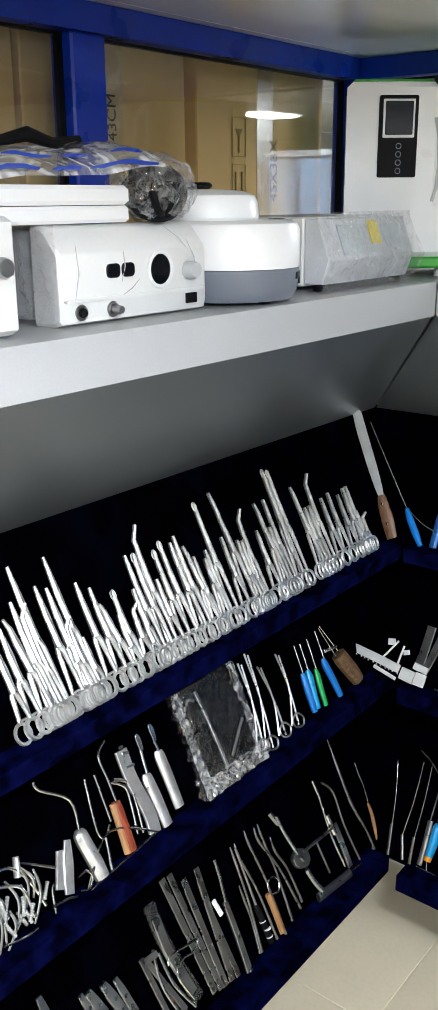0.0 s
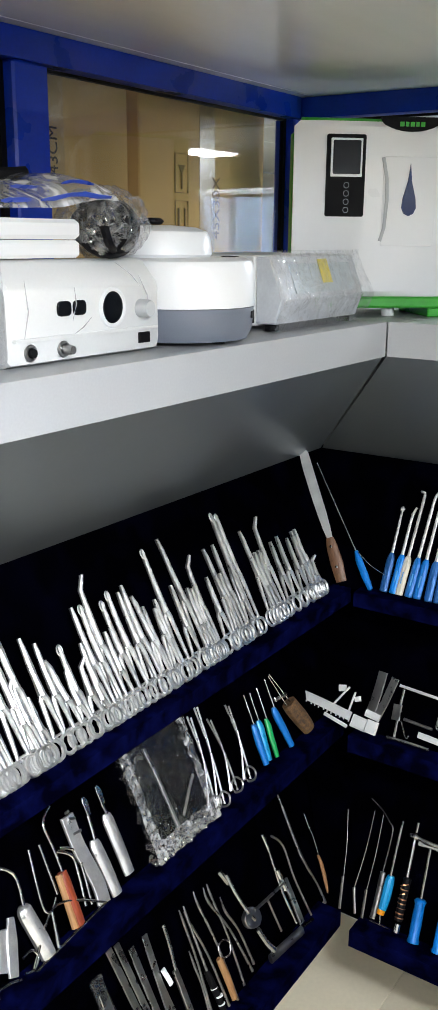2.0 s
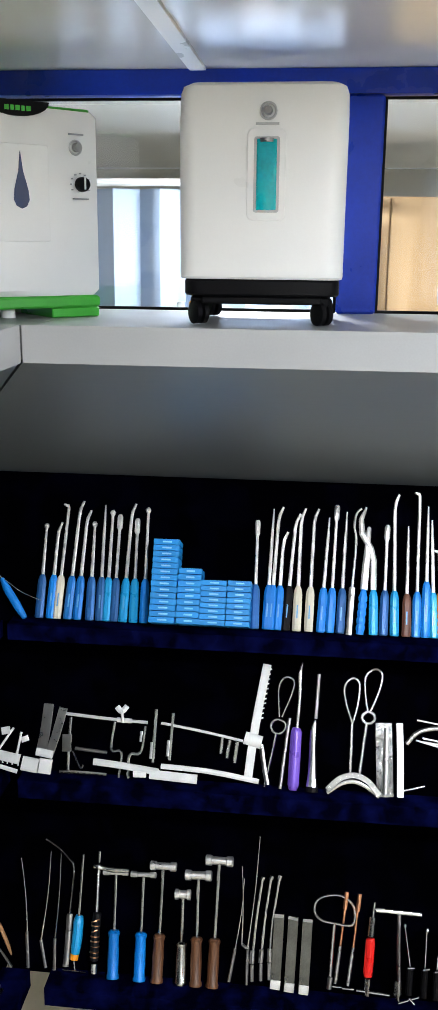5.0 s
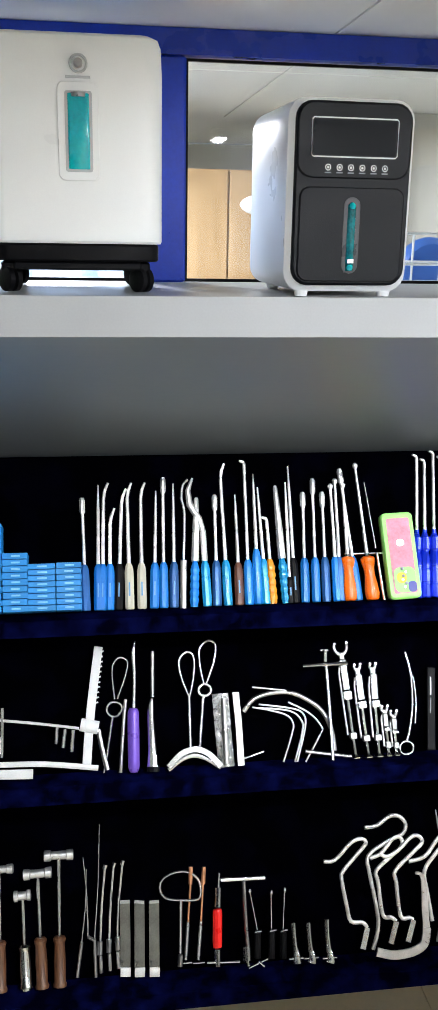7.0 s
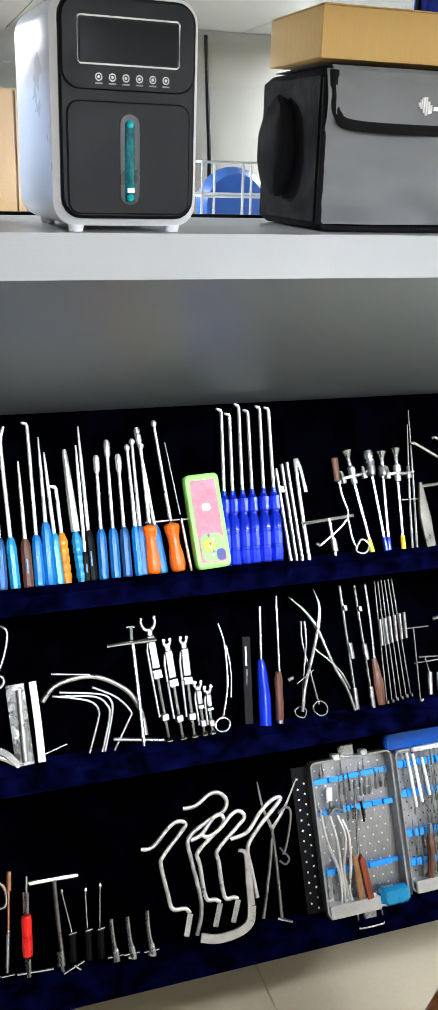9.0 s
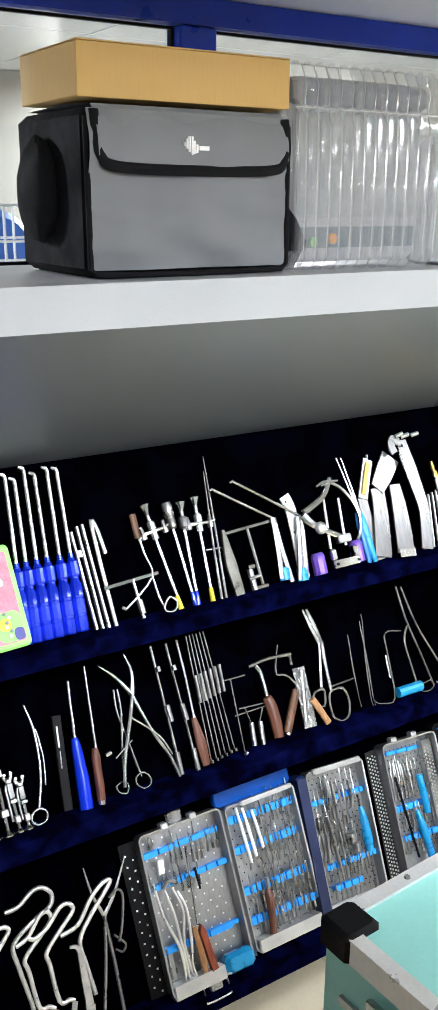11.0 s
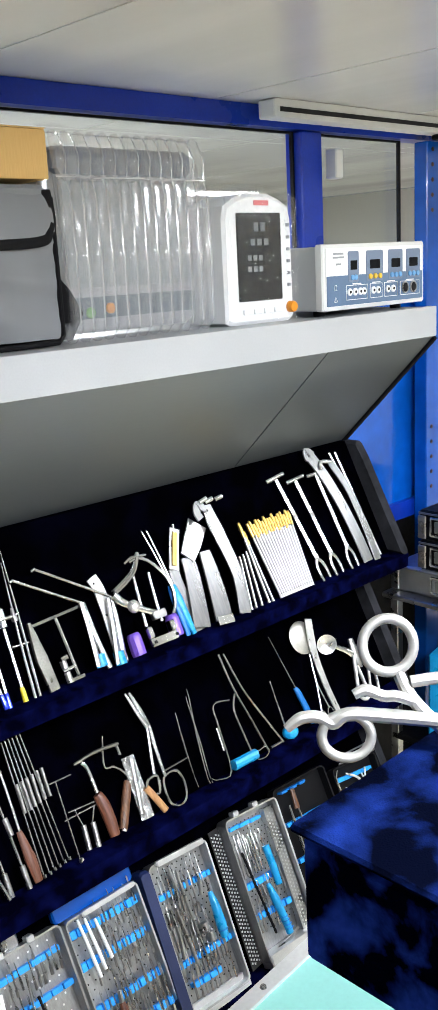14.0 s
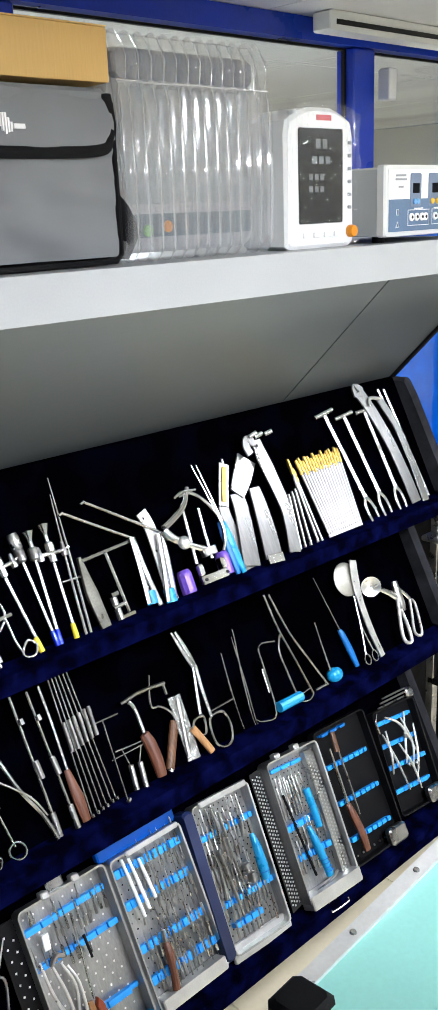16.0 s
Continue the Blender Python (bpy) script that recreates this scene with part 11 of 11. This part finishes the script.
def tray_of_drills():
    t = Tray(1.545, 0.012, 0.172, 0.292, 0, TRAYM, "open steel instrument tray packed with slim drill bits", seed=5)
    t.holes(-0.07, 0.075, 0.02, 0.28, 0.018)
    t.flank(-1, 0.012, 0.026, (1, 0.024, 0.0022), TRAYLIT, DARK, "pale perforated side")
    for y, L in ((0.262, 0.05), (0.2, 0.055), (0.117, 0.055), (0.057, 0.052)):
        t.bracket(y, -0.08, 0.082, 0.0125, 0.0024, -0.004, 0.0078)
        t.row(y - L * 0.55, -0.03 if y > 0.18 else -0.06, 0.08, 0.0115, L * 1.15)
        t.row(y - L * 0.2, -0.024, 0.08, 0.0125, L, 0.0012)
        t.row(y - L * 0.9, -0.05, 0.08, 0.014, L * 0.7, 0.0011)
    for x0, y0, y1 in ((-0.055, 0.17, 0.285), (-0.04, 0.178, 0.28), (-0.02, 0.19, 0.27)):
        t.tool([(x0 + 0.004, y0, 0.026), (x0, (y0 + y1) / 2, 0.027), (x0 - 0.003, y1, 0.025)], [0.0035, 0.0038, 0.0028], WHITE, "handle", "white plastic handle")
    t.tool([(-0.04, 0.022, 0.026), (-0.036, 0.05, 0.029), (-0.031, 0.085, 0.029), (-0.029, 0.108, 0.026)], [0.0082, 0.0072, 0.0094, 0.006], REDW, "grip", "red-brown wooden grip", 10)
    t.tool([(-0.029, 0.108, 0.026), (-0.026, 0.13, 0.026)], [0.005, 0.0045], SATIN, "ferrule")
    part("lid_edge", G().prism(rrect(-0.098, 0.094, 0.293, 0.327, 0.008, 4), -0.004, 0.012, "z", 0.003), BLUEDOOR, t.o, "dark blue raised lid edge")
    t.lip(0.286, 0.296, 0.026, 0.036, TRAYLIT, "top_lip", -0.05, 0.08)
    t.lip(-0.004, 0.022, 0.004, 0.034, TRAYLIT, "front_lip")


def tray_of_chucks():
    t = Tray(1.73, 0.008, 0.155, 0.3, -3, TRAYM, "open perforated steel tray holding chucks and a cyan driver", seed=8)
    t.holes(-0.068, 0.07, 0.03, 0.285, 0.013)
    part("padded_side", G().box(-0.104, -0.08, 0.0, 0.3, -0.004, 0.034, 0.005), NAVYPAD, t.o, "dark navy padded side")
    t.bracket(0.232, -0.07, 0.072, 0.014, 0.003, 0.0)
    t.bracket(0.094, -0.07, 0.074, 0.014, 0.003, 0.0)
    t.bracket(0.048, -0.05, 0.025, 0.018, 0.003, 0.0, 0.006)
    t.row(0.17, -0.06, 0.02, 0.011, 0.1, 0.0018)
    t.row(0.06, -0.065, 0.06, 0.0105, 0.1, 0.0016)
    t.row(0.215, -0.05, 0.06, 0.014, 0.07, 0.0014)
    t.row(0.12, -0.066, 0.035, 0.009, 0.06, 0.0017)
    t.row(0.02, -0.05, 0.06, 0.013, 0.05, 0.0014)
    for x, y, L in ((-0.056, 0.105, 0.1), (-0.03, 0.21, 0.07), (0.03, 0.2, 0.06)):
        t.tool([(x, y, 0.022), (x + 0.004, y + L * 0.5, 0.024), (x + 0.002, y + L, 0.022)], [0.0042, 0.0042, 0.003], DULL, "rod")
    for x, y in ((0.012, 0.14), (0.02, 0.118)):
        part("chuck", G().lathe([(0.007, -0.012), (0.0105, -0.01), (0.0105, 0.008), (0.006, 0.012)], 12, pose(x, y, 0.024, 90)), SATIN, t.o)
    t.tool([(-0.04, 0.2, 0.022), (-0.036, 0.15, 0.024), (-0.03, 0.08, 0.024)], [0.005, 0.005, 0.003], SATIN, "handle")
    t.tool([(-0.012, 0.27, 0.022), (-0.01, 0.2, 0.022), (-0.002, 0.08, 0.022)], [0.003, 0.0036, 0.0022], DULL)
    p = t.tool([(0.052, 0.103, 0.026), (0.05, 0.13, 0.029), (0.05, 0.17, 0.029), (0.05, 0.198, 0.025)], [0.0085, 0.0115, 0.0095, 0.005], CYANH, "driver_grip", "bright cyan driver grip", 12)
    for k in range(3):
        part("groove", G().ring((0, 0, 0), 0.0104, 0.0104, 0.0012, 16, 5, m=pose(0.051, 0.118 + 0.01 * k, 0.0285, 90)), BLUEH, p)
    t.tool([(0.05, 0.198, 0.025), (0.05, 0.225, 0.024)], [0.003, 0.002], STEEL, "shaft")
    t.lip(-0.02, 0.016, 0.004, 0.012, TRAYLIT, "front_lip", -0.074, 0.09)
    t.lip(0.294, 0.306, 0.026, 0.036, TRAYLIT, "top_lip", -0.06, 0.07)


def mesh_tray():
    t = Tray(1.945, -0.004, 0.158, 0.312, -3, TRAYM, "open steel tray with punched flanks and cyan-handled drivers", 0.036, 4)
    t.holes(-0.06, 0.07, 0.06, 0.295, 0.012)
    t.flank(-1, 0.038, 0.016, (4, 0.0085, 0.0024), DARK, TRAYLIT, "finely punched side flank")
    part("inner_flank", G().box(0.046, 0.074, 0.02, 0.296, 0.004, 0.02, 0.001), DULL, t.o, "finely punched inner side")
    q = G()
    for i in range(3):
        for k in range(30):
            x, y = 0.052 + 0.008 * i, 0.032 + 0.0085 * (k + (0.5 if i == 1 else 0))
            q.prism([(x - 0.0024, y - 0.0012), (x + 0.0012, y - 0.0024), (x + 0.0024, y + 0.0012), (x - 0.0012, y + 0.0024)], 0.0202, 0.0212)
    tagged(part("punched_dot_pattern", q, TRAYLIT, t.o), kind="stuff")
    t.bracket(0.288, -0.06, 0.04, 0.03, 0.002, -0.004, 0.004)
    t.bracket(0.162, -0.074, 0.036, 0.017, 0.003, 0.0, 0.0065)
    t.bracket(0.096, -0.078, 0.042, 0.017, 0.003, -0.004, 0.0065)
    t.row(0.18, -0.058, 0.0, 0.0105, 0.1, 0.0016)
    t.row(0.06, -0.062, 0.0, 0.013, 0.07, 0.0014)
    t.row(0.115, -0.066, 0.04, 0.0115, 0.055, 0.0015)
    t.row(0.21, -0.056, 0.036, 0.012, 0.07, 0.0016)
    p = G().tube([(-0.052 + 0.0007 * k, 0.235 - 0.0062 * k, 0.023) for k in range(31)], [0.0034 if k % 2 else 0.0024 for k in range(31)], 7)
    part("twist_drill", p, BLACK, t.o, "black fluted twist drill")
    a = t.tool([(0.014, 0.225, 0.026), (0.015, 0.18, 0.028), (0.017, 0.138, 0.026)], [0.0085, 0.0088, 0.008], CYANH, "driver_grip", "bright cyan driver grip", 12)
    b = t.tool([(-0.012, 0.15, 0.025), (-0.008, 0.115, 0.028), (-0.002, 0.075, 0.028), (0.004, 0.035, 0.025)], [0.005, 0.0098, 0.0088, 0.0085], CYANH, "driver_grip", "bright cyan driver grip", 12)
    for k in range(4):
        part("groove", G().ring((0, 0, 0), 0.0092, 0.0092, 0.0012, 16, 5, m=pose(-0.001 + 0.0016 * k, 0.073 - 0.009 * k, 0.0275, 90)), BLUEH, b)
    t.tool([(-0.04, 0.02, 0.024), (0.0, 0.024, 0.026), (0.03, 0.034, 0.024)], [0.003, 0.0036, 0.003], SATIN, "pin")
    t.lip(-0.008, 0.022, 0.004, 0.042, TRAYLIT, "front_lip", -0.079, 0.08)
    t.latch(0.004)
    t.hinges((-0.04, 0.02))


def black_tray_tall():
    t = Tray(2.125, 0.0, 0.178, 0.31, -2, BLACK, "open black instrument tray with blue toothed brackets", 0.024, 6)
    for y in (0.056, 0.14, 0.224):
        t.bracket(y, -0.076, 0.064, 0.0145, 0.004, -0.004, 0.005)
    t.bracket(0.295, -0.06, 0.03, 0.02, 0.01, 0.0, 0.003, BLUEH)
    t.tool([(-0.044, 0.022, 0.024), (-0.048, 0.06, 0.029), (-0.054, 0.11, 0.027), (-0.056, 0.135, 0.024)], [0.0085, 0.0105, 0.0098, 0.006], REDW, "grip", "brown wooden grip", 10, 0.75)
    t.tool([(-0.056, 0.135, 0.024), (-0.058, 0.2, 0.026), (-0.056, 0.265, 0.026)], [0.004, 0.0055, 0.0025], STEEL, "driver_shaft")
    t.tool([(-0.03, 0.1, 0.022), (-0.031, 0.18, 0.025), (-0.03, 0.255, 0.024)], [0.0022, 0.0028, 0.002], SATIN, "driver_shaft")
    t.tool([(-0.034, 0.25, 0.024), (-0.03, 0.295, 0.024)], [0.0075, 0.006], BROWNW, "grip", "brown wooden grip", 8, 0.7)
    part("clasp", G().prism(rrect(0.03, 0.092, -0.006, 0.034, 0.01, 4), 0.012, 0.034, "z", 0.005), SATIN, t.o, "grey metal clasp")
    for k in range(6):
        part("stud", G().lathe([(0.0028, 0), (0.0022, 0.002)], 8, Matrix.Translation((-0.06 + 0.02 * k, 0.014, 0.0022))), SATIN, t.o)


def black_tray_short():
    t = Tray(2.305, 0.026, 0.16, 0.25, -5, BLACK, "open black tray with blue brackets and bent clamps", 0.024, 7)
    for y in (0.056, 0.113, 0.166, 0.22):
        t.bracket(y, -0.074, 0.066, 0.03, 0.002, -0.004, 0.005)
    for (x0, y0), (x1, y1), (x2, y2) in (((-0.066, 0.196), (-0.05, 0.13), (-0.03, 0.05)), ((-0.052, 0.2), (-0.062, 0.14), (-0.07, 0.1)), ((-0.02, 0.16), (0.0, 0.1), (0.01, 0.04)), ((0.03, 0.225), (0.0, 0.16), (-0.014, 0.11)), ((-0.04, 0.23), (0.0, 0.2), (0.034, 0.12)), ((0.05, 0.19), (0.03, 0.12), (0.004, 0.06)), ((0.012, 0.215), (0.022, 0.15), (0.004, 0.09))):
        t.tool([(x0, y0, 0.024), (x1, y1, 0.029), (x2, y2, 0.025)], [0.0022, 0.0036, 0.0018], FORCEPSM, "clamp_arm")
    for x, y in ((0.004, 0.17), (-0.012, 0.106), (0.016, 0.1)):
        part("pivot", G().lathe([(0.0055, 0), (0.0055, 0.004), (0.003, 0.006)], 10, Matrix.Translation((x, y, 0.028))), SATIN, t.o)
    t.tool([(-0.076, 0.2, 0.026), (-0.082, 0.23, 0.03), (-0.07, 0.246, 0.028)], [0.0028, 0.003, 0.0024], STEEL, "wire_loop")
    for k in range(3):
        t.tool([(-0.05 + 0.012 * k, 0.255 + 0.009 * k, 0.02), (0.05 + 0.006 * k, 0.258 + 0.009 * k, 0.022)], [0.0022, 0.0022], SATIN, "pin")
    part("clasp", G().prism(rrect(0.024, 0.082, -0.004, 0.034, 0.01, 4), 0.012, 0.034, "z", 0.005), SATIN, t.o, "grey metal clasp")
    part("clasp", G().prism(rrect(0.06, 0.09, 0.25, 0.275, 0.008, 4), 0.008, 0.026, "z", 0.005), SATIN, t.o, "grey metal clasp")

tray_of_forceps(), tray_of_drills(), tray_of_chucks(), mesh_tray(), black_tray_tall(), black_tray_short()


# ---- green pencil-case box on the top tier ----
def green_box():
    o = root("green_case", at("B1", 1.0, 0.001, 2.5, 0.006), "lime green plastic case with a colourful printed front", "case")
    part("shell", G().prism(rrect(-0.0315, 0.0315, 0.0, 0.166, 0.009, 4), 0.0, 0.022, "z", 0.003), LIME, o)
    c = part("card", G().prism(rrect(-0.023, 0.023, 0.01, 0.155, 0.004, 3), 0.0222, 0.0228), PINK, o, "pink printed card")
    part("patch", G().prism(rrect(-0.02, 0.022, 0.012, 0.06, 0.012, 4), 0.023, 0.0234), LIME, c)
    part("patch", G().prism(rrect(0.006, 0.022, 0.012, 0.032, 0.006, 4), 0.0236, 0.024), mat("indigo print", (0.07, 0.08, 0.35), 0.5), c)
    part("patch", G().prism(rrect(-0.008, 0.008, 0.1, 0.114, 0.006, 4), 0.023, 0.0234), WHITEINK, c)
    part("patch", G().prism(rrect(-0.015, 0.004, 0.03, 0.05, 0.008, 4), 0.0236, 0.024), BRIGHTYEL, c)
    for k in range(6):
        part("bead", G().lathe([(0.003, 0), (0.003, 0.002), (0.001, 0.003)], 10, Matrix.Translation((-0.001 + 0.004 * math.sin(k * 2), 0.022 + 0.007 * k, 0.0236))), GREYINK if k % 2 else WHITEINK, c)

green_box()


# ---- large retractor leaning over the velvet stand ----
def stand_retractor():
    m = Matrix(((0.709, 0.211, -0.673, 0.9465), (-0.704, 0.145, -0.696, -0.9127), (-0.049, 0.967, 0.251, 1.5902), (0, 0, 0, 1)))
    o = root("ring_retractor", m, "large matt steel ring-handled retractor leaning over the velvet ledge", "retractor")
    s = mat("matt cast steel", (0.47, 0.465, 0.44), 0.46, 0.85, 0.1, 30, 0.15, 300)
    part("upper_ring", G().ring((0.0201, 0.043, 0), 0.0122, 0.0128, 0.0026, 44, 12), s, o)
    part("lower_ring", G().ring((0, 0, 0.002), 0.0118, 0.0104, 0.0025, 44, 12), s, o)
    part("upper_arm", G().tube(*smooth([(0.0248, 0.0302, 0), (0.029, 0.0215, 0), (0.0368, 0.0117, 0), (0.0536, -0.0036, -0.002)], [0.0028, 0.0034, 0.0034, 0.0034], 6), 10), s, o)
    part("lower_arm", G().tube(*smooth([(-0.0287, 0.0033, 0.002), (-0.0218, 0.0084, 0.002), (-0.0134, 0.009, 0.002), (-0.0064, 0.006, 0.002), (0.0006, 0.0103, 0.002), (0.02, 0.0095, 0.002), (0.0536, 0.0067, 0.002)], [0.0022, 0.003, 0.003, 0.003, 0.0034, 0.0036, 0.0036], 6), 10), s, o)
    part("thumb_hook", G().tube(*smooth([(0.0033, 0.02, 0.004), (0.009, 0.0223, 0.004), (0.0173, 0.0195, 0.004), (0.0234, 0.0195, 0.004), (0.0312, 0.0167, 0.002)], [0.0024, 0.003, 0.0028, 0.0028, 0.0026], 6), 10), s, o)
    part("cross_arm", G().tube(*smooth([(0.031, 0.0255, 0), (0.048, 0.0277, 0), (0.066, 0.024, -0.01)], 0.003, 6), 10), s, o)
    part("leg", G().tube(*smooth([(0.0536, -0.0036, -0.002), (0.066, -0.016, -0.012), (0.072, -0.03, -0.026)], 0.0034, 6), 10), s, o)

stand_retractor()

# ---- ceiling lamps: traced ones and added fills ----
def ceiling_or_fill_lamp(x, y, w, d, watts):
    ob = root("ceiling_or_fill_lamp", Matrix.Translation((x, y, CEIL)), "white surface-mounted ceiling lamp, lit, one of a partly added set", "lamp", "ceiling lamps")
    part("housing", G().box(-w / 2 - 0.012, w / 2 + 0.012, -d / 2 - 0.012, d / 2 + 0.012, -0.03, -0.0005, 0.004), WHITE, ob)
    part("diffuser", G().box(-w / 2, w / 2, -d / 2, d / 2, -0.034, -0.0305, 0.001), LAMPGLOW, ob, "glowing opal diffuser")
    lamp("lamp_light", x, y, CEIL - 0.038, w, d, watts)

ceiling_or_fill_lamp(1.0, -1.45, 0.16, 0.16, 42)
ceiling_or_fill_lamp(1.9, -1.5, 0.16, 0.9, 50)
# Two fill lamps added out of view for the low tiers and the room.
ceiling_or_fill_lamp(1.6, -2.8, 0.9, 0.16, 46)
ceiling_or_fill_lamp(3.6, -1.2, 0.9, 0.16, 30)
ceiling_or_fill_lamp(0.33, 1.2, 0.12, 0.22, 40)
# Two more added lamps, brightening the back room and the cartons.
ceiling_or_fill_lamp(2.3, 1.5, 0.9, 0.16, 58)
ceiling_or_fill_lamp(-1.1, -0.3, 0.16, 0.6, 26)
